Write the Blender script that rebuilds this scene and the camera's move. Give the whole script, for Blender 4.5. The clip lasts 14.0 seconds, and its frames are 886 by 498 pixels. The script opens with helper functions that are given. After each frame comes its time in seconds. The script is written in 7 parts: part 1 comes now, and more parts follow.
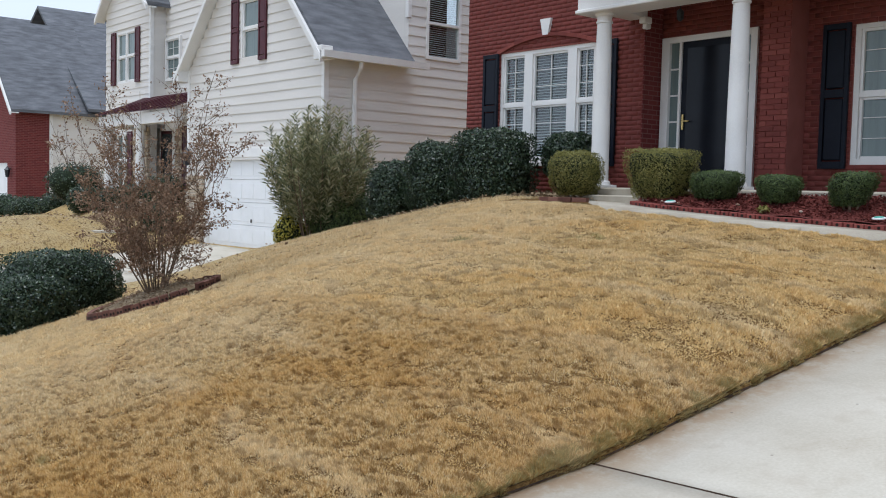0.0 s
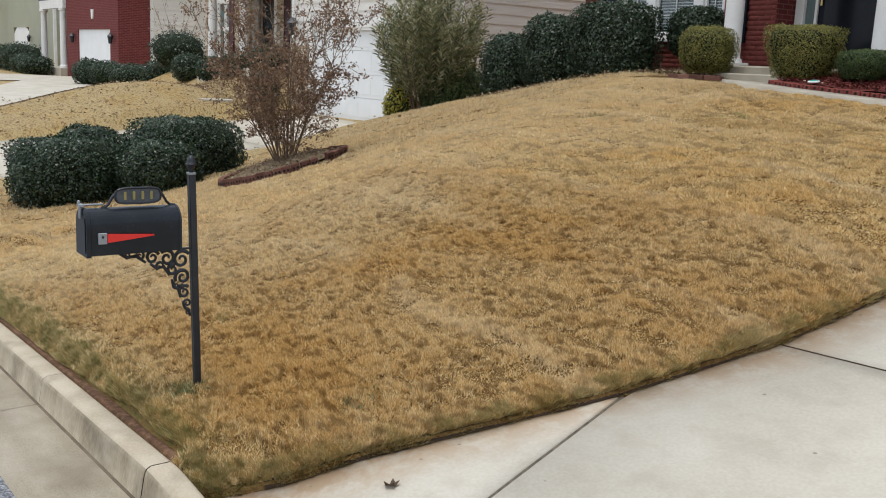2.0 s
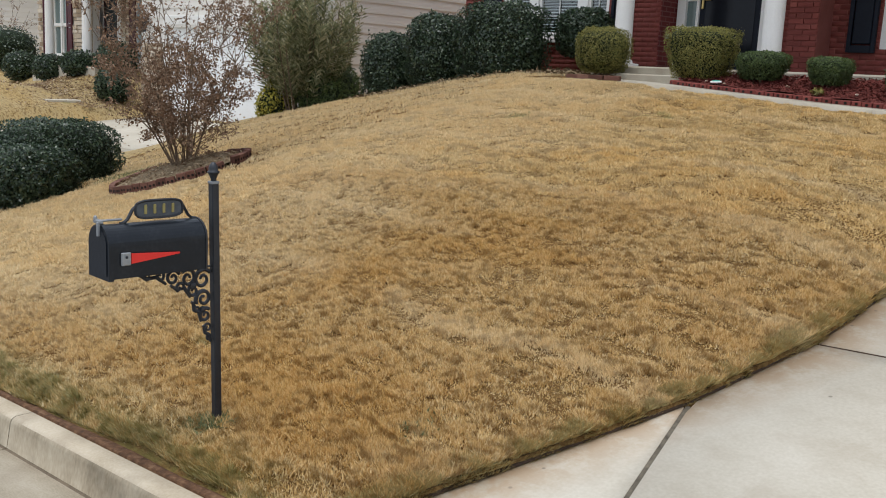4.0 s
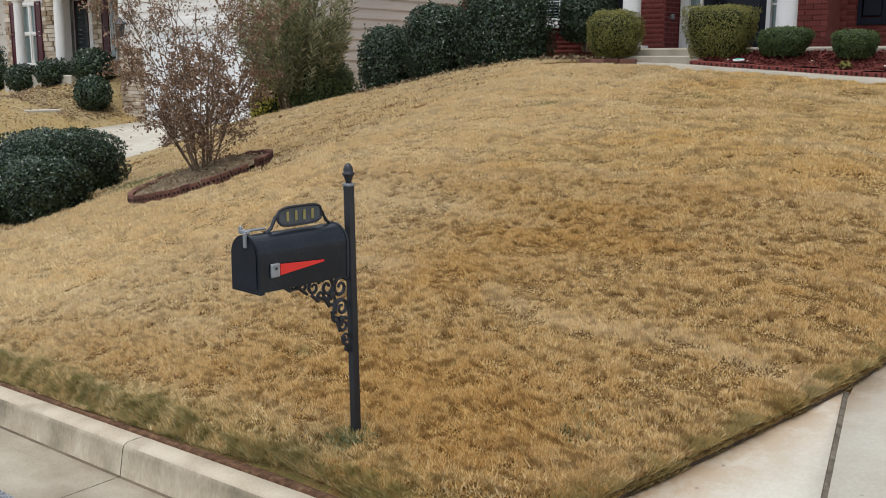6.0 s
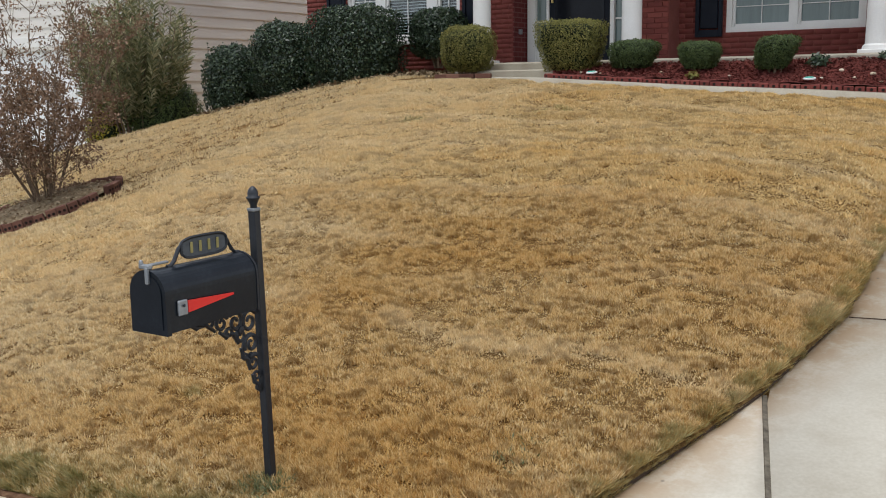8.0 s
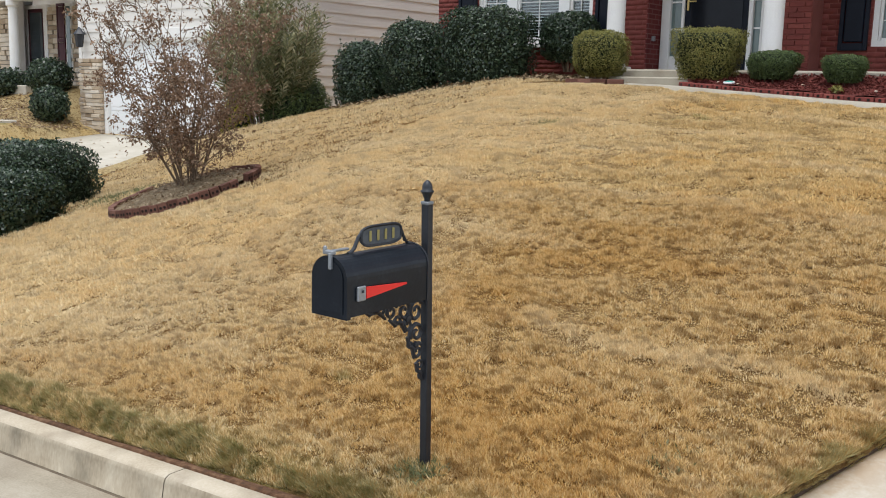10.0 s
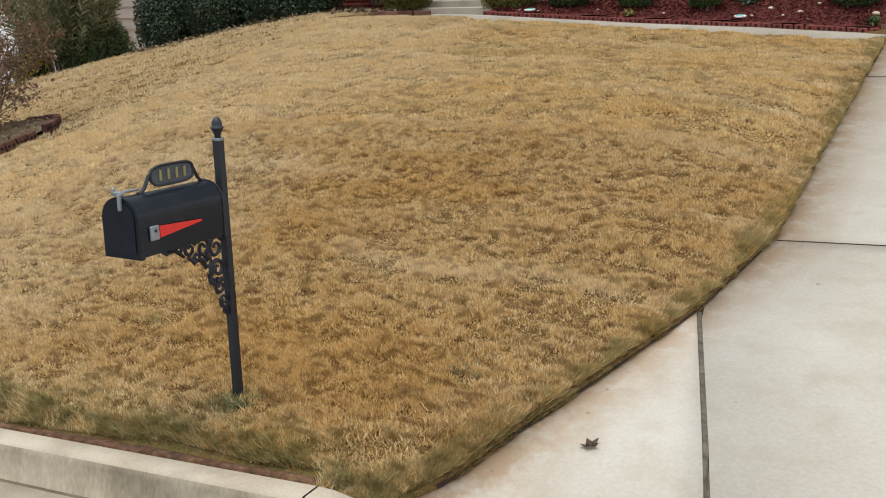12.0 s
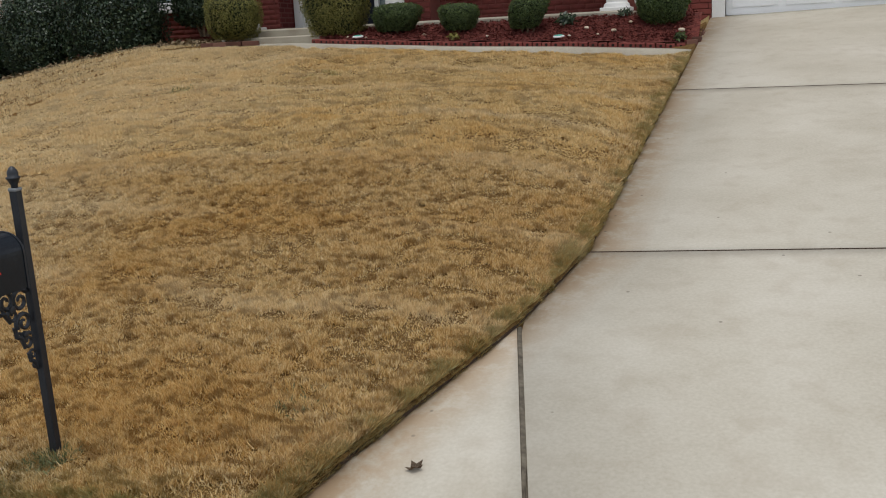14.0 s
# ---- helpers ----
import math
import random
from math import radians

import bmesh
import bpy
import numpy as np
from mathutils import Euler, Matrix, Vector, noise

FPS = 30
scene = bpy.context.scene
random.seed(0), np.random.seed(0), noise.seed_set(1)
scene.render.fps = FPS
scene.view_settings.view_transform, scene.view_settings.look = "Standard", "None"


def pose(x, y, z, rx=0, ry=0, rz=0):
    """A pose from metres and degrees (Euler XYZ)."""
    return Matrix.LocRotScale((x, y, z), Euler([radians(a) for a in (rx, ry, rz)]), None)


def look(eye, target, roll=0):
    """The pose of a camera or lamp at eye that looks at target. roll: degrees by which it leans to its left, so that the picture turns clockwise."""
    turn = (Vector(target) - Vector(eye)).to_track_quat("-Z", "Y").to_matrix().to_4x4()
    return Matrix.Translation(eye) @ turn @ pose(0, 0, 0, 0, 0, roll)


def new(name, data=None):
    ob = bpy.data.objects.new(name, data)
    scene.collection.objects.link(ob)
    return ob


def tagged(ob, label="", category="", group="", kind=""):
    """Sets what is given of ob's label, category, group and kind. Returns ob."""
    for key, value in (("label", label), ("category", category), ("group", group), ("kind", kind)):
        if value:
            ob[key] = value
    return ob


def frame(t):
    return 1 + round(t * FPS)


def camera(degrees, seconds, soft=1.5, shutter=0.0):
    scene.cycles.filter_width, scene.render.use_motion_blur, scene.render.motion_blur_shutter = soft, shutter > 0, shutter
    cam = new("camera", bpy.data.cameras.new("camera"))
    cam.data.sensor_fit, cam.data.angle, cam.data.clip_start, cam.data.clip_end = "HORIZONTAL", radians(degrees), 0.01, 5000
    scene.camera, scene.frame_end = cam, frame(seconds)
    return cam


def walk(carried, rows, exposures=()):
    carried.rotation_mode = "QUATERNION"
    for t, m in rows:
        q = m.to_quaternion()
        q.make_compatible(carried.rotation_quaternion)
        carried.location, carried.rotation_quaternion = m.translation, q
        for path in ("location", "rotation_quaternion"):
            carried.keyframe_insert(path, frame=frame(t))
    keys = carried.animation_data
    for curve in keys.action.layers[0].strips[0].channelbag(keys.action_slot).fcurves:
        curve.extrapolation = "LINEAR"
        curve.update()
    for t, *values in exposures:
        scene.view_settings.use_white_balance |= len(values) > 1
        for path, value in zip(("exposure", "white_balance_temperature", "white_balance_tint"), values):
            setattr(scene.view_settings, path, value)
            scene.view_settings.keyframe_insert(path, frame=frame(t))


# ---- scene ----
cam = camera(49.2, 14.0, 1.0)
PATH = [
    (0.0, -0.305, 0.1188, 1.5494, 86.617, -1.417, 49.629),
    (0.5, -0.37, 0.0118, 1.5317, 84.755, -4.152, 50.64),
    (1.0, -0.4373, -0.1749, 1.5205, 81.262, -5.009, 53.595),
    (1.5, -0.5008, -0.244, 1.5009, 79.813, -5.344, 57.809),
    (2.0, -0.6359, -0.2594, 1.5036, 79.192, -2.624, 54.593),
    (2.5, -0.8068, -0.4113, 1.5137, 80.136, -2.632, 55.755),
    (3.0, -0.9825, -0.5996, 1.4869, 81.44, -3.312, 52.873),
    (3.2, -1.0688, -0.6374, 1.4794, 81.3996, -3.5629, 50.1111),
    (5.3, -1.9118, -0.9683, 1.415, 78.7454, -0.9862, 40.9818),
    (5.5, -1.9513, -1.0018, 1.4153, 78.627, 0.437, 40.977),
    (6.0, -2.0646, -1.106, 1.4148, 79.324, -0.318, 42.028),
    (6.5, -2.1351, -1.1754, 1.42, 79.927, 0.308, 33.893),
    (7.0, -2.1817, -1.1485, 1.4088, 79.217, 0.942, 24.539),
    (7.5, -2.2658, -1.0826, 1.4098, 80.1534, 3.6453, 29.2136),
    (8.0, -2.4073, -1.1096, 1.3939, 80.3561, 0.8147, 32.3286),
    (8.5, -2.5102, -1.2447, 1.4033, 80.6165, -0.9331, 36.5657),
    (8.7, -2.5346, -1.266, 1.3944, 80.6786, -1.169, 39.0706),
    (10.8, -2.5588, -1.2989, 1.3836, 79.91, -2.1885, 38.0756),
    (11.0, -2.5485, -1.3062, 1.3784, 79.47, -2.32, 36.596),
    (11.5, -2.5005, -1.3165, 1.3836, 77.524, -2.412, 30.96),
    (12.0, -2.3815, -1.3118, 1.3753, 76.825, 0.688, 28.42),
    (12.5, -2.2764, -1.2922, 1.3962, 75.92, 1.291, 23.879),
    (13.0, -2.2272, -1.3076, 1.3988, 77.644, 1.711, 18.374),
    (13.5, -2.2314, -1.2982, 1.3936, 77.887, 1.462, 17.015),
    (14.0, -2.2228, -1.2933, 1.4117, 77.866, 2.656, 19.308),
]
EXPOSURES = [(0.0, 0.2, 5800, 10), (1.5, 0.14, 6200, 10), (3.0, 0.15, 6250, 10), (6.5, 0.22, 6300, 10), (7.5, 0.1, 6350, 10), (8.5, 0.28, 6250, 10), (11.0, 0.44, 6250, 10), (11.5, 0.4, 6250, 10), (12.5, 0.06, 6500, 10), (13.0, -0.03, 6500, 10), (13.5, -0.1, 6450, 10), (14.0, -0.22, 6450, 10)]
walk(cam, [(t, pose(x, y, z, rx, ry, rz)) for t, x, y, z, rx, ry, rz in PATH], EXPOSURES)

# ---- light ----
world = bpy.data.worlds.new("overcast_sky")
scene.world = world
world.use_nodes = True
wn, wl = world.node_tree.nodes, world.node_tree.links
sky = wn.new("ShaderNodeTexSky")
sky.sky_type, sky.sun_disc = "NISHITA", False
sky.sun_elevation, sky.sun_rotation = radians(76), radians(204)
sky.air_density, sky.dust_density, sky.ozone_density = 1.0, 4.0, 1.0
cloud = wn.new("ShaderNodeMix")
cloud.data_type = "RGBA"
cloud.inputs["Factor"].default_value = 0.82
cloud.inputs[7].default_value = (7.3, 7.75, 8.4, 1)
wl.new(sky.outputs["Color"], cloud.inputs[6])
wl.new(cloud.outputs[2], wn["Background"].inputs["Color"])
wn["Background"].inputs["Strength"].default_value = 0.118

sun_data = bpy.data.lights.new("sun", "SUN")
sun_data.energy, sun_data.angle, sun_data.color = 1.65, radians(25), (1.0, 0.975, 0.94)
sun_lamp = new("sun", sun_data)
sun_lamp.matrix_world = look((-4, -4.5, 20), (-6, 0, 0))
scene.view_settings.exposure = 0.0


# ---- materials ----
def ramp_colors(node, stops):
    el = node.color_ramp.elements
    while len(el) < len(stops):
        el.new(0.5)
    for e, (p, c) in zip(el, stops):
        e.position, e.color = p, (*c, 1)


def material(name, stops, scale=6.0, rough=0.8, bump=0.15, fine=40.0, metal=0.0, random_mix=0.0, stretch=(1, 1, 1), spec=0.3, detail=8.0, bump_dist=0.02, stain=None, stain_scale=0.7, stain_amount=0.5):
    """Noise-driven surface: a colour ramp over broad noise, fine relief, optional stains and a tint by object."""
    m = bpy.data.materials.new(name)
    m.use_nodes = True
    n, l = m.node_tree.nodes, m.node_tree.links
    b = n["Principled BSDF"]
    co = n.new("ShaderNodeTexCoord")
    mp = n.new("ShaderNodeMapping")
    mp.inputs["Scale"].default_value = stretch
    geo = n.new("ShaderNodeNewGeometry")
    l.new(geo.outputs["Position"], mp.inputs["Vector"])
    broad = n.new("ShaderNodeTexNoise")
    broad.inputs["Scale"].default_value, broad.inputs["Detail"].default_value = scale, detail
    l.new(mp.outputs["Vector"], broad.inputs["Vector"])
    grain = n.new("ShaderNodeTexNoise")
    grain.inputs["Scale"].default_value, grain.inputs["Detail"].default_value = fine, 4.0
    l.new(mp.outputs["Vector"], grain.inputs["Vector"])
    blend = n.new("ShaderNodeMix")
    blend.inputs["Factor"].default_value = 0.35
    l.new(broad.outputs["Fac"], blend.inputs[2])
    l.new(grain.outputs["Fac"], blend.inputs[3])
    last = blend.outputs[0]
    if random_mix:
        info = n.new("ShaderNodeObjectInfo")
        tint = n.new("ShaderNodeMix")
        tint.inputs["Factor"].default_value = random_mix
        l.new(last, tint.inputs[2])
        l.new(info.outputs["Random"], tint.inputs[3])
        last = tint.outputs[0]
    ramp = n.new("ShaderNodeValToRGB")
    ramp_colors(ramp, stops)
    l.new(last, ramp.inputs["Fac"])
    color = ramp.outputs["Color"]
    if stain:
        spots = n.new("ShaderNodeTexNoise")
        spots.inputs["Scale"].default_value, spots.inputs["Detail"].default_value = stain_scale, 6.0
        l.new(geo.outputs["Position"], spots.inputs["Vector"])
        cut = n.new("ShaderNodeMapRange")
        cut.inputs["From Min"].default_value, cut.inputs["From Max"].default_value = 0.5, 0.72
        cut.inputs["To Max"].default_value = stain_amount
        l.new(spots.outputs["Fac"], cut.inputs["Value"])
        mix = n.new("ShaderNodeMix")
        mix.data_type = "RGBA"
        mix.inputs[7].default_value = (*stain, 1)
        l.new(cut.outputs["Result"], mix.inputs["Factor"])
        l.new(color, mix.inputs[6])
        color = mix.outputs[2]
    l.new(color, b.inputs["Base Color"])
    b.inputs["Roughness"].default_value, b.inputs["Metallic"].default_value = rough, metal
    b.inputs["Specular IOR Level"].default_value = spec
    if bump:
        bp = n.new("ShaderNodeBump")
        bp.inputs["Strength"].default_value, bp.inputs["Distance"].default_value = bump, bump_dist
        l.new(grain.outputs["Fac"], bp.inputs["Height"])
        l.new(bp.outputs["Normal"], b.inputs["Normal"])
    return m


def leaf_material(name, stops, rough=0.5, spec=0.4):
    """Leaves whose colour varies from leaf to leaf."""
    m = bpy.data.materials.new(name)
    m.use_nodes = True
    n, l = m.node_tree.nodes, m.node_tree.links
    b = n["Principled BSDF"]
    geo = n.new("ShaderNodeNewGeometry")
    broad = n.new("ShaderNodeTexNoise")
    broad.inputs["Scale"].default_value = 5.0
    l.new(geo.outputs["Position"], broad.inputs["Vector"])
    blend = n.new("ShaderNodeMix")
    blend.inputs["Factor"].default_value = 0.4
    l.new(geo.outputs["Random Per Island"], blend.inputs[2])
    l.new(broad.outputs["Fac"], blend.inputs[3])
    ramp = n.new("ShaderNodeValToRGB")
    ramp_colors(ramp, stops)
    l.new(blend.outputs[0], ramp.inputs["Fac"])
    l.new(ramp.outputs["Color"], b.inputs["Base Color"])
    b.inputs["Roughness"].default_value = rough
    b.inputs["Specular IOR Level"].default_value = spec
    thin, both = n.new("ShaderNodeBsdfTranslucent"), n.new("ShaderNodeMixShader")
    both.inputs[0].default_value = 0.3
    l.new(ramp.outputs["Color"], thin.inputs["Color"])
    l.new(b.outputs[0], both.inputs[1])
    l.new(thin.outputs[0], both.inputs[2])
    l.new(both.outputs[0], n["Material Output"].inputs["Surface"])
    return m


def straw_material(name, blades, fringe=False, gain=1.0, palette=None, tuft_scale=21.0, hollow_shade=0.9, blade_share=0.36, far=False):
    """Dormant lawn: straw and rust patches, paler mown swathes, a green fringe by the kerb."""
    m = bpy.data.materials.new(name)
    m.use_nodes = True
    n, l = m.node_tree.nodes, m.node_tree.links
    b = n["Principled BSDF"]
    geo = n.new("ShaderNodeNewGeometry")
    patch = n.new("ShaderNodeTexNoise")
    patch.inputs["Scale"].default_value, patch.inputs["Detail"].default_value, patch.inputs["Roughness"].default_value = 0.8, 5.0, 0.62
    swathe = n.new("ShaderNodeMapping")
    swathe.inputs["Scale"].default_value, swathe.inputs["Rotation"].default_value = (0.55, 1.5, 1.0), (0, 0, 0.12)
    l.new(geo.outputs["Position"], swathe.inputs["Vector"])
    l.new(swathe.outputs["Vector"], patch.inputs["Vector"])
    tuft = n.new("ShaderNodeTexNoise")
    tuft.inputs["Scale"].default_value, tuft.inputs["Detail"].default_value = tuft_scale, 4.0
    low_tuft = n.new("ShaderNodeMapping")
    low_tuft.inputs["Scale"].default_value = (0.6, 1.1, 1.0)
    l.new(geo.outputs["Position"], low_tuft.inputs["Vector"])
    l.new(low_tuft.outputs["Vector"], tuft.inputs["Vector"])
    fine = n.new("ShaderNodeTexNoise")
    fine.inputs["Scale"].default_value, fine.inputs["Detail"].default_value = 110.0, 3.0
    l.new(geo.outputs["Position"], fine.inputs["Vector"])
    mix_a = n.new("ShaderNodeMix")
    mix_a.inputs["Factor"].default_value = 0.5
    l.new(patch.outputs["Fac"], mix_a.inputs[2])
    l.new(tuft.outputs["Fac"], mix_a.inputs[3])
    mix_b = n.new("ShaderNodeMix")
    mix_b.inputs["Factor"].default_value = blade_share if blades else 0.3
    l.new(mix_a.outputs[0], mix_b.inputs[2])
    l.new(geo.outputs["Random Per Island"] if blades else fine.outputs["Fac"], mix_b.inputs[3])
    ramp = n.new("ShaderNodeValToRGB")
    ramp_colors(ramp, [(p, tuple(gain * v for v in c)) for p, c in zip((0.35, 0.45, 0.54, 0.65), palette or STRAW)])
    l.new(mix_b.outputs[0], ramp.inputs["Fac"])
    # rusty patches; the tuft tone puts the shade of hollows into the colour
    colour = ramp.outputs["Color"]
    for src, lo, hi, share, tone in ((patch, 0.45, 0.6, 1.0, (0.88, 0.78, 0.6)), (tuft, 0.5, 0.6, hollow_shade, (0.5, 0.41, 0.31))):
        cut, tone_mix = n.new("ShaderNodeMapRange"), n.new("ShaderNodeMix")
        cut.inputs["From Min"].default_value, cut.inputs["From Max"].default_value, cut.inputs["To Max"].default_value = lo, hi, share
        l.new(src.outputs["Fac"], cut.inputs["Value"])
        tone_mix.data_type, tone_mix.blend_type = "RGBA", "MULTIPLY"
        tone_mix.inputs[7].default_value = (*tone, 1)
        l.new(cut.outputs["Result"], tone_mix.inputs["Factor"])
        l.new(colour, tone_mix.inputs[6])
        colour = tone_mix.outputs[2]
    sep = n.new("ShaderNodeSeparateXYZ")
    l.new(geo.outputs["Position"], sep.inputs[0])

    def calc(op, a, b, c=None):
        k = n.new("ShaderNodeMath")
        k.operation = op
        for slot, v in zip(k.inputs, (a, b, c)):
            if v is None:
                continue
            if isinstance(v, (int, float)):
                slot.default_value = v
            else:
                l.new(v, slot)
        return k.outputs[0]

    def ranged(v, lo, hi, to):
        k = n.new("ShaderNodeMapRange")
        k.interpolation_type = "SMOOTHSTEP"
        k.inputs["From Min"].default_value, k.inputs["From Max"].default_value, k.inputs["To Max"].default_value = lo, hi, to
        l.new(v, k.inputs["Value"])
        return k.outputs["Result"]

    def toned(color, factor, tone, mode="MULTIPLY"):
        k = n.new("ShaderNodeMix")
        k.data_type, k.blend_type = "RGBA", mode
        k.inputs[7].default_value = (*tone, 1)
        l.new(factor, k.inputs["Factor"])
        l.new(color, k.inputs[6])
        return k.outputs[2]

    # the turf browns off between the mailbox and the drive and stays pale on the bank to the west
    wide = n.new("ShaderNodeTexNoise")
    wide.inputs["Scale"].default_value, wide.inputs["Detail"].default_value = 0.9, 4.0
    l.new(geo.outputs["Position"], wide.inputs["Vector"])
    drift = n.new("ShaderNodeTexNoise")
    drift.inputs["Scale"].default_value = 0.9
    l.new(geo.outputs["Position"], drift.inputs["Vector"])
    if not far:
        px_, py_ = calc("MULTIPLY_ADD", sep.outputs["X"], 0.6, 2.7), calc("MULTIPLY_ADD", sep.outputs["Y"], 0.43, -1.3)
        ring_ = calc("MULTIPLY_ADD", px_, px_, calc("MULTIPLY", py_, py_))
        ring_ = calc("MULTIPLY_ADD", wide.outputs["Fac"], 2.4, ring_)
        colour = toned(colour, ranged(ring_, 2.7, 1.2, 0.55), (0.94, 0.85, 0.68))
        west = calc("MULTIPLY_ADD", wide.outputs["Fac"], 3.0, sep.outputs["X"])
        colour = toned(colour, ranged(west, -4.0, -6.6, 0.36), (0.86, 0.73, 0.49), "MIX")
        # mower swathes run across the bank: pale broken lines where two passes meet
        lane = calc("MULTIPLY_ADD", sep.outputs["X"], 0.1, sep.outputs["Y"])
        lane = calc("MULTIPLY_ADD", drift.outputs["Fac"], 0.5, lane)
        lane = calc("PINGPONG", calc("ADD", lane, 0.45), 0.475)
        lane_worn = calc("MULTIPLY", ranged(lane, 0.17, 0.0, 0.42), ranged(patch.outputs["Fac"], 0.62, 0.42, 1.0))
        colour = toned(colour, lane_worn, (0.88, 0.74, 0.48), "MIX")
    # scattered living tufts
    weed = n.new("ShaderNodeTexNoise")
    weed.inputs["Scale"].default_value, weed.inputs["Detail"].default_value = 1.9, 3.0
    l.new(geo.outputs["Position"], weed.inputs["Vector"])
    colour = toned(colour, ranged(weed.outputs["Fac"], 0.70, 0.78, 0.55), (0.20, 0.22, 0.07), "MIX")
    # green fringe along the kerb and the drive
    band = n.new("ShaderNodeMapRange")
    band.inputs["From Min"].default_value, band.inputs["From Max"].default_value = 1.34, 1.02
    band.inputs["To Min"].default_value, band.inputs["To Max"].default_value = 0.0, 0.6
    l.new(sep.outputs["Y"], band.inputs["Value"])
    gpatch = n.new("ShaderNodeMapRange")
    gpatch.inputs["From Min"].default_value, gpatch.inputs["From Max"].default_value = 0.4, 0.6
    l.new(tuft.outputs["Fac"], gpatch.inputs["Value"])
    gmul = n.new("ShaderNodeMath")
    gmul.operation = "MULTIPLY"
    l.new(band.outputs["Result"], gmul.inputs[0])
    l.new(gpatch.outputs["Result"], gmul.inputs[1])
    green = n.new("ShaderNodeMix")
    green.data_type = "RGBA"
    green.inputs[7].default_value = (0.27, 0.25, 0.08, 1)
    l.new(gmul.outputs[0], green.inputs["Factor"])
    l.new(colour, green.inputs[6])
    if fringe:
        # the uncut edge keeps some green
        damp = n.new("ShaderNodeMix")
        damp.data_type = "RGBA"
        damp.inputs[7].default_value = (0.20, 0.205, 0.065, 1)
        share = n.new("ShaderNodeMapRange")
        share.inputs["From Min"].default_value, share.inputs["From Max"].default_value = 0.15, 0.85
        share.inputs["To Min"].default_value, share.inputs["To Max"].default_value = 0.15, 0.7
        l.new(geo.outputs["Random Per Island"], share.inputs["Value"])
        l.new(share.outputs["Result"], damp.inputs["Factor"])
        l.new(green.outputs[2], damp.inputs[6])
        green = damp
    l.new(green.outputs[2], b.inputs["Base Color"])
    b.inputs["Roughness"].default_value, b.inputs["Specular IOR Level"].default_value = 0.85, 0.15
    if blades:
        thin, both = n.new("ShaderNodeBsdfTranslucent"), n.new("ShaderNodeMixShader")
        both.inputs[0].default_value = 0.35
        l.new(green.outputs[2], thin.inputs["Color"])
        l.new(b.outputs[0], both.inputs[1])
        l.new(thin.outputs[0], both.inputs[2])
        l.new(both.outputs[0], n["Material Output"].inputs["Surface"])
    else:
        bp = n.new("ShaderNodeBump")
        bp.inputs["Strength"].default_value, bp.inputs["Distance"].default_value = 0.9, 0.03
        l.new(fine.outputs["Fac"], bp.inputs["Height"])
        l.new(bp.outputs["Normal"], b.inputs["Normal"])
    return m


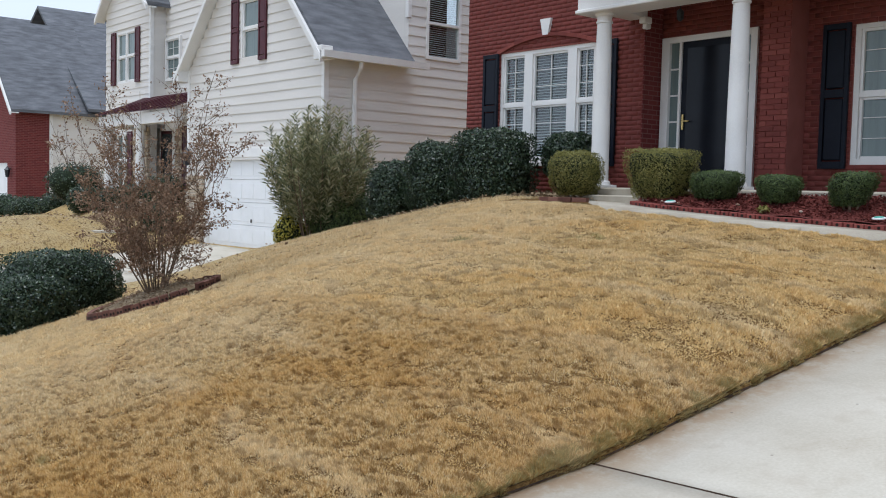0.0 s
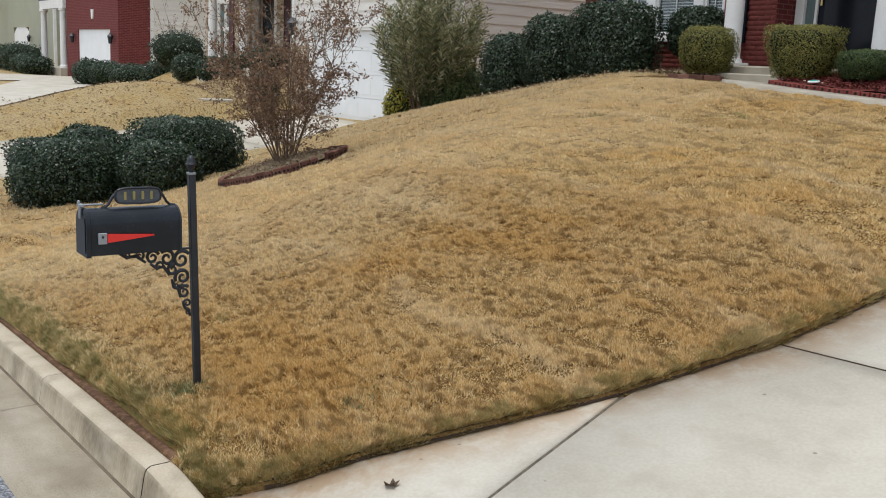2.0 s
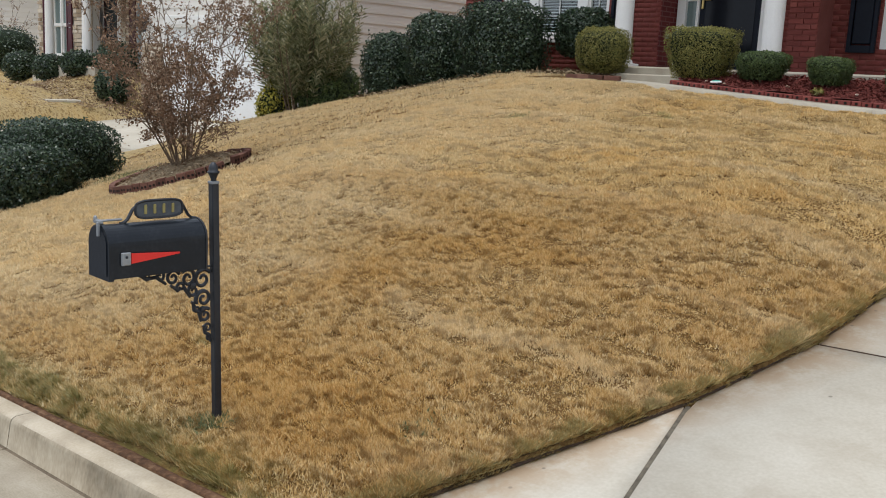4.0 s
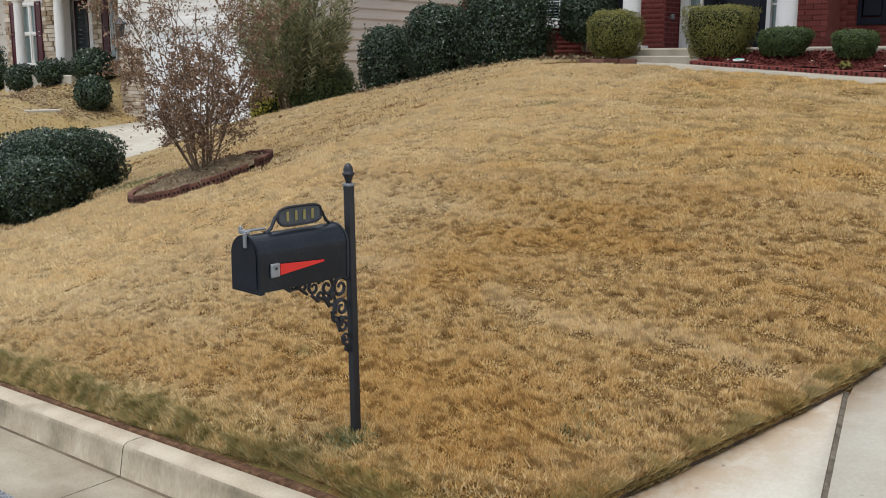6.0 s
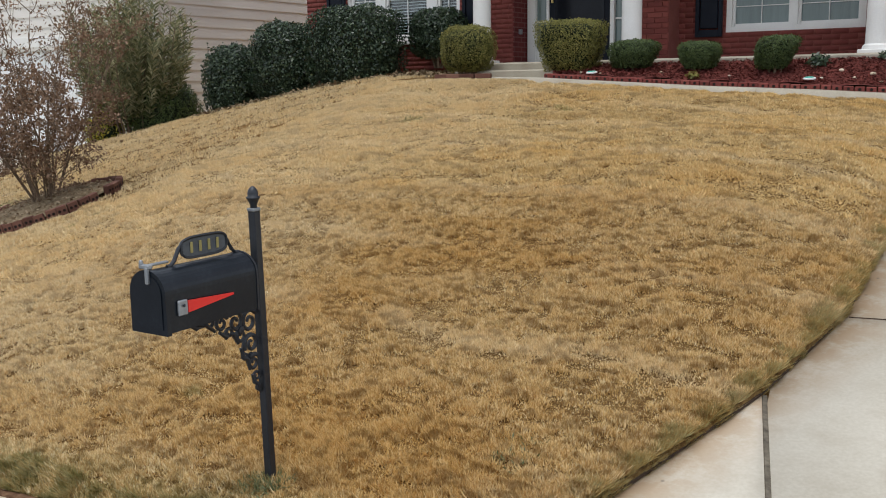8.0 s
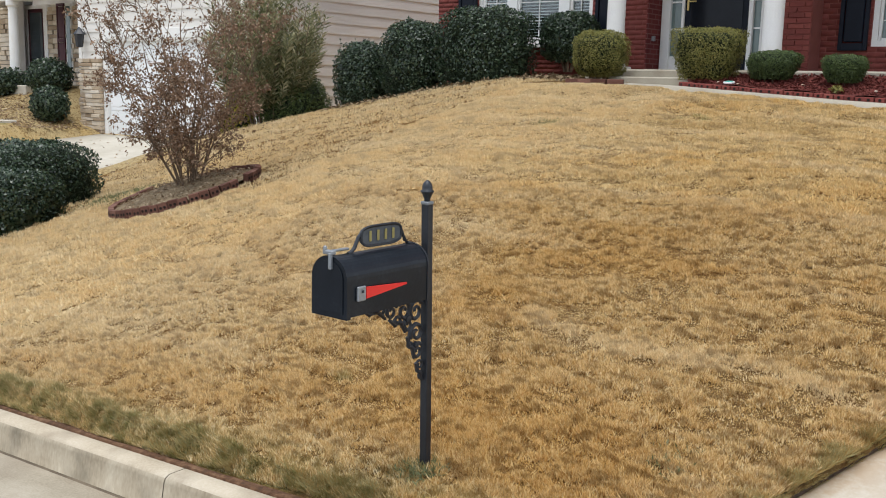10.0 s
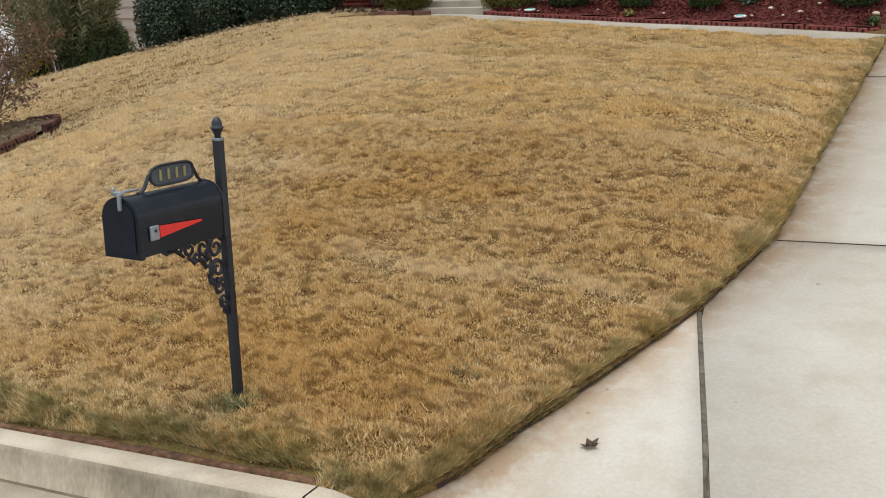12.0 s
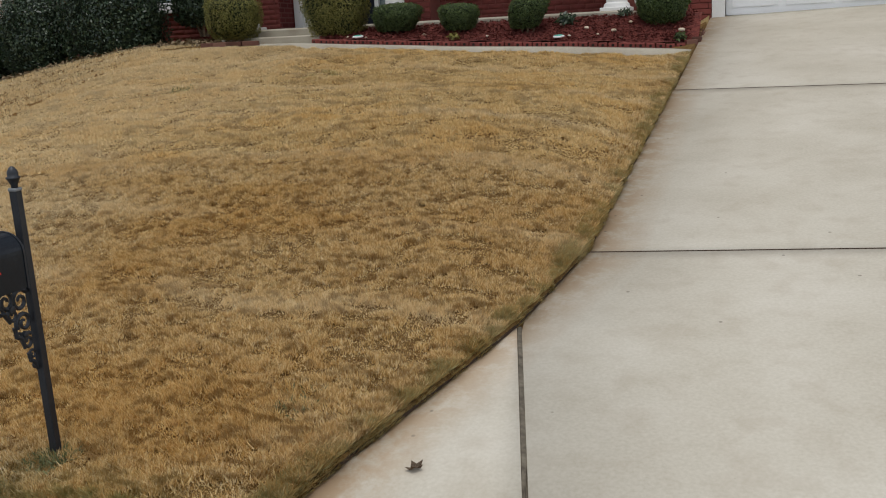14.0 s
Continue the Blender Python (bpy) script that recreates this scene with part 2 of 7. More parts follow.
STRAW = [(0.52, 0.35, 0.145), (0.75, 0.565, 0.275), (0.88, 0.72, 0.41), (0.95, 0.85, 0.59)]
M = dict(
    soil=straw_material("far_lawn", False, gain=0.62, far=True),
    thatch=straw_material("lawn_thatch", False, palette=[(0.13, 0.075, 0.025), (0.20, 0.12, 0.042), (0.28, 0.175, 0.066), (0.37, 0.25, 0.105)], far=True),
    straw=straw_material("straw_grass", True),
    bank_straw=straw_material("bank_grass", True, tuft_scale=8.0, hollow_shade=0.72, blade_share=0.13),
    fringe=straw_material("uncut_grass", True, True),
    concrete=material("concrete", [(0.36, (0.43, 0.388, 0.31)), (0.5, (0.49, 0.45, 0.368)), (0.64, (0.545, 0.505, 0.425))], 1.3, 0.9, 0.12, 70.0, stain=(0.38, 0.325, 0.25), stain_scale=7.0, stain_amount=0.4, bump_dist=0.004),
    kerb=material("kerb_concrete", [(0.3, (0.37, 0.305, 0.21)), (0.5, (0.47, 0.40, 0.295)), (0.7, (0.55, 0.485, 0.375))], 3.0, 0.92, 0.25, 90.0, stain=(0.17, 0.13, 0.085), stain_scale=4.5, stain_amount=0.42, bump_dist=0.006),
    # darker base puts the face's shade into the colour, stains come on top
    kerb_face=material("shaded_stained_kerb_face", [(0.3, (0.22, 0.175, 0.115)), (0.5, (0.35, 0.295, 0.21)), (0.68, (0.45, 0.39, 0.29))], 5.0, 0.95, 0.3, 60.0, stretch=(1.2, 1.2, 0.5), stain=(0.10, 0.09, 0.065), stain_scale=3.4, stain_amount=0.75, bump_dist=0.006),
    gutter=material("gutter_concrete", [(0.32, (0.24, 0.20, 0.14)), (0.5, (0.335, 0.29, 0.215)), (0.68, (0.41, 0.36, 0.28))], 4.0, 0.95, 0.3, 110.0, stretch=(0.5, 1.6, 1), stain=(0.16, 0.12, 0.08), stain_scale=2.2, stain_amount=0.55, bump_dist=0.005),
    asphalt=material("asphalt", [(0.35, (0.05, 0.053, 0.06)), (0.5, (0.17, 0.175, 0.185)), (0.62, (0.36, 0.365, 0.38))], 70.0, 0.9, 0.7, 110.0, bump_dist=0.008),
    brick=material("red_brick", [(0.25, (0.145, 0.036, 0.029)), (0.5, (0.205, 0.05, 0.04)), (0.75, (0.27, 0.078, 0.06))], 3.5, 0.85, 0.3, 120.0, random_mix=0.35, bump_dist=0.003),
    mortar=material("mortar", [(0.3, (0.22, 0.07, 0.056)), (0.7, (0.29, 0.10, 0.082))], 4.0, 0.9, 0.2, 90.0),
    old_brick=material("old_brick", [(0.25, (0.09, 0.04, 0.028)), (0.5, (0.15, 0.07, 0.05)), (0.75, (0.23, 0.12, 0.085))], 6.0, 0.92, 0.4, 90.0, random_mix=0.4, bump_dist=0.004),
    hole=material("hole_shade", [(0.4, (0.015, 0.01, 0.008)), (0.6, (0.025, 0.016, 0.012))], 6.0, 0.95, 0.0),
    siding=material("cream_siding", [(0.3, (0.66, 0.63, 0.58)), (0.5, (0.72, 0.69, 0.64)), (0.7, (0.77, 0.74, 0.69))], 0.9, 0.6, 0.08, 30.0, random_mix=0.15, stretch=(0.3, 0.3, 3)),
    trim=material("white_paint", [(0.3, (0.72, 0.71, 0.68)), (0.6, (0.82, 0.81, 0.78))], 2.0, 0.5, 0.04, 60.0),
    garage=material("garage_paint", [(0.3, (0.76, 0.77, 0.76)), (0.6, (0.84, 0.85, 0.85))], 1.5, 0.45, 0.03, 60.0),
    navy=material("black_shutter", [(0.3, (0.006, 0.008, 0.014)), (0.6, (0.010, 0.013, 0.021))], 4.0, 0.5, 0.05, 60.0, spec=0.15),
    burgundy=material("burgundy_paint", [(0.3, (0.055, 0.011, 0.017)), (0.6, (0.085, 0.018, 0.026))], 4.0, 0.5, 0.05, 60.0),
    shingle=material("asphalt_shingle", [(0.3, (0.07, 0.074, 0.08)), (0.5, (0.125, 0.13, 0.142)), (0.7, (0.195, 0.203, 0.217))], 1.8, 0.9, 0.5, 40.0, stretch=(1, 1, 5), bump_dist=0.02),
    glass_dark=material("window_glass", [(0.3, (0.03, 0.04, 0.045)), (0.6, (0.05, 0.062, 0.068))], 1.0, 0.06, 0.0, spec=0.6),
    glass_pale=material("curtained_glass", [(0.3, (0.11, 0.15, 0.145)), (0.6, (0.17, 0.22, 0.21))], 2.0, 0.08, 0.0, spec=0.6, stretch=(8, 8, 0.4)),
    blind=material("white_blind", [(0.3, (0.60, 0.66, 0.64)), (0.6, (0.66, 0.72, 0.70))], 3.0, 0.6, 0.0),
    door=material("black_door", [(0.3, (0.006, 0.007, 0.01)), (0.6, (0.010, 0.012, 0.017))], 3.0, 0.12, 0.0, spec=0.18),
    brass=material("brass", [(0.3, (0.45, 0.33, 0.12)), (0.6, (0.6, 0.46, 0.2))], 8.0, 0.3, 0.0, metal=1.0),
    iron=material("black_iron", [(0.3, (0.008, 0.010, 0.014)), (0.6, (0.018, 0.021, 0.027))], 14.0, 0.45, 0.25, 120.0, spec=0.5, bump_dist=0.002),
    box=material("mailbox_enamel", [(0.3, (0.004, 0.0065, 0.010)), (0.55, (0.007, 0.010, 0.015)), (0.8, (0.022, 0.027, 0.033))], 7.0, 0.3, 0.12, 70.0, spec=0.32, bump_dist=0.003),
    plaque=material("weathered_plaque", [(0.3, (0.045, 0.052, 0.06)), (0.6, (0.085, 0.095, 0.105))], 14.0, 0.45, 0.2, 90.0, spec=0.4, bump_dist=0.002),
    steel=material("dull_steel", [(0.3, (0.20, 0.215, 0.225)), (0.6, (0.36, 0.375, 0.385))], 12.0, 0.5, 0.1, metal=0.6),
    red=material("red_flag", [(0.3, (0.62, 0.02, 0.02)), (0.6, (0.75, 0.04, 0.03))], 6.0, 0.45, 0.03),
    gold=material("gold_numeral", [(0.3, (0.22, 0.18, 0.06)), (0.6, (0.32, 0.27, 0.1))], 8.0, 0.5, 0.0),
    mulch=material("red_mulch", [(0.3, (0.06, 0.013, 0.011)), (0.5, (0.15, 0.035, 0.027)), (0.7, (0.25, 0.07, 0.052))], 22.0, 0.95, 1.0, 60.0, bump_dist=0.03),
    litter=material("leaf_litter", [(0.3, (0.11, 0.08, 0.045)), (0.5, (0.23, 0.17, 0.10)), (0.7, (0.37, 0.29, 0.18))], 9.0, 0.95, 0.8, 50.0, bump_dist=0.03),
    clay=material("red_clay", [(0.3, (0.045, 0.026, 0.014)), (0.5, (0.11, 0.055, 0.028)), (0.7, (0.22, 0.13, 0.07))], 22.0, 0.95, 0.6, 50.0),
    dark_soil=material("dark_soil", [(0.3, (0.022, 0.014, 0.009)), (0.7, (0.065, 0.04, 0.025))], 12.0, 0.95, 0.6, 60.0),
    bark=material("bark", [(0.3, (0.10, 0.07, 0.045)), (0.6, (0.22, 0.16, 0.11))], 14.0, 0.9, 0.4, 60.0, stretch=(1, 1, 0.2)),
    stone=material("ledge_stone", [(0.25, (0.34, 0.255, 0.17)), (0.5, (0.54, 0.44, 0.32)), (0.75, (0.68, 0.60, 0.49))], 3.0, 0.9, 0.4, 30.0, random_mix=0.6),
    # near-black: stands for shade inside shrubs and in rooms behind windows
    core=material("inner_shade", [(0.3, (0.008, 0.014, 0.007)), (0.6, (0.016, 0.026, 0.011))], 8.0, 0.95, 0.6, 30.0),
    holly=leaf_material("holly_leaf", [(0.2, (0.014, 0.028, 0.015)), (0.55, (0.038, 0.068, 0.033)), (0.9, (0.12, 0.16, 0.085))], 0.36, 0.6),
    box_leaf=leaf_material("boxwood_leaf", [(0.2, (0.035, 0.055, 0.018)), (0.55, (0.075, 0.115, 0.032)), (0.9, (0.15, 0.20, 0.06))]),
    gold_leaf=leaf_material("bronzed_boxwood_leaf", [(0.2, (0.10, 0.105, 0.024)), (0.55, (0.21, 0.20, 0.045)), (0.9, (0.38, 0.335, 0.10))]),
    oleander=leaf_material("oleander_leaf", [(0.15, (0.06, 0.08, 0.034)), (0.5, (0.21, 0.22, 0.10)), (0.85, (0.54, 0.48, 0.29))], 0.5),
    dry_leaf=leaf_material("dry_leaf", [(0.1, (0.11, 0.065, 0.04)), (0.5, (0.24, 0.15, 0.095)), (0.9, (0.46, 0.33, 0.23))], 0.8, 0.2),
    pale_leaf=leaf_material("pale_dry_leaf", [(0.1, (0.10, 0.06, 0.035)), (0.5, (0.28, 0.19, 0.11)), (0.9, (0.55, 0.45, 0.32))], 0.8, 0.2),
    yellow_leaf=leaf_material("yellow_green_leaf", [(0.2, (0.16, 0.17, 0.02)), (0.6, (0.40, 0.35, 0.04)), (0.9, (0.58, 0.48, 0.07))]),
    weed_leaf=leaf_material("living_grass", [(0.2, (0.13, 0.145, 0.06)), (0.55, (0.21, 0.22, 0.09)), (0.9, (0.31, 0.30, 0.14))]),
    olive_siding=material("olive_siding", [(0.3, (0.33, 0.34, 0.25)), (0.7, (0.40, 0.41, 0.31))], 0.9, 0.6, 0.05, 30.0, random_mix=0.15),
    car_paint=material("white_car_paint", [(0.3, (0.62, 0.64, 0.66)), (0.6, (0.68, 0.70, 0.72))], 2.0, 0.25, 0.0, spec=0.6),
    rubber=material("black_rubber", [(0.3, (0.012, 0.012, 0.012)), (0.6, (0.022, 0.022, 0.022))], 9.0, 0.85, 0.1),
    green_plastic=material("green_plastic", [(0.3, (0.06, 0.30, 0.24)), (0.6, (0.10, 0.42, 0.34))], 9.0, 0.5, 0.0),
    joint=material("joint_filler", [(0.3, (0.06, 0.05, 0.038)), (0.7, (0.19, 0.165, 0.125))], 20.0, 0.95, 0.3),
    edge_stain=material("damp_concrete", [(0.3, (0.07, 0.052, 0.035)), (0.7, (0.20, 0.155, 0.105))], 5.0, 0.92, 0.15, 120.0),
)


def soiled(m, x0, x1, color, amount):
    """Clay washed from the turf on to the paving: a broken stain that fades from x0 to x1."""
    n, l = m.node_tree.nodes, m.node_tree.links
    b = n["Principled BSDF"]
    old = b.inputs["Base Color"].links[0].from_socket
    geo = n.new("ShaderNodeNewGeometry")
    sep = n.new("ShaderNodeSeparateXYZ")
    l.new(geo.outputs["Position"], sep.inputs[0])
    band = n.new("ShaderNodeMapRange")
    band.inputs["From Min"].default_value, band.inputs["From Max"].default_value = x1, x0
    # the edge of the turf bends away towards the street
    short, bend, away = n.new("ShaderNodeMath"), n.new("ShaderNodeMath"), n.new("ShaderNodeMath")
    short.operation, bend.operation, away.operation = "SUBTRACT", "MAXIMUM", "MULTIPLY_ADD"
    short.inputs[0].default_value, bend.inputs[1].default_value, away.inputs[1].default_value = 3.4, 0.0, 0.26
    l.new(sep.outputs["Y"], short.inputs[1])
    l.new(short.outputs[0], bend.inputs[0])
    l.new(bend.outputs[0], away.inputs[0])
    l.new(sep.outputs["X"], away.inputs[2])
    l.new(away.outputs[0], band.inputs["Value"])
    wash = n.new("ShaderNodeTexNoise")
    wash.inputs["Scale"].default_value, wash.inputs["Detail"].default_value, wash.inputs["Roughness"].default_value = 6.5, 8.0, 0.7
    l.new(geo.outputs["Position"], wash.inputs["Vector"])
    cut = n.new("ShaderNodeMapRange")
    cut.inputs["From Min"].default_value, cut.inputs["From Max"].default_value = 0.32, 0.54
    cut.inputs["To Max"].default_value = amount
    l.new(wash.outputs["Fac"], cut.inputs["Value"])
    mul = n.new("ShaderNodeMath")
    mul.operation = "MULTIPLY"
    l.new(band.outputs["Result"], mul.inputs[0])
    l.new(cut.outputs["Result"], mul.inputs[1])
    mix = n.new("ShaderNodeMix")
    mix.data_type = "RGBA"
    mix.inputs[7].default_value = (*color, 1)
    l.new(mul.outputs[0], mix.inputs["Factor"])
    l.new(old, mix.inputs[6])
    # dark specks
    speck = n.new("ShaderNodeTexVoronoi")
    speck.inputs["Scale"].default_value = 9.0
    l.new(geo.outputs["Position"], speck.inputs["Vector"])
    dot = n.new("ShaderNodeMapRange")
    dot.inputs["From Min"].default_value, dot.inputs["From Max"].default_value = 0.09, 0.05
    dot.inputs["To Max"].default_value = 0.6
    l.new(speck.outputs["Distance"], dot.inputs["Value"])
    last = n.new("ShaderNodeMix")
    last.data_type = "RGBA"
    last.inputs[7].default_value = (0.12, 0.10, 0.08, 1)
    rare = n.new("ShaderNodeMath")
    rare.operation = "MULTIPLY"
    some = n.new("ShaderNodeMapRange")
    some.inputs["From Min"].default_value, some.inputs["From Max"].default_value = 0.8, 0.82
    part_col = n.new("ShaderNodeSeparateColor")
    l.new(speck.outputs["Color"], part_col.inputs[0])
    l.new(part_col.outputs[0], some.inputs["Value"])
    l.new(dot.outputs["Result"], rare.inputs[0])
    l.new(some.outputs["Result"], rare.inputs[1])
    l.new(rare.outputs[0], last.inputs["Factor"])
    l.new(mix.outputs[2], last.inputs[6])
    l.new(last.outputs[2], b.inputs["Base Color"])
    return m


M["walk"] = material("walk_concrete", [(0.36, (0.30, 0.265, 0.205)), (0.5, (0.40, 0.36, 0.285)), (0.64, (0.47, 0.43, 0.35))], 2.6, 0.9, 0.15, 140.0, stain=(0.26, 0.2, 0.14), stain_scale=2.0, stain_amount=0.4, bump_dist=0.004)
M["drive"] = soiled(M["concrete"].copy(), -3.13, -2.86, (0.36, 0.25, 0.15), 0.9)


def far_brick_material():
    """Red brick seen from afar: courses in the material."""
    m = bpy.data.materials.new("far_brick")
    m.use_nodes = True
    n, l = m.node_tree.nodes, m.node_tree.links
    geo, sep, com, tex = n.new("ShaderNodeNewGeometry"), n.new("ShaderNodeSeparateXYZ"), n.new("ShaderNodeCombineXYZ"), n.new("ShaderNodeTexBrick")
    add = n.new("ShaderNodeMath")
    l.new(geo.outputs["Position"], sep.inputs[0])
    l.new(sep.outputs["X"], add.inputs[0])
    l.new(sep.outputs["Y"], add.inputs[1])
    l.new(add.outputs[0], com.inputs["X"])
    l.new(sep.outputs["Z"], com.inputs["Y"])
    l.new(com.outputs[0], tex.inputs["Vector"])
    tex.inputs["Scale"].default_value = 1.0
    tex.inputs["Brick Width"].default_value, tex.inputs["Row Height"].default_value, tex.inputs["Mortar Size"].default_value = 0.2, 0.068, 0.008
    tex.inputs["Color1"].default_value, tex.inputs["Color2"].default_value, tex.inputs["Mortar"].default_value = (0.12, 0.024, 0.024, 1), (0.17, 0.036, 0.033, 1), (0.20, 0.085, 0.075, 1)
    b = n["Principled BSDF"]
    l.new(tex.outputs["Color"], b.inputs["Base Color"])
    b.inputs["Roughness"].default_value, b.inputs["Specular IOR Level"].default_value = 0.9, 0.2
    return m


M["far_brick"] = far_brick_material()


# ---- mesh helpers ----
def finish(bm, name, mat, smooth=False):
    me = bpy.data.meshes.new(name)
    bm.normal_update()
    bm.to_mesh(me)
    bm.free()
    for mt in mat if isinstance(mat, (list, tuple)) else [mat]:
        me.materials.append(mt)
    if smooth:
        me.shade_smooth()
    return me


def part(name, bm, mat, parent, label="", smooth=False):
    """One mesh object under a thing or a part."""
    ob = new(name, finish(bm, name, mat, smooth))
    ob.parent = parent
    if label:
        ob["label"] = label
    return ob


def thing(name, label, category, m=None, group="", kind=""):
    """An empty at the base of a thing, to carry its parts."""
    ob = new(name)
    ob.empty_display_size = 0.1
    if m is not None:
        ob.matrix_world = m
    return tagged(ob, label, category, group, kind)


def solid(name, bm, mat, label, category, group="", kind="", smooth=False):
    return tagged(new(name, finish(bm, name, mat, smooth)), label, category, group, kind)


def add_box(bm, x0, x1, y0, y1, z0, z1, bevel=0.0):
    r = bmesh.ops.create_cube(bm, size=1.0)
    bmesh.ops.scale(bm, vec=(x1 - x0, y1 - y0, z1 - z0), verts=r["verts"])
    bmesh.ops.translate(bm, vec=((x0 + x1) / 2, (y0 + y1) / 2, (z0 + z1) / 2), verts=r["verts"])
    if bevel:
        edges = list({e for v in r["verts"] for e in v.link_edges})
        bmesh.ops.bevel(bm, geom=edges, offset=bevel, segments=1, affect="EDGES", profile=0.5)
    return bm


def box(x0, x1, y0, y1, z0, z1, bevel=0.0):
    return add_box(bmesh.new(), x0, x1, y0, y1, z0, z1, bevel)


def lathe(profile, segments=24, center=(0, 0)):
    """A body of revolution from (radius, z) pairs."""
    bm = bmesh.new()
    rings = []
    for r, z in profile:
        rings.append([bm.verts.new((center[0] + r * math.cos(2 * math.pi * k / segments), center[1] + r * math.sin(2 * math.pi * k / segments), z)) for k in range(segments)])
    for a, b in zip(rings, rings[1:]):
        for k in range(segments):
            bm.faces.new((a[k], a[(k + 1) % segments], b[(k + 1) % segments], b[k]))
    bm.faces.new(list(reversed(rings[0])))
    bm.faces.new(rings[-1])
    return bm


def prism(outline, y0, y1):
    """An outline in x and z, extruded from y0 to y1."""
    bm = bmesh.new()
    a = [bm.verts.new((x, y0, z)) for x, z in outline]
    b = [bm.verts.new((x, y1, z)) for x, z in outline]
    bm.faces.new(a)
    bm.faces.new(list(reversed(b)))
    for k in range(len(a)):
        bm.faces.new((a[k], b[k], b[(k + 1) % len(a)], a[(k + 1) % len(a)]))
    bmesh.ops.recalc_face_normals(bm, faces=bm.faces)
    return bm


def tube(points, radii, sides=6, bm=None):
    """A bent tapering tube."""
    bm = bm or bmesh.new()
    pts = [Vector(p) for p in points]
    rings = []
    for k, p in enumerate(pts):
        d = (pts[min(k + 1, len(pts) - 1)] - pts[max(k - 1, 0)]).normalized()
        u = d.orthogonal().normalized()
        v = d.cross(u)
        r = radii[k] if isinstance(radii, (list, tuple)) else radii
        rings.append([bm.verts.new(p + r * (math.cos(2 * math.pi * j / sides) * u + math.sin(2 * math.pi * j / sides) * v)) for j in range(sides)])
    for a, b in zip(rings, rings[1:]):
        best = min(range(sides), key=lambda s: (a[0].co - b[s].co).length)
        for j in range(sides):
            bm.faces.new((a[j], a[(j + 1) % sides], b[(j + 1 + best) % sides], b[(j + best) % sides]))
    bm.faces.new(list(reversed(rings[0])))
    bm.faces.new(rings[-1])
    return bm


def sheet(name, xs, ys, z_of, mat, smooth=True):
    """A height field over the grid xs by ys, as mesh data."""
    gx, gy = np.meshgrid(xs, ys)
    return grid_mesh(name, gx, gy, z_of(gx, gy), mat, smooth)


def grid_mesh(name, gx, gy, gz, mat, smooth=True):
    h, w = gx.shape
    co = np.stack([gx, gy, gz], -1).reshape(-1, 3)
    i = np.arange(h * w).reshape(h, w)
    quads = np.stack([i[:-1, :-1], i[:-1, 1:], i[1:, 1:], i[1:, :-1]], -1).reshape(-1, 4)
    return raw_mesh(name, co, quads, mat, smooth)


def raw_mesh(name, co, faces, mat, smooth=False):
    """Mesh data from arrays of corners and of equal-sided faces."""
    me = bpy.data.meshes.new(name)
    k = faces.shape[1]
    me.vertices.add(len(co))
    me.vertices.foreach_set("co", co.astype(np.float32).ravel())
    me.loops.add(faces.size)
    me.loops.foreach_set("vertex_index", faces.astype(np.int32).ravel())
    me.polygons.add(len(faces))
    me.polygons.foreach_set("loop_start", np.arange(0, faces.size, k, dtype=np.int32))
    me.update(calc_edges=True)
    for mt in mat if isinstance(mat, (list, tuple)) else [mat]:
        me.materials.append(mt)
    if smooth:
        me.shade_smooth()
    return me


# ---- ground ----

def lerp_table(v, xs, ys):
    """Piecewise-linear profile."""
    return np.interp(v, xs, ys)


def smooth01(v, a, b):
    u = np.clip((v - a) / (b - a), 0, 1)
    return u * u * (3 - 2 * u)


def street_z(x):
    """Top of kerb along the street; the street falls to the left, then levels out and climbs."""
    return lerp_table(x, [-75, -45, -30, -22, -17, -13, -9, -4, 6, 40], [1.0, 0.15, -0.55, -0.78, -0.8, -0.66, -0.40, -0.055, 0.4, 1.2])


def drive_z(x, y):
    return -0.25 + 0.165 * y + 0.025 * (x + 3.15)


def near_drive_z(x, y):
    """Neighbour's driveway, from the street up to the garage."""
    return street_z(x) + (0.12 - street_z(x)) * np.clip((y - 1.0) / 10.2, 0, 1)


def edge_x(y):
    """Right edge of the lawn, along the driveway."""
    return lerp_table(y, [0.9, 1.0, 1.3, 1.68, 2.19, 2.63, 3.1, 3.5, 9.3], [-4.05, -3.98, -3.78, -3.6, -3.44, -3.31, -3.23, -3.165, -3.13])


def drive_apron_z(x, y):
    low = street_z(x) - 0.135
    return low + (drive_z(x, y) - low) * smooth01(y, 0.86, 1.7)


def walk_z(x):
    return lerp_table(x, [-9.2, -7.4, -6.5, -5.5, -4.4, -3.1], [1.5, 1.455, 1.405, 1.345, 1.295, 1.215])


def bed_y(x):
    """Front edge of the mulch bed."""
    return lerp_table(x, [-7.5, -7.35, -7.0, -6.5, -5.5, -4.3, -3.1], [9.15, 8.98, 8.84, 8.78, 8.8, 8.9, 9.05])


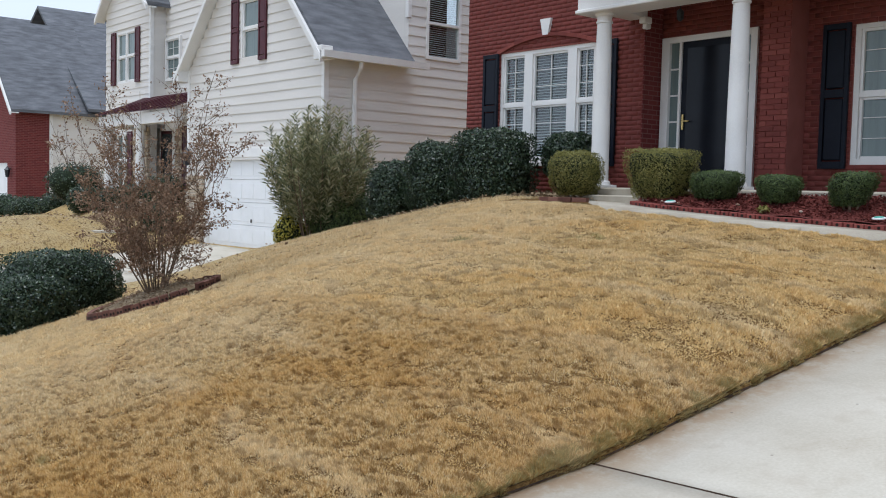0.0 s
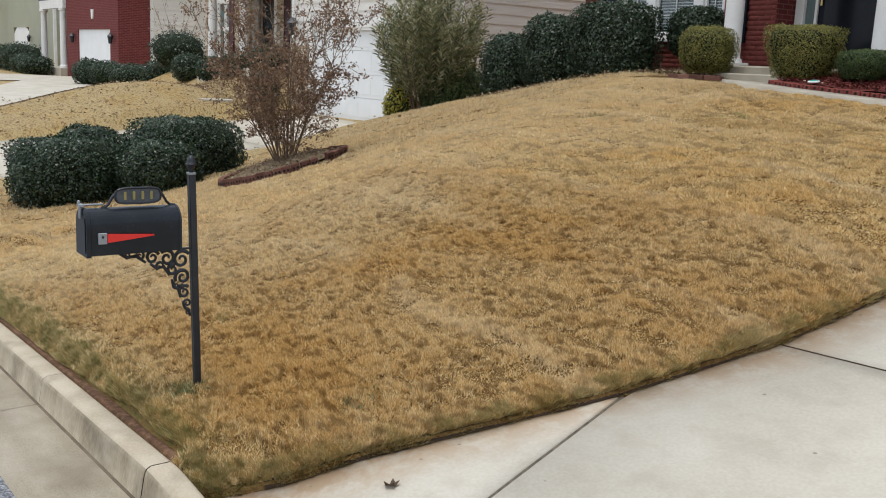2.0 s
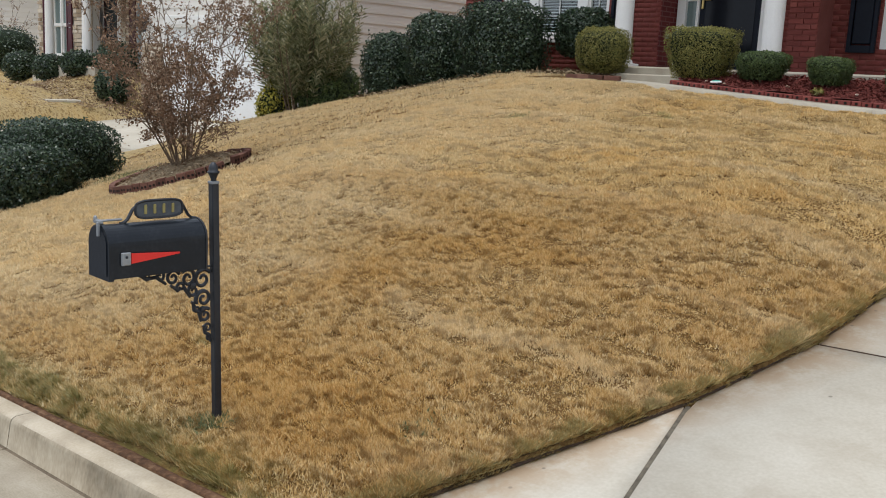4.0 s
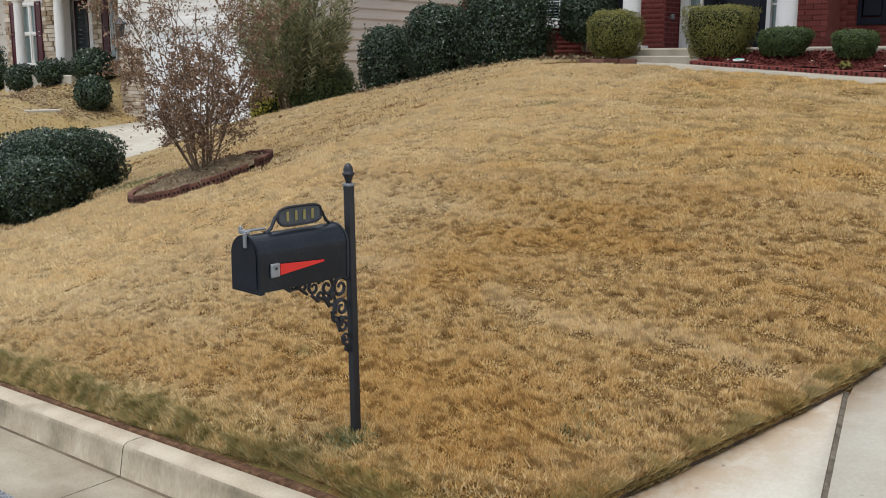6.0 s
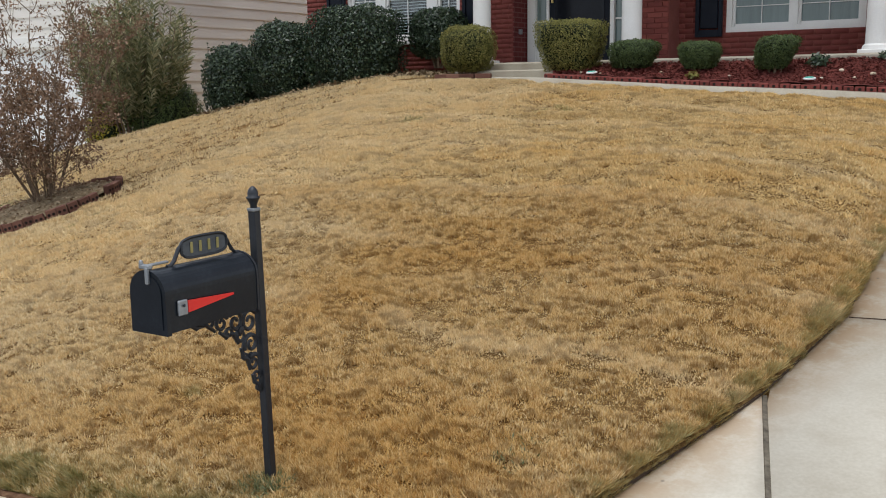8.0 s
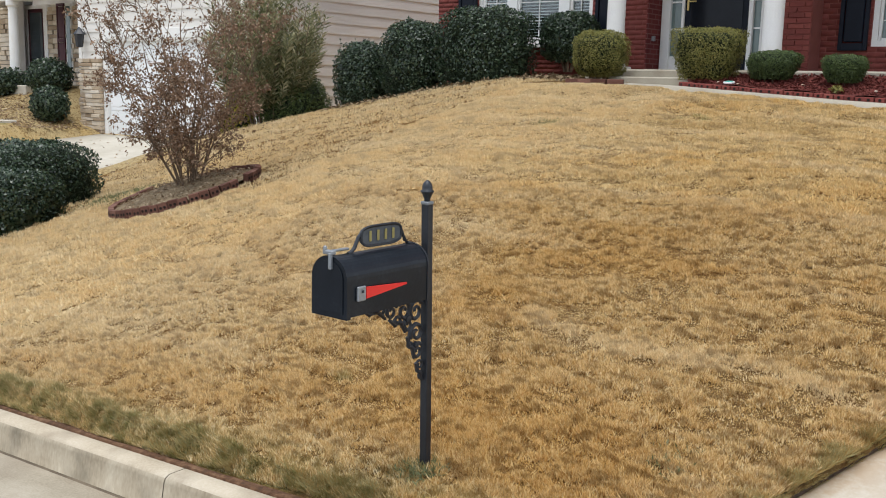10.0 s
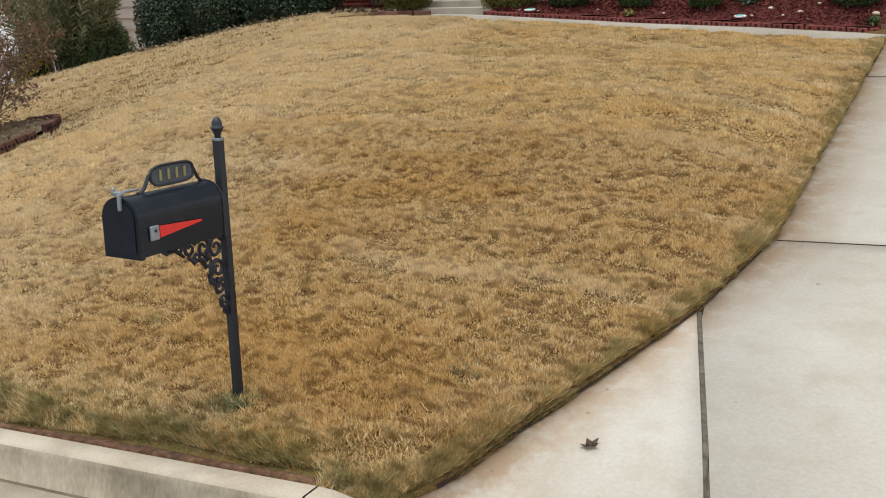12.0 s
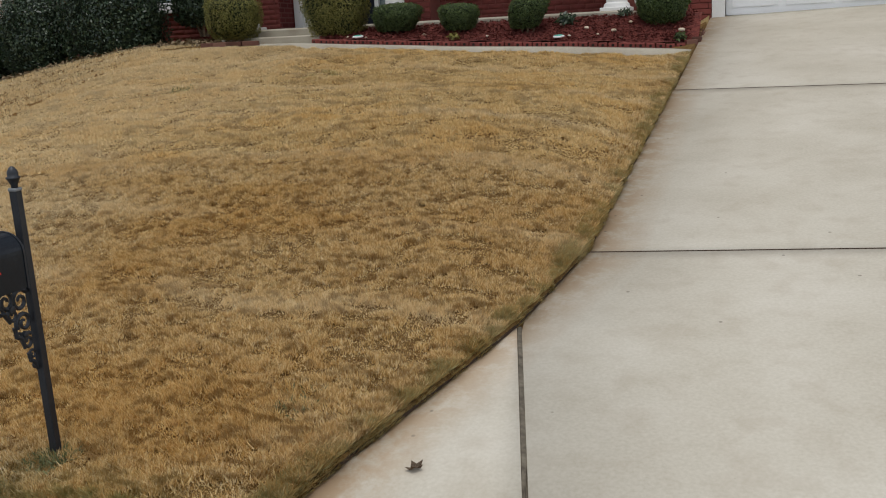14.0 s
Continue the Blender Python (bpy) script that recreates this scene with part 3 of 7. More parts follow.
def lawn_z(x, y):
    f = lerp_table(y, [0.9, 1.0, 1.14, 1.5, 2.2, 3.3, 5.0, 5.8, 6.6, 7.6, 8.4, 9.1, 11.0, 14.0], [-0.05, -0.03, -0.012, 0.045, 0.19, 0.45, 0.86, 1.01, 1.14, 1.31, 1.44, 1.49, 1.58, 1.6])
    f = f + 0.062 * (np.minimum(x, -2.0) + 4.8) * (1 - smooth01(y, 2.0, 9.0))
    f = f - 0.055 * np.clip(x + 7.2, 0, 4.2) * smooth01(y, 5.0, 8.5)
    s = np.maximum(0.0, -x - (7.8 + 0.2 * (np.maximum(y, 4) - 4.0) + 1.5 * smooth01(y, 8.0, 10.5)))
    f = f - np.clip(0.12 + 0.025 * (y - 4.0), 0.12, 0.18) * s * s / (s + 0.8)
    # flush with the front walk
    yf = bed_y(np.clip(x, -7.5, -3.1)) - 0.64
    f = f + smooth01(y, yf - 0.9, yf) * smooth01(x, -9.0, -7.6) * (walk_z(x) - 0.012 - f)
    d = np.maximum(0.0, edge_x(y) - x)
    rim = drive_apron_z(x, y) + 0.062
    f = rim + (f - rim) * (1 - np.exp(-d / (0.22 + 0.38 * smooth01(y, 1.2, 2.6))))
    low = near_drive_z(x, y) + 0.03 - 3.0 * smooth01(x, -11.5, -8.5)
    k = 0.12
    f = low + 0.5 * ((f - low) + np.sqrt((f - low) ** 2 + k * k)) - 0.03
    # down to the back of the kerb
    w = (1 - smooth01(y, 1.06, 1.12)) * (1 - smooth01(x, -4.3, -4.0)) * smooth01(x, -12.5, -11.0)
    return f + w * (street_z(x) - 0.008 - f)


def far_yard_z(x, y):
    """Yards beyond the neighbour's driveway: a mound, then a level verge."""
    base = street_z(x) + (0.12 - street_z(x)) * np.clip((y - 1.0) / 11.0, 0, 1)
    mound = 0.85 * np.exp(-(((x + 26.2) / np.where(x < -26.2, 2.3, 4.0)) ** 2) - ((y - 8.0) / 3.2) ** 2)
    return base + mound + 0.9 * smooth01(y, 9.5, 12.2) * smooth01(-x, 23.0, 24.5) * (1 - smooth01(-x, 33.0, 36.0))


def flare_x(y):
    """Right edge of the neighbour's driveway, which widens towards the street."""
    return np.maximum(-17.3, -17.4 + (3.0 - y) * 1.7)


def ground_z(x, y):
    z = lawn_z(x, y)
    z = np.where((x < flare_x(y) - 0.05) & (y < 11.2), near_drive_z(x, y) - 0.1, z)
    z = np.where(x < -22.7, far_yard_z(x, y), z)
    z = np.where((x > edge_x(y) + 0.004), drive_z(np.minimum(x, 6), np.minimum(y, 11)) - 0.12, z)
    z = np.where(y < 1.001, street_z(x) - 0.35, z)
    z = np.where(y < -8.4, street_z(x) - 0.02, z)
    # the garden levels out behind the houses
    return z



def spaced(a, b, step):
    return list(np.arange(a, b, step))


# one sheet of ground; the columns follow the edge of the drive
cols = [-900, -400, -200, -120, -90] + spaced(-75, -24, 1.5) + spaced(-24, -11.5, 0.3) + spaced(-11.5, -0.06, 0.12) + [-0.03, 0.0, 0.006, 0.3, 1, 2, 4, 7, 12, 25, 60, 150, 400, 900]
rows_y = [-900, -400, -150, -60, -30, -15, -8.41, -8.39, -4, 0.5, 0.97, 0.985] + [1.0, 1.004, 1.03, 1.06, 1.075, 1.09, 1.105, 1.12, 1.16] + spaced(1.2, 10.0, 0.12) + spaced(10.0, 14.0, 0.4) + [16, 20, 26, 35, 50, 80, 150, 400, 900]
cx, cy = np.meshgrid(np.array(cols), np.array(rows_y))
gx = np.where(np.abs(cx) < 60, cx + edge_x(cy), cx - 3.1)
gz = ground_z(gx, np.minimum(cy, 14))
gz = gz - np.where((gx < edge_x(cy) + 0.003) & (gx > -17) & (cy > 0.99), 0.006, 0)
ground = tagged(new("ground", grid_mesh("ground", gx, cy, gz, [M["soil"], M["thatch"]])), "dormant straw-coloured lawn on a rounded slope", "lawn", kind="structure")

centres = np.array([p.center[:2] for p in ground.data.polygons])
near_turf = (centres[:, 0] > -16.2) & (centres[:, 0] < -2.9) & (centres[:, 1] > 0.98) & (centres[:, 1] < 10.5)
ground.data.polygons.foreach_set("material_index", near_turf.astype(np.int32))

# road and gutter
xs = np.array([-300, -150] + spaced(-75, 6, 1.0) + [10, 20, 40, 150, 300.0])
road = tagged(new("road", sheet("road", xs, np.array([-8.3, -5, -3, -1, 0.1, 0.5]), lambda x, y: street_z(x) - 0.165 + 0.0 * y, M["asphalt"])), "grey chip-sealed asphalt street", "road", kind="structure")


def ribbon(x0, x1, profile, z_of, step=0.5):
    """A profile of (y, z) pairs swept along x; z is added to z_of(x)."""
    n = max(2, int((x1 - x0) / step) + 1)
    x = np.linspace(x0, x1, n)
    gx2 = np.repeat(x[None, :], len(profile), 0)
    gy2 = np.repeat(np.array([p[0] for p in profile])[:, None], n, 1)
    gz2 = np.array([p[1] for p in profile])[:, None] + z_of(x)[None, :]
    return gx2, gy2, gz2


def swept(name, x0, x1, profile, mat, step=0.5, bands=None):
    a, b, c = ribbon(x0, x1, profile, street_z, step)
    me = grid_mesh(name, a, b, c, mat, smooth=False)
    if bands:
        me.polygons.foreach_set("material_index", np.repeat(np.array(bands, dtype=np.int32), a.shape[1] - 1))
    return me


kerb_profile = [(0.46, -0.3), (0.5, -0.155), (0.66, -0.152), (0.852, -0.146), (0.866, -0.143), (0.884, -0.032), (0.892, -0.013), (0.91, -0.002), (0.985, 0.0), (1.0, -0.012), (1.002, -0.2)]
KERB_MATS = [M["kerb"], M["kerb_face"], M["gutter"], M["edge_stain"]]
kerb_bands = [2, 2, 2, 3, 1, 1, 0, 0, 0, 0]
kerb = thing("kerb", "weathered concrete kerb with a broad gutter", "kerb", kind="structure")
joints = [-4.1, -5.69, -8.7, -11.7]
for a, b in zip(joints, joints[1:]):
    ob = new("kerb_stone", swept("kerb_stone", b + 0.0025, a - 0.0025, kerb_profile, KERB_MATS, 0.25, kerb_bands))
    ob.parent = kerb
far_kerb = new("kerb_stone", swept("kerb_stone", -75, -22.9, kerb_profile, KERB_MATS, 1.0, kerb_bands))
far_kerb.parent = kerb
low_profile = [(0.46, -0.3), (0.5, -0.155), (0.7, -0.15), (0.86, -0.13), (1.05, -0.055), (1.3, -0.03), (1.31, -0.2)]
for a, b in ((-22.9, -11.7),):
    ob = new("dropped_kerb", swept("dropped_kerb", a, b, low_profile, M["kerb"], 0.5))
    ob.parent = kerb

# driveway slabs, parted by open joints
def joint_skew(y):
    """Joints of the drive lie a little askew to one another."""
    return lerp_table(y, [0.9, 2.6, 3.49, 7.09, 10.8], [0.0, 0.0, 0.045, -0.09, 0.0])


def slab_mesh(name, left, right, y0, y1, z_of, n=10, thick=0.12, mat=None, skew=False):
    """A concrete slab between two side lines, left(y) and right(y)."""
    ys = np.linspace(y0, y1, n)
    us = np.array([0, 0.001, 0.25, 0.5, 0.75, 0.999, 1.0])
    gxx = np.array([left(y) + (right(y) - left(y)) * us for y in ys])
    gyy = np.repeat(ys[:, None], len(us), 1)
    if skew:
        gyy = gyy + joint_skew(gyy) * (gxx + 3.15)
    gzz = z_of(gxx, gyy)
    gzz[:, 0] -= thick
    gzz[:, -1] -= thick
    gxx = np.vstack([gxx[:1], gxx, gxx[-1:]])
    gyy = np.vstack([gyy[:1], gyy, gyy[-1:]])
    gzz = np.vstack([gzz[:1] - thick, gzz, gzz[-1:] - thick])
    return grid_mesh(name, gxx, gyy, gzz, mat or M["drive"], smooth=False)


driveway = thing("driveway", "pale concrete driveway rising to a garage", "driveway", kind="structure")


def joint_x(y):
    return -3.304 + (2.62 - y) * 0.278


drive_slabs = [
    (lambda y: float(edge_x(y)), lambda y: joint_x(y) - 0.009, 0.872, 2.61),
    (lambda y: joint_x(y) + 0.009 if y < 2.62 else float(edge_x(y)), lambda y: 0.55, 0.872, 3.482),
    (lambda y: 0.57, lambda y: 4.0, 0.872, 3.482),
    (lambda y: float(edge_x(y)), lambda y: 0.55, 3.504, 7.082),
    (lambda y: 0.57, lambda y: 3.4, 3.504, 7.082),
    (lambda y: float(edge_x(y)) + 0.012, lambda y: 0.55, 7.103, 10.84),
    (lambda y: 0.57, lambda y: 3.0, 7.103, 10.84),
]
for left, right, y0, y1 in drive_slabs:
    ob = new("slab", slab_mesh("slab", left, right, y0, y1, drive_apron_z, 24, skew=True))
    ob.parent = driveway
# black filler a little below the slabs, in the joints
for line in ([(joint_x(y), y) for y in np.linspace(0.9, 2.64, 8)], [(x, 3.4925 + float(joint_skew(3.4925)) * (x + 3.15)) for x in np.linspace(-3.15, 3.4, 8)], [(x, 7.0925 + float(joint_skew(7.0925)) * (x + 3.15)) for x in np.linspace(-3.12, 3.2, 8)], [(0.56, y) for y in np.linspace(0.9, 10.8, 24)]):
    part("joint_filler", tube([(x, y, float(drive_apron_z(np.array(x), np.array(y))) - (0.02 if abs(line[0][0] - line[-1][0]) < 1 else 0.009)) for x, y in line], 0.017 if abs(line[0][0] - line[-1][0]) < 1 else 0.0115, 6), M["joint"] if abs(line[0][0] - line[-1][0]) < 1 else M["dark_soil"], driveway)

gutter_me = swept("gutter", -4.1, 6.0, [(0.46, -0.3), (0.5, -0.155), (0.68, -0.15), (0.868, -0.137), (0.869, -0.3)], M["gutter"], 0.4)
gutter = tagged(new("gutter", gutter_me), "concrete gutter along the foot of the driveway", "gutter", kind="structure")
# kerb end, falling away to the drive
kx = np.linspace(-4.094, -3.62, 9)
kp = np.array(kerb_profile)
fall = smooth01((kx + 4.094) / 0.474, 0, 1)
ky = kp[:, :1] + 0 * kx[None, :] + np.where(kp[:, :1] > 0.86, 1, 0) * 0.06 * fall[None, :]
kz = np.where(kp[:, 1:2] > -0.15, kp[:, 1:2] * (1 - fall)[None, :] - 0.142 * fall[None, :], kp[:, 1:2]) + street_z(kx)[None, :]
ob = new("kerb_end", grid_mesh("kerb_end", kx[None, :] + 0 * ky, ky, kz, KERB_MATS, smooth=False))
ob.data.polygons.foreach_set("material_index", np.repeat(np.array(kerb_bands, dtype=np.int32), len(kx) - 1))
ob.parent = kerb

neighbour_drive = thing("driveway", "neighbour's concrete driveway scattered with leaves", "driveway", kind="structure")
for y0, y1 in ((1.2, 4.4), (4.42, 7.8), (7.82, 11.2)):
    ob = new("slab", slab_mesh("slab", lambda y: -22.6 - max(0, 2.2 - y) * 0.9, lambda y: float(flare_x(y)), y0, y1, near_drive_z, 10, 0.12, M["concrete"]))
    ob.parent = neighbour_drive
far_drive = thing("driveway", "concrete driveway of the brick house", "driveway", kind="structure")
for x0, x1, y0, y1 in ((-48.5, -42.0, 1.3, 6.0), (-48.5, -42.0, 6.03, 12.4)):
    ob = new("slab", sheet("slab", np.linspace(x0, x1, 8), np.linspace(y0, y1, 12), lambda x, y: far_yard_z(x, y) + 0.03, M["concrete"]))
    ob.parent = far_drive
# the walk that branches off it towards the street
bend_t = np.linspace(0, 1, 24)
bend_x = np.interp(bend_t, [0, 0.25, 0.5, 0.75, 1], [-28.0, -31.0, -35.0, -39.0, -42.1])
bend_y = np.interp(bend_t, [0, 0.25, 0.5, 0.75, 1], [1.3, 4.4, 6.9, 9.0, 10.6])
half_w = np.interp(bend_t, [0, 0.5, 1], [1.5, 1.3, 1.7])
side_u = np.array([-1.0, 0.0, 1.0])[:, None]
br_x, br_y = bend_x[None, :] + 0.55 * side_u * half_w, bend_y[None, :] + 0.83 * side_u * half_w
ob = new("slab", grid_mesh("slab", br_x, br_y, far_yard_z(br_x, br_y) + 0.035, M["concrete"]))
ob.parent = far_drive

# front walk
walk_path = thing("front_walk", "curved concrete walk beside the mulch bed", "walkway", kind="structure")
for x0, x1 in ((-8.62, -6.36), (-6.345, -4.86), (-4.845, -3.14)):
    ys0 = np.linspace(x0, x1, 16)
    vs = np.array([0, 0.006, 0.5, 0.994, 1.0])
    near = np.array([float(bed_y(x)) - 0.64 + (0.9 * max(0, -7.4 - x)) for x in ys0])
    far = np.array([float(bed_y(x)) if x > -7.5 else 9.96 for x in ys0])
    far = np.where(ys0 < -7.45, 9.96, far)
    wy = near[None, :] + (far - near)[None, :] * vs[:, None]
    wx = np.repeat(ys0[None, :], 5, 0)
    wz = walk_z(wx) + 0.0
    wz[0] -= 0.12
    wz[-1] -= 0.12
    wx = np.hstack([wx[:, :1], wx, wx[:, -1:]])
    wy = np.hstack([wy[:, :1], wy, wy[:, -1:]])
    wz = np.hstack([wz[:, :1] - 0.12, wz, wz[:, -1:] - 0.12])
    ob = new("slab", grid_mesh("slab", wx, wy, wz, M["walk"], smooth=False))
    ob.parent = walk_path

# mulch bed along the porch
bx = np.linspace(-7.5, -3.12, 40)
vv = np.linspace(0, 1, 12)
my = bed_y(bx)[None, :] + 0.06 + (10.0 - bed_y(bx) - 0.06)[None, :] * vv[:, None]
mx = np.repeat(bx[None, :], 12, 0)
mz = walk_z(mx) + 0.05 + (1.585 - walk_z(mx) - 0.05) * smooth01(vv, 0.0, 0.8)[:, None] + 0.012 * np.sin(9 * mx + 7 * my)
mulch_bed = tagged(new("mulch_bed", grid_mesh("mulch_bed", mx, my, mz, M["mulch"])), "bed of dark red bark mulch before the porch", "mulch bed", kind="structure")


def bed_z(x, y):
    return float(walk_z(x)) + 0.05 + (1.535 - float(walk_z(x))) * float(smooth01((y - bed_y(x)) / (10.0 - bed_y(x)), 0, 0.8))


# ---- brick house ----
LW, DW = 11.15, 11.55      # planes of the window wall and of the recessed door wall
Z0 = 1.3
house = thing("brick_house", "two-storey red brick house with a white-columned porch", "house", pose(0, 0, 0))


def wall_with_holes(x0, x1, z0, z1, holes, y0, y1):
    """A wall in x and z with rectangular openings, from y0 (front) to y1."""
    bm = bmesh.new()
    xs = sorted({x0, x1, *[h[0] for h in holes], *[h[1] for h in holes]})
    zs = sorted({z0, z1, *[h[2] for h in holes], *[h[3] for h in holes]})
    for a, b in zip(xs, xs[1:]):
        for c, d in zip(zs, zs[1:]):
            mxx, mzz = (a + b) / 2, (c + d) / 2
            if any(h[0] < mxx < h[1] and h[2] < mzz < h[3] for h in holes):
                continue
            add_box(bm, a, b, y0, y1, c, d)
    bmesh.ops.remove_doubles(bm, verts=bm.verts, dist=0.0005)
    return bm


TRIPLE = (-11.92, -9.87, 2.05, 3.82)
DOORWAY = (-8.96, -7.43, 1.68, 3.81)
RIGHTW = (-6.13, -4.46, 2.0, 3.71)
part("wall", wall_with_holes(-12.72, -9.0, 0.2, 7.6, [TRIPLE], LW + 0.012, LW + 0.3), M["mortar"], house, "red mortar and brick backing")
part("wall", wall_with_holes(-9.0, -3.95, 1.2, 7.6, [DOORWAY, RIGHTW], DW + 0.012, DW + 0.3), M["mortar"], house)
part("wall", box(-9.0, -8.985, LW + 0.006, DW + 0.012, 1.2, 7.6), M["far_brick"], house)
part("wall", box(-7.13, -6.74, LW + 0.012, DW + 0.01, 1.3, 4.35), M["mortar"], house, "brick pier beside the entrance")
part("wall", box(-12.72, -12.5, LW + 0.3, 22.0, 0.0, 7.6), M["mortar"], house)
part("wall", box(-12.5, 2.6, 21.8, 22.0, 0.4, 7.6), M["mortar"], house)
part("wall", box(2.4, 2.6, 10.95, 21.8, 0.4, 7.6), M["mortar"], house)
part("wall", wall_with_holes(-3.95, 2.6, 1.2, 7.6, [(-2.95, 1.95, 1.3, 3.72)], 10.83, 11.1), M["mortar"], house)
part("wall", box(-4.2, -3.95, 10.83, 11.9, 1.2, 7.6), M["mortar"], house)
roof = prism([(-13.2, 7.55), (-5.0, 11.8), (3.1, 7.55), (3.1, 7.45), (-13.2, 7.45)], 10.3, 22.5)
part("roof", roof, M["shingle"], house, "grey shingle roof")
part("floor_slab", box(-12.4, 2.4, 11.9, 21.8, 1.2, 1.6), M["concrete"], house)

# porch
porch = part("porch_floor", box(-9.25, -3.96, 9.98, DW + 0.02, 1.3, 1.66, 0.02), M["walk"], house, "pale concrete porch floor")
part("porch_step", box(-8.7, -7.45, 9.62, 9.975, 1.3, 1.56, 0.015), M["walk"], house, "concrete step")
part("porch_ceiling", box(-9.0, -3.9, 9.95, DW + 0.011, 4.36, 4.5), M["trim"], house)
beam = box(-9.3, -3.85, 10.08, 10.5, 4.02, 4.355, 0.01)
add_box(beam, -9.36, -3.8, 10.04, 10.54, 4.28, 4.35, 0.01)
add_box(beam, -9.33, -3.82, 10.06, 10.52, 4.0, 4.05, 0.01)
part("porch_beam", beam, M["trim"], house, "white painted porch beam")
part("porch_beam", box(-9.26, -8.95, 10.5, LW + 0.01, 4.05, 4.355, 0.01), M["trim"], house)
part("bracket", add_box(box(-8.98, -8.87, 11.0, LW + 0.01, 3.96, 4.05, 0.01), -8.965, -8.885, 11.06, LW + 0.01, 3.89, 3.96, 0.01), M["trim"], house, "white bracket under the beam")
part("porch_roof", prism([(-9.0, 4.5), (-9.0, 4.6), (-3.96, 4.6), (-3.96, 4.5)], 9.75, DW + 0.01), M["shingle"], house)
for cxx in (-9.0, -6.9, -4.13):
    col = [(0.155, 1.66), (0.155, 1.70), (0.15, 1.72), (0.145, 1.74), (0.122, 1.76), (0.12, 1.9), (0.118, 2.6), (0.108, 3.4), (0.098, 3.86), (0.112, 3.87), (0.112, 3.89), (0.1, 3.9), (0.1, 3.95), (0.13, 3.97), (0.13, 4.01)]
    part("column", lathe(col, 28, (cxx, 10.3)), M["trim"], house, "round white tapering column", smooth=False)
    part("plinth", box(cxx - 0.17, cxx + 0.17, 10.13, 10.47, 1.655, 1.70, 0.006), M["trim"], house)


def sash_window(x0, x1, z0, z1, y, parent, lights, glass, rail=None, muntin=(2, 3), blinds=False, frame_w=0.07, name="window"):
    """A white window: casing, sashes side by side, panes, muntins and, inside, slatted blinds."""
    win = new(name)
    win.parent = parent
    win["label"] = "white-framed sash window"
    fr = bmesh.new()
    add_box(fr, x0, x0 + frame_w, y - 0.03, y + 0.08, z0, z1)
    add_box(fr, x1 - frame_w, x1, y - 0.03, y + 0.08, z0, z1)
    add_box(fr, x0 + frame_w, x1 - frame_w, y - 0.03, y + 0.08, z1 - frame_w, z1)
    add_box(fr, x0 + frame_w, x1 - frame_w, y - 0.03, y + 0.08, z0, z0 + frame_w)
    part("window_frame", fr, M["trim"], win)
    rail = rail if rail is not None else (z0 + z1) / 2
    for n, (a, b) in enumerate(lights):
        for lo, hi, dy in ((z0 + frame_w, rail - 0.02, 0.015), (rail + 0.02, z1 - frame_w, 0.0)):
            sash = bmesh.new()
            add_box(sash, a, a + 0.035, y - 0.01 + dy, y + 0.03 + dy, lo, hi)
            add_box(sash, b - 0.025, b, y - 0.01 + dy, y + 0.03 + dy, lo, hi)
            add_box(sash, a + 0.025, b - 0.025, y - 0.01 + dy, y + 0.03 + dy, lo, lo + 0.035)
            add_box(sash, a + 0.025, b - 0.025, y - 0.01 + dy, y + 0.03 + dy, hi - 0.035, hi)
            nx, nz = muntin
            for k in range(1, nx):
                xm = a + (b - a) * k / nx
                add_box(sash, xm - 0.005, xm + 0.005, y + 0.004 + dy, y + 0.022 + dy, lo + 0.03, hi - 0.03)
            for k in range(1, nz):
                zm = lo + (hi - lo) * k / nz
                add_box(sash, a + 0.03, b - 0.03, y + 0.006 + dy, y + 0.02 + dy, zm - 0.005, zm + 0.005)
            part("sash", sash, M["trim"], win)
            pane = part("pane", box(a + 0.02, b - 0.02, y + 0.024 + dy, y + 0.03 + dy, lo + 0.02, hi - 0.02), glass, win)
            pane.visible_shadow = False
        if n:
            part("mullion", box(lights[n - 1][1], a, y - 0.035, y + 0.07, z0 + frame_w, z1 - frame_w), M["trim"], win)
        part("rail", box(a, b, y - 0.02, y + 0.06, rail - 0.025, rail + 0.025), M["trim"], win)
        if blinds:
            bl = bmesh.new()
            z = z0 + frame_w + 0.02
            while z < z1 - frame_w:
                vs = [bl.verts.new(p) for p in ((a, y + 0.052, z), (b, y + 0.052, z), (b, y + 0.076, z + 0.012), (a, y + 0.076, z + 0.012))]
                bl.faces.new(vs)
                z += 0.044
            part("blind", bl, M["blind"], win, "white slatted blind")
    # added dark sheet: the unlit room behind the panes, put into its colour
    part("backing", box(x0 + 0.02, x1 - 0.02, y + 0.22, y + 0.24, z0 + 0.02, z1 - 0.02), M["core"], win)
    return win


def clear_glass():
    m = bpy.data.materials.new("clear_glass")
    m.use_nodes = True
    n, l = m.node_tree.nodes, m.node_tree.links
    n.remove(n["Principled BSDF"])
    tr, gl, mix = n.new("ShaderNodeBsdfTransparent"), n.new("ShaderNodeBsdfGlossy"), n.new("ShaderNodeMixShader")
    tr.inputs["Color"].default_value = (0.86, 0.9, 0.9, 1)
    gl.inputs["Roughness"].default_value = 0.03
    mix.inputs[0].default_value = 0.09
    l.new(tr.outputs[0], mix.inputs[1])
    l.new(gl.outputs[0], mix.inputs[2])
    l.new(mix.outputs[0], n["Material Output"].inputs["Surface"])
    return m


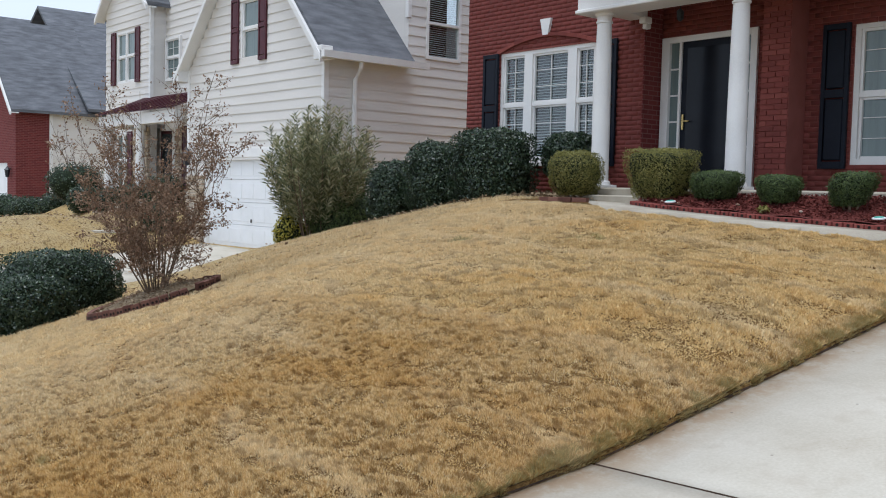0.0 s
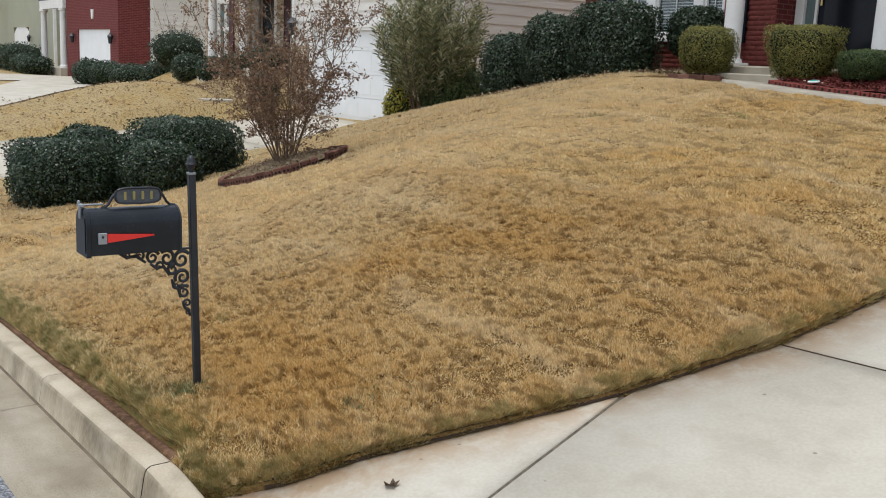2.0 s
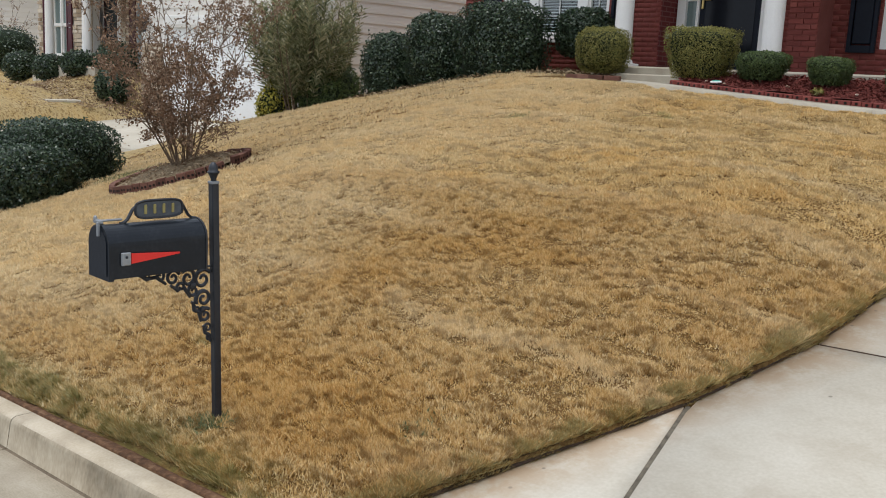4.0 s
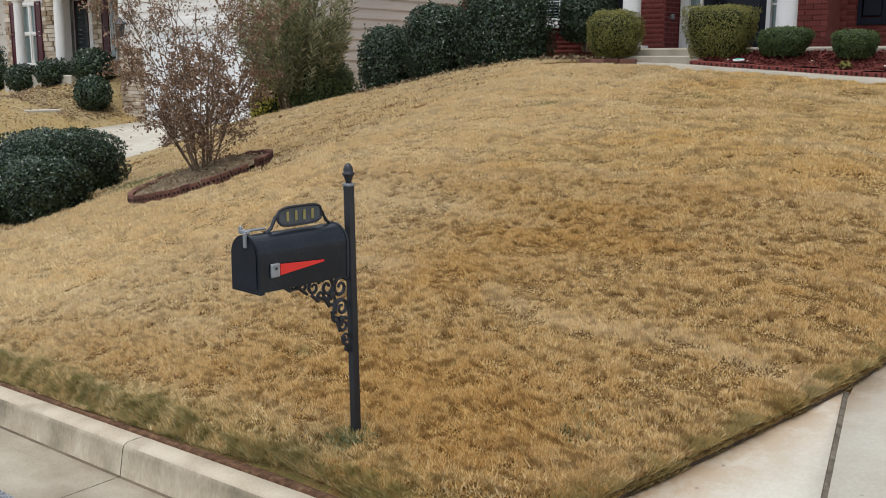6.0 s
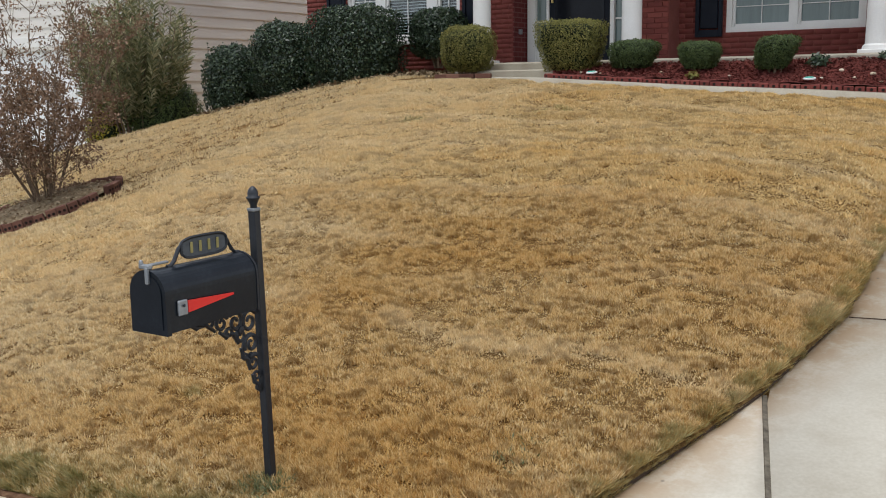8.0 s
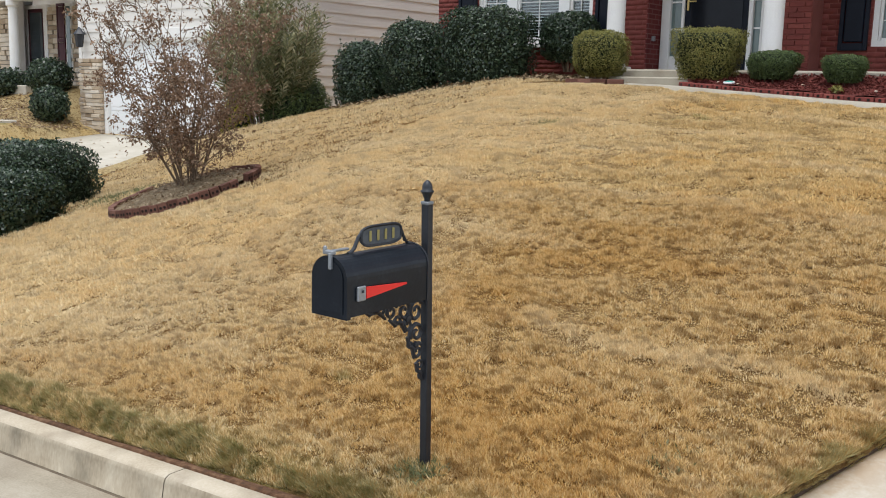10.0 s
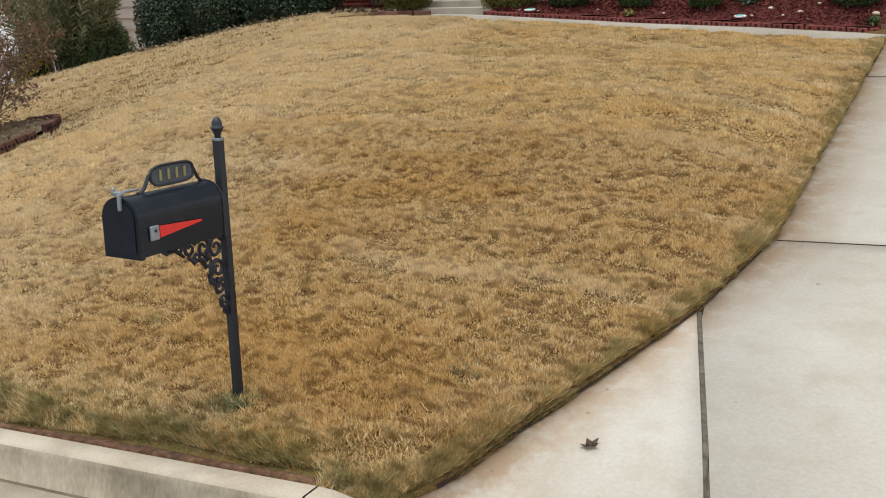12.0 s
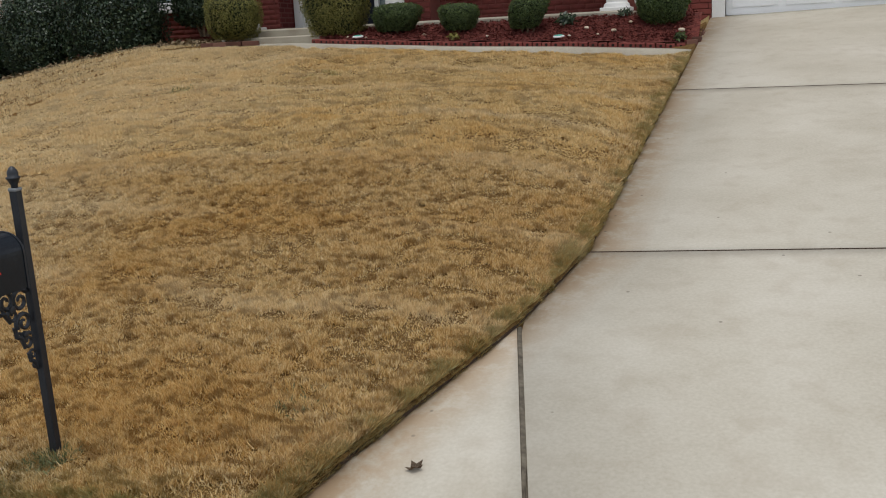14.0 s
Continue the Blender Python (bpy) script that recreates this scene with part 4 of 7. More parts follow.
M["glass"] = clear_glass()
sash_window(*TRIPLE, LW + 0.06, house, [(-11.86, -11.38), (-11.20, -10.45), (-10.27, -9.93)], M["glass"], 2.97, (2, 3), True, 0.06)
sash_window(*RIGHTW, DW + 0.06, house, [(-6.06, -5.34), (-5.25, -4.53)], M["glass_pale"], 2.84, (2, 3))
part("window_sill", box(-11.95, -9.82, LW - 0.06, LW + 0.02, 1.99, 2.045, 0.008), M["trim"], house)


def shutter(x0, x1, y, z0, z1, mat, parent):
    s = new("shutter")
    s.parent = parent
    b = bmesh.new()
    mid = z0 + (z1 - z0) * 0.52
    add_box(b, x0, x0 + 0.05, y - 0.045, y, z0, z1, 0.004)
    add_box(b, x1 - 0.05, x1, y - 0.045, y, z0, z1, 0.004)
    for a, c in ((z0, z0 + 0.09), (mid - 0.05, mid + 0.05), (z1 - 0.07, z1)):
        add_box(b, x0 + 0.05, x1 - 0.05, y - 0.045, y, a, c, 0.004)
    part("stile_and_rail", b, mat, s)
    for a, c in ((z0 + 0.09, mid - 0.05), (mid + 0.05, z1 - 0.07)):
        part("panel", box(x0 + 0.06, x1 - 0.06, y - 0.035, y - 0.008, a + 0.015, c - 0.015, 0.012), mat, s)
    return s


shutter(-12.27, -11.92, LW - 0.012, 1.98, 3.82, M["navy"], house)
shutter(-9.79, -9.44, LW - 0.012, 1.98, 3.82, M["navy"], house)
shutter(-6.51, -6.16, DW - 0.012, 1.95, 3.72, M["navy"], house)

# arch of soldier bricks and keystone
ax0, ax1 = -11.97, -9.85
for k in range(11):
    u = (k + 0.5) / 11
    x = ax0 + (ax1 - ax0) * u
    zt = 3.83 + 0.2 * (1 - (2 * u - 1) ** 2)
    b = box(x - 0.1, x + 0.1, LW - 0.03, LW + 0.02, zt - 0.035, zt + 0.022, 0.004)
    bmesh.ops.rotate(b, cent=(x, LW, zt), matrix=Matrix.Rotation(math.atan(0.2 * 4 * (2 * u - 1) / (ax1 - ax0)), 3, "Y"), verts=b.verts)
    part("brick", b, M["brick"], house)
part("keystone", prism([(-11.0 + 0.06, 4.02), (-10.83, 4.02), (-10.77, 4.27), (-11.0, 4.27)], LW - 0.04, LW + 0.02), M["trim"], house, "white cast keystone")

# entrance door
door = new("front_door")
door.parent = house
door["label"] = "black storm door with white sidelights"
cas = bmesh.new()
dx0, dx1, dz0, dz1 = -8.96, -7.43, 1.68, 3.81
for a, b, c, d in ((dx0, dx0 + 0.13, dz0, dz1), (dx1 - 0.1, dx1, dz0, dz1), (dx0 + 0.13, dx1 - 0.1, dz1 - 0.08, dz1), (-8.66, -8.62, dz0, dz1 - 0.08), (-7.70, -7.64, dz0, dz1 - 0.08)):
    add_box(cas, a, b, DW - 0.03, DW + 0.1, c, d, 0.004)
part("door_frame", cas, M["trim"], door)
part("door_leaf", box(-8.62, -7.70, DW + 0.0, DW + 0.05, dz0 + 0.01, dz1 - 0.08, 0.004), M["navy"], door)
part("storm_glass", box(-8.53, -7.79, DW - 0.008, DW - 0.001, dz0 + 0.25, dz1 - 0.17, 0.002), M["door"], door, "dark reflecting storm-door glass")
for a, b in ((-8.83, -8.66), (-7.64, -7.53)):
    side = new("sidelight")
    side.parent = door
    part("lower_panel", box(a, b, DW + 0.01, DW + 0.06, dz0, dz0 + 0.2, 0.004), M["trim"], side)
    part("pane", box(a, b, DW + 0.03, DW + 0.045, dz0 + 0.2, dz1 - 0.08), M["glass_pale"], side)
    for k in range(1, 5):
        zb = dz0 + 0.2 + (dz1 - 0.28 - dz0) * k / 5
        part("glazing_bar", box(a, b, DW + 0.005, DW + 0.028, zb - 0.011, zb + 0.011), M["trim"], side)
handle = box(-8.585, -8.555, DW - 0.03, DW - 0.002, 2.5, 2.72, 0.005)
add_box(handle, -8.57, -8.44, DW - 0.06, DW - 0.04, 2.61, 2.63, 0.005)
part("door_handle", handle, M["brass"], door, "brass lever handle")
part("bell_box", box(-8.985, -8.95, 11.3, 11.36, 2.08, 2.15, 0.004), M["steel"], house)

# garage door of the brick house
gar = new("garage_door")
gar.parent = house
gar["label"] = "white panelled garage door"
for k in range(4):
    z = 1.545 + k * 0.535
    sec = box(-2.95, 1.95, 10.9, 10.94, z + 0.004, z + 0.531, 0.004)
    for j in range(8):
        x = -2.88 + j * 0.6
        add_box(sec, x, x + 0.52, 10.894, 10.902, z + 0.09, z + 0.44, 0.007)
    part("door_section", sec, M["garage"], gar)
part("door_frame", box(-3.1, -2.95, 10.8, 10.95, 1.3, 3.85, 0.005), M["trim"], house)
part("door_frame", box(1.95, 2.1, 10.8, 10.95, 1.3, 3.85, 0.005), M["trim"], house)
part("door_frame", box(-2.95, 1.95, 10.8, 10.95, 3.72, 3.87, 0.005), M["trim"], house)
spout = tube([(-3.96, 10.74, 4.2), (-3.96, 10.74, 1.9), (-3.93, 10.68, 1.76), (-3.8, 10.4, 1.62), (-3.45, 10.3, 1.56), (-3.28, 10.2, 1.5)], 0.05, 8)
part("downspout", spout, M["trim"], house, "white aluminium downspout")


# ---- brick courses ----
def brick_piece(w):
    b = box(-w / 2, w / 2, 0, 0.03, -0.028, 0.028, 0.0025)
    bmesh.ops.delete(b, geom=[f for f in b.faces if f.normal.y > 0.9], context="FACES_ONLY")
    return finish(b, "brick", M["brick"])


FULL, HALF = brick_piece(0.194), brick_piece(0.092)


def lay_bricks(x0, x1, z0, z1, y, holes, turn=0.0, anchor=None):
    """Places of running-bond bricks on a wall facing the street (or turned about its corner)."""
    out = []
    row = 0
    z = z0 + 0.034
    while z < z1:
        x = x0 + (0.0 if row % 2 else -0.1015)
        while x < x1 - 0.02:
            a, b = max(x, x0), min(x + 0.203, x1)
            spans = [(a, b)]
            for h in holes:
                if h[2] < z < h[3]:
                    spans = [s for c, d in spans for s in ((c, min(d, h[0])), (max(c, h[1]), d)) if s[1] - s[0] > 0.025]
            out += [((c + d) / 2, y, z, d - c) for c, d in spans]
            x += 0.203
        z += 0.0677
        row += 1
    return out


courses = lay_bricks(-12.72, -9.0, 1.0, 5.6, LW - 0.004, [(-11.9, -9.86, 2.0, 3.82)])
courses += lay_bricks(-9.0, -3.95, 1.66, 4.36, DW - 0.004, [DOORWAY, RIGHTW])
near_courses = lay_bricks(-7.13, -6.74, 1.66, 4.36, LW - 0.004, [])
near_courses += lay_bricks(-3.95, -3.1, 1.3, 2.6, 10.81, [])



# ---- neighbour's cream house ----
NY, NX = 11.25, -17.25      # front and side planes
cream = thing("sided_house", "cream lap-sided house with burgundy shutters and garage", "house", pose(0, 0, 0))
GARAGE2 = (-22.4, -17.95, -0.2, 2.25)
EAVE, PEAK_X, PEAK_Z = 4.45, -20.3, 7.75
UPW = (-20.8, -19.94, 4.45, 5.9)


def plank_run(p0, p1, z0, z1, normal, parent, clip=None, mat=None, step=0.215):
    """Lap siding: one wedge-shaped board after another between two plan points; clip(z) gives the ends as fractions."""
    mat = mat or M["siding"]
    d = Vector((p1[0] - p0[0], p1[1] - p0[1], 0))
    nrm = Vector((*normal, 0))
    z = z0
    while z < z1 - 0.03:
        top = min(z + step, z1)
        for a, b in (clip(z, top) if clip else [(0.0, 1.0)]):
            if b - a < 0.02:
                continue
            s, e = Vector((*p0, 0)) + d * a, Vector((*p0, 0)) + d * b
            bm = bmesh.new()
            ring = []
            for q in (s, e):
                ring.append([bm.verts.new((q + nrm * off) + Vector((0, 0, zz))) for off, zz in ((0.004, z), (0.03, z - 0.004), (0.012, top), (0.004, top))])
            for k in range(4):
                bm.faces.new((ring[0][k], ring[0][(k + 1) % 4], ring[1][(k + 1) % 4], ring[1][k]))
            bm.faces.new(ring[0][::-1])
            bm.faces.new(ring[1])
            bmesh.ops.recalc_face_normals(bm, faces=bm.faces)
            part("plank", bm, mat, parent)
        z += step


FX0, FX1 = -23.45, NX
W2 = FX1 - FX0


def front_clip(z, top):
    zc = (z + top) / 2
    a, b = 0.0, 1.0
    if zc > EAVE:
        k = (zc - EAVE) / (PEAK_Z - EAVE)
        a, b = k * 0.5, 1 - k * 0.5
    spans = [(a, b)]
    for h in (GARAGE2, UPW):
        if h[2] < zc < h[3]:
            c, d = (h[0] - FX0) / W2, (h[1] - FX0) / W2
            spans = [s for p, q in spans for s in ((p, min(q, c)), (max(p, d), q)) if s[1] > s[0]]
    return spans


part("wall", wall_with_holes(FX0, FX1, -0.3, EAVE, [GARAGE2], NY, NY + 0.15), M["siding"], cream)
rise_l, rise_r = (PEAK_Z - EAVE) / (PEAK_X - FX0), (PEAK_Z - EAVE) / (FX1 - PEAK_X)
part("wall", prism([(FX0, EAVE), (UPW[0], EAVE), (UPW[0], EAVE + (UPW[0] - FX0) * rise_l)], NY, NY + 0.15), M["siding"], cream)
part("wall", prism([(UPW[1], EAVE), (FX1, EAVE), (UPW[1], EAVE + (FX1 - UPW[1]) * rise_r)], NY, NY + 0.15), M["siding"], cream)
part("wall", prism([(UPW[0], UPW[3]), (UPW[1], UPW[3]), (UPW[1], EAVE + (FX1 - UPW[1]) * rise_r), (PEAK_X, PEAK_Z), (UPW[0], EAVE + (UPW[0] - FX0) * rise_l)], NY, NY + 0.15), M["siding"], cream)
part("wall", box(NX - 0.15, NX, NY + 0.15, 24.0, -0.3, EAVE), M["siding"], cream)
for a, b, c, d in ((13.4, 13.9, EAVE, 7.7), (14.92, 24.0, EAVE, 7.7), (13.9, 14.92, 6.2, 7.7)):
    part("wall", box(NX - 0.15, NX, a, b, c, d), M["siding"], cream)
# near-black sheet paints the dark room behind the side window
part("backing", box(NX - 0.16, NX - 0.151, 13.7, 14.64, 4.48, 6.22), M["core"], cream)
part("wall", box(-29.5, NX - 0.15, 13.4, 13.55, EAVE, 7.7), M["siding"], cream)
part("wall", box(FX0, FX0 + 0.15, NY + 0.15, 13.4, -0.3, EAVE), M["siding"], cream)
part("wall", box(-31.8, NX, 23.85, 24.0, -0.3, 7.7), M["siding"], cream)
part("wall", box(-31.8, -31.65, 12.6, 23.85, -0.3, 7.7), M["siding"], cream)
plank_run((FX0, NY), (FX1, NY), 0.035, PEAK_Z - 0.15, (0, -1), cream, front_clip)


def side_clip(z, top):
    zc = (z + top) / 2
    spans = [(0.0, 1.0)] if zc < EAVE else [((13.4 - NY) / (20 - NY), 1.0)]
    if 4.5 < zc < 6.2:
        c, d = (13.9 - NY) / (20 - NY), (14.92 - NY) / (20 - NY)
        spans = [s for p, q in spans for s in ((p, min(q, c)), (max(p, d), q)) if s[1] > s[0]]
    return spans


plank_run((NX, NY), (NX, 20.0), 0.035, 7.6, (1, 0), cream, side_clip)
part("corner_board", box(NX - 0.06, NX + 0.045, NY - 0.045, NY + 0.08, -0.2, EAVE, 0.006), M["trim"], cream)
part("corner_board", box(FX0 - 0.045, FX0 + 0.08, NY - 0.045, NY + 0.06, -0.2, EAVE, 0.006), M["trim"], cream)
part("corner_board", box(NX - 0.06, NX + 0.045, 13.36, 13.46, EAVE + 0.9, 7.6, 0.006), M["trim"], cream)
# side window upstairs
sw = new("window")
sw.parent = cream
fr = bmesh.new()
for a, b, c, d in ((13.9, 13.97, 4.5, 6.2), (14.85, 14.92, 4.5, 6.2), (13.97, 14.85, 4.5, 4.58), (13.97, 14.85, 6.12, 6.2), (13.97, 14.85, 5.28, 5.34)):
    add_box(fr, NX - 0.05, NX + 0.05, a, b, c, d, 0.004)
part("window_frame", fr, M["trim"], sw)
part("pane", box(NX - 0.02, NX - 0.01, 13.97, 14.85, 4.58, 6.12), M["glass"], sw).visible_shadow = False
bl = bmesh.new()
for k in range(32):
    z = 4.6 + k * 0.047
    bl.faces.new([bl.verts.new(p) for p in ((NX - 0.03, 13.97, z), (NX - 0.03, 14.85, z), (NX - 0.046, 14.85, z + 0.014), (NX - 0.046, 13.97, z + 0.014))])
part("blind", bl, M["blind"], sw, "white slatted blind")
# garage door
g2 = new("garage_door")
g2.parent = cream
g2["label"] = "white panelled garage door"
for k in range(4):
    z = 0.12 + k * 0.533
    sec = box(GARAGE2[0], GARAGE2[1], NY + 0.05, NY + 0.09, z + 0.004, z + 0.529, 0.004)
    for j in range(8):
        x = GARAGE2[0] + 0.05 + j * 0.55
        add_box(sec, x, x + 0.47, NY + 0.045, NY + 0.052, z + 0.09, z + 0.44, 0.006)
    part("door_section", sec, M["garage"], g2)
part("backing", box(GARAGE2[0] - 0.05, GARAGE2[1] + 0.05, NY + 0.1, NY + 0.13, 0.0, 2.4), M["garage"], g2)
part("handle", box(-20.3, -20.26, NY + 0.02, NY + 0.04, 0.72, 0.8, 0.004), M["iron"], g2)
for a, b, c, d in ((GARAGE2[0] - 0.12, GARAGE2[0] + 0.012, 0.0, 2.25), (GARAGE2[1] - 0.012, GARAGE2[1] + 0.12, 0.0, 2.25), (GARAGE2[0] - 0.12, GARAGE2[1] + 0.12, 2.238, 2.45)):
    part("door_frame", box(a, b, NY - 0.04, NY + 0.1, c, d, 0.006), M["trim"], cream)
for a, b in ((FX0 + 0.02, GARAGE2[0] - 0.13), (GARAGE2[1] + 0.13, NX - 0.07)):
    z = 0.05
    n = 0
    while z < 1.75:
        h = 0.07 + 0.05 * ((n * 7919) % 5) / 5
        x = a
        while x < b - 0.05:
            w = 0.18 + 0.22 * ((n * 104729) % 7) / 7
            part("stone", box(x + 0.006, min(x + w, b) - 0.006, NY - 0.09 - 0.02 * (n % 3), NY - 0.03, z + 0.005, z + h - 0.005, 0.008), M["stone"], cream)
            x += w
            n += 1
        z += h
# upstairs gable window with shutters
sash_window(*UPW, NY + 0.02, cream, [(-20.73, -20.01)], M["glass_pale"], 5.2, (1, 1))
shutter(-21.18, -20.84, NY - 0.03, 4.42, 5.92, M["burgundy"], cream)
shutter(-19.90, -19.56, NY - 0.03, 4.42, 5.92, M["burgundy"], cream)
# roofs
def gable_roof(x0, xp, x1, ze, zp, y0, y1, parent, over=0.3, thick=0.12):
    """Two roof slopes over a gable facing the street, with white rakes and a gutter."""
    sl, sr = (zp - ze) / (xp - x0), (zp - ze) / (x1 - xp)
    pts = [(x0 - over, ze - over * sl), (xp, zp), (x1 + over, ze - over * sr)]
    up = [(p[0], p[1] + thick) for p in pts]
    for a, b, c, d in ((pts[0], pts[1], up[1], up[0]), (pts[1], pts[2], up[2], up[1])):
        part("roof_slope", prism([a, b, c, d], y0 + 0.05, y1), M["shingle"], parent, "grey asphalt shingles")
    for a, b in ((pts[0], pts[1]), (pts[1], pts[2])):
        part("rake_board", prism([(a[0], a[1] - 0.12), (b[0], b[1] - 0.12), (b[0], b[1] + 0.03), (a[0], a[1] + 0.03)], y0 - 0.02, y0 + 0.05), M["trim"], parent)
        part("soffit", prism([(a[0], a[1] - 0.05), (b[0], b[1] - 0.05), (b[0], b[1] - 0.02), (a[0], a[1] - 0.02)], y0 + 0.05, y0 + 0.34), M["trim"], parent)
    return pts


pts = gable_roof(FX0, PEAK_X, FX1, EAVE + 0.1, PEAK_Z + 0.1, NY - 0.3, 13.4, cream)
ex, ez = pts[2]
part("gutter", prism([(ex - 0.02, ez - 0.02), (ex + 0.12, ez - 0.02), (ex + 0.13, ez + 0.12), (ex - 0.02, ez + 0.12)], NY - 0.3, 13.7), M["trim"], cream, "white gutter")
part("soffit", box(NX - 0.05, ex, NY - 0.25, 13.4, ez + 0.02, ez + 0.06), M["trim"], cream)
for a in (FX0 - 0.35, NX + 0.02):
    part("eave_return", box(a, a + 0.3, NY - 0.3, NY - 0.02, EAVE - 0.28, EAVE + 0.0, 0.01), M["trim"], cream)
part("downspout", tube([(NX + 0.33, 11.95, EAVE - 0.25), (NX + 0.3, 11.95, EAVE - 0.36), (NX + 0.1, 11.95, EAVE - 0.6), (NX + 0.09, 11.95, EAVE - 0.8), (NX + 0.09, 11.95, 0.4)], 0.05, 8), M["trim"], cream, "white aluminium downspout")
part("roof_slope", prism([(-32.2, 7.6), (-24.5, 11.5), (-16.8, 7.6), (-16.8, 7.72), (-24.5, 11.65), (-32.2, 7.72)], 13.1, 24.4), M["shingle"], cream, "grey asphalt shingles")
# wing left of the garage: gabled upper storey over a porch
PYW = 12.5
WIN2 = (-31.3, -29.8, 4.75, 6.4)
part("wall", wall_with_holes(-32.2, -28.7, 0.6, 7.2, [WIN2, (-31.4, -30.2, 1.35, 3.2), (-29.7, -28.9, 1.2, 3.3)], PYW, PYW + 0.2), M["siding"], cream)
part("wall", prism([(-32.2, 7.2), (-28.7, 7.2), (-30.45, 8.9)], PYW, PYW + 0.2), M["siding"], cream)
part("wall", box(-28.85, -28.7, PYW + 0.2, 13.6, 3.4, 7.4), M["siding"], cream)
part("wall", box(-28.7, -23.45, 13.0, 13.2, 0.6, 7.6), M["siding"], cream)
plank_run((-32.2, PYW), (-28.7, PYW), 3.9, 8.7, (0, -1), cream, lambda z, top: [(0.0, (WIN2[0] - 0.3 + 32.2) / 3.5), ((WIN2[1] + 0.3 + 32.2) / 3.5, 1.0)] if WIN2[2] < z < WIN2[3] - 0.1 else ([(0.0, 1.0)] if z < 7.2 else [((z - 7.2) / 3.4, 1 - (z - 7.2) / 3.4)]))
plank_run((-28.7, 13.0), (-23.45, 13.0), 3.3, 7.5, (0, -1), cream)
sash_window(*WIN2, PYW + 0.02, cream, [(-31.23, -30.6), (-30.52, -29.87)], M["glass_pale"], 5.6, (1, 1))
shutter(-31.68, -31.34, PYW - 0.03, 4.72, 6.42, M["burgundy"], cream)
shutter(-29.76, -29.42, PYW - 0.03, 4.72, 6.42, M["burgundy"], cream)
sash_window(-28.6, -27.58, 4.7, 6.0, 12.93, cream, [(-28.52, -27.66)], M["glass_pale"], 5.4, (2, 2))
gable_roof(-32.2, -30.45, -28.7, 7.2, 8.95, PYW - 0.3, 14.0, cream)
part("corner_board", box(-28.76, -28.64, PYW - 0.045, PYW + 0.06, 3.6, 7.2), M["trim"], cream)
# porch under a burgundy metal roof
pr = bmesh.new()
vs = [pr.verts.new(p) for p in ((-29.2, 11.0, 3.55), (-23.9, 11.0, 3.55), (-23.9, 12.98, 4.3), (-29.2, 12.48, 4.2))]
pr.faces.new(vs)
bmesh.ops.solidify(pr, geom=pr.faces, thickness=0.05)
part("porch_roof", pr, M["burgundy"], cream, "burgundy standing-seam metal roof")
for k in range(12):
    x = -29.1 + k * 0.45
    part("seam", tube([(x, 11.0, 3.58), (x, 12.45, 4.15)], 0.018, 5), M["burgundy"], cream)
part("porch_beam", box(-29.2, -24.0, 11.1, 11.35, 3.2, 3.52, 0.01), M["trim"], cream)
part("porch_beam", box(-29.2, -29.0, 11.35, 12.49, 3.2, 3.52, 0.01), M["trim"], cream)
part("porch_floor", box(-29.4, -25.6, 11.0, 13.0, 0.5, 1.15, 0.02), M["concrete"], cream)
for x in (-28.7, -26.45):
    part("column", lathe([(0.17, 1.15), (0.17, 1.25), (0.13, 1.3), (0.115, 3.05), (0.16, 3.1), (0.16, 3.2)], 20, (x, 11.22)), M["trim"], cream, "round white column")
sash_window(-31.4, -30.2, 1.35, 3.2, PYW + 0.03, cream, [(-31.33, -30.83), (-30.76, -30.27)], M["glass_pale"], 2.3, (1, 1))
shutter(-31.78, -31.44, PYW - 0.09, 1.3, 3.2, M["burgundy"], cream)
shutter(-30.16, -29.82, PYW - 0.09, 1.3, 3.2, M["burgundy"], cream)
ent = new("front_door")
ent.parent = cream
part("door_leaf", box(-28.92, -28.05, 12.94, 12.98, 1.16, 3.2, 0.004), M["burgundy"], ent)
for a, b, c, d in ((-29.3, -28.92, 1.16, 3.3), (-28.05, -27.86, 1.16, 3.3), (-28.92, -28.05, 3.2, 3.3)):
    part("door_frame", box(a, b, 12.9, 13.0, c, d), M["trim"], ent)
part("storm_glass", box(-28.8, -28.16, 12.925, 12.935, 1.4, 3.1), M["glass_dark"], ent)
shutter(-27.3, -26.93, 12.9, 1.3, 3.3, M["burgundy"], cream)
part("window_frame", box(-26.9, -26.62, 12.88, 12.97, 1.3, 3.3, 0.004), M["trim"], cream)
part("pane", box(-26.84, -26.66, 12.87, 12.879, 1.38, 3.22), M["glass_pale"], cream)
n = 0
for x0, x1, yy in ((-32.2, -31.8, PYW), (-29.8, -28.72, PYW), (-27.84, -23.5, 12.99)):
    z = 1.16
    while z < 3.2:
        h = 0.10 + 0.06 * ((n * 7919) % 5) / 5
        x = x0
        while x < x1 - 0.06:
            w = 0.2 + 0.28 * ((n * 104729) % 7) / 7
            part("stone", box(x + 0.008, min(x + w, x1) - 0.008, yy - 0.07 - 0.02 * (n % 3), yy - 0.01, z + 0.007, z + h - 0.007), M["stone"], cream)
            x += w
            n += 1
        z += h


def lantern(x, y, z, parent):
    """A black wall lantern."""
    la = new("wall_lantern")
    la.parent = parent
    b = lathe([(0.02, z - 0.2), (0.075, z - 0.18), (0.11, z + 0.09), (0.14, z + 0.1), (0.05, z + 0.2), (0.012, z + 0.26)], 6, (x, y - 0.16))
    part("cage", b, M["iron"], la)
    part("arm", tube([(x, y, z + 0.1), (x, y - 0.06, z + 0.22), (x, y - 0.14, z + 0.2)], 0.012, 5), M["iron"], la)


lantern(-23.2, NY - 0.03, 2.25, cream)

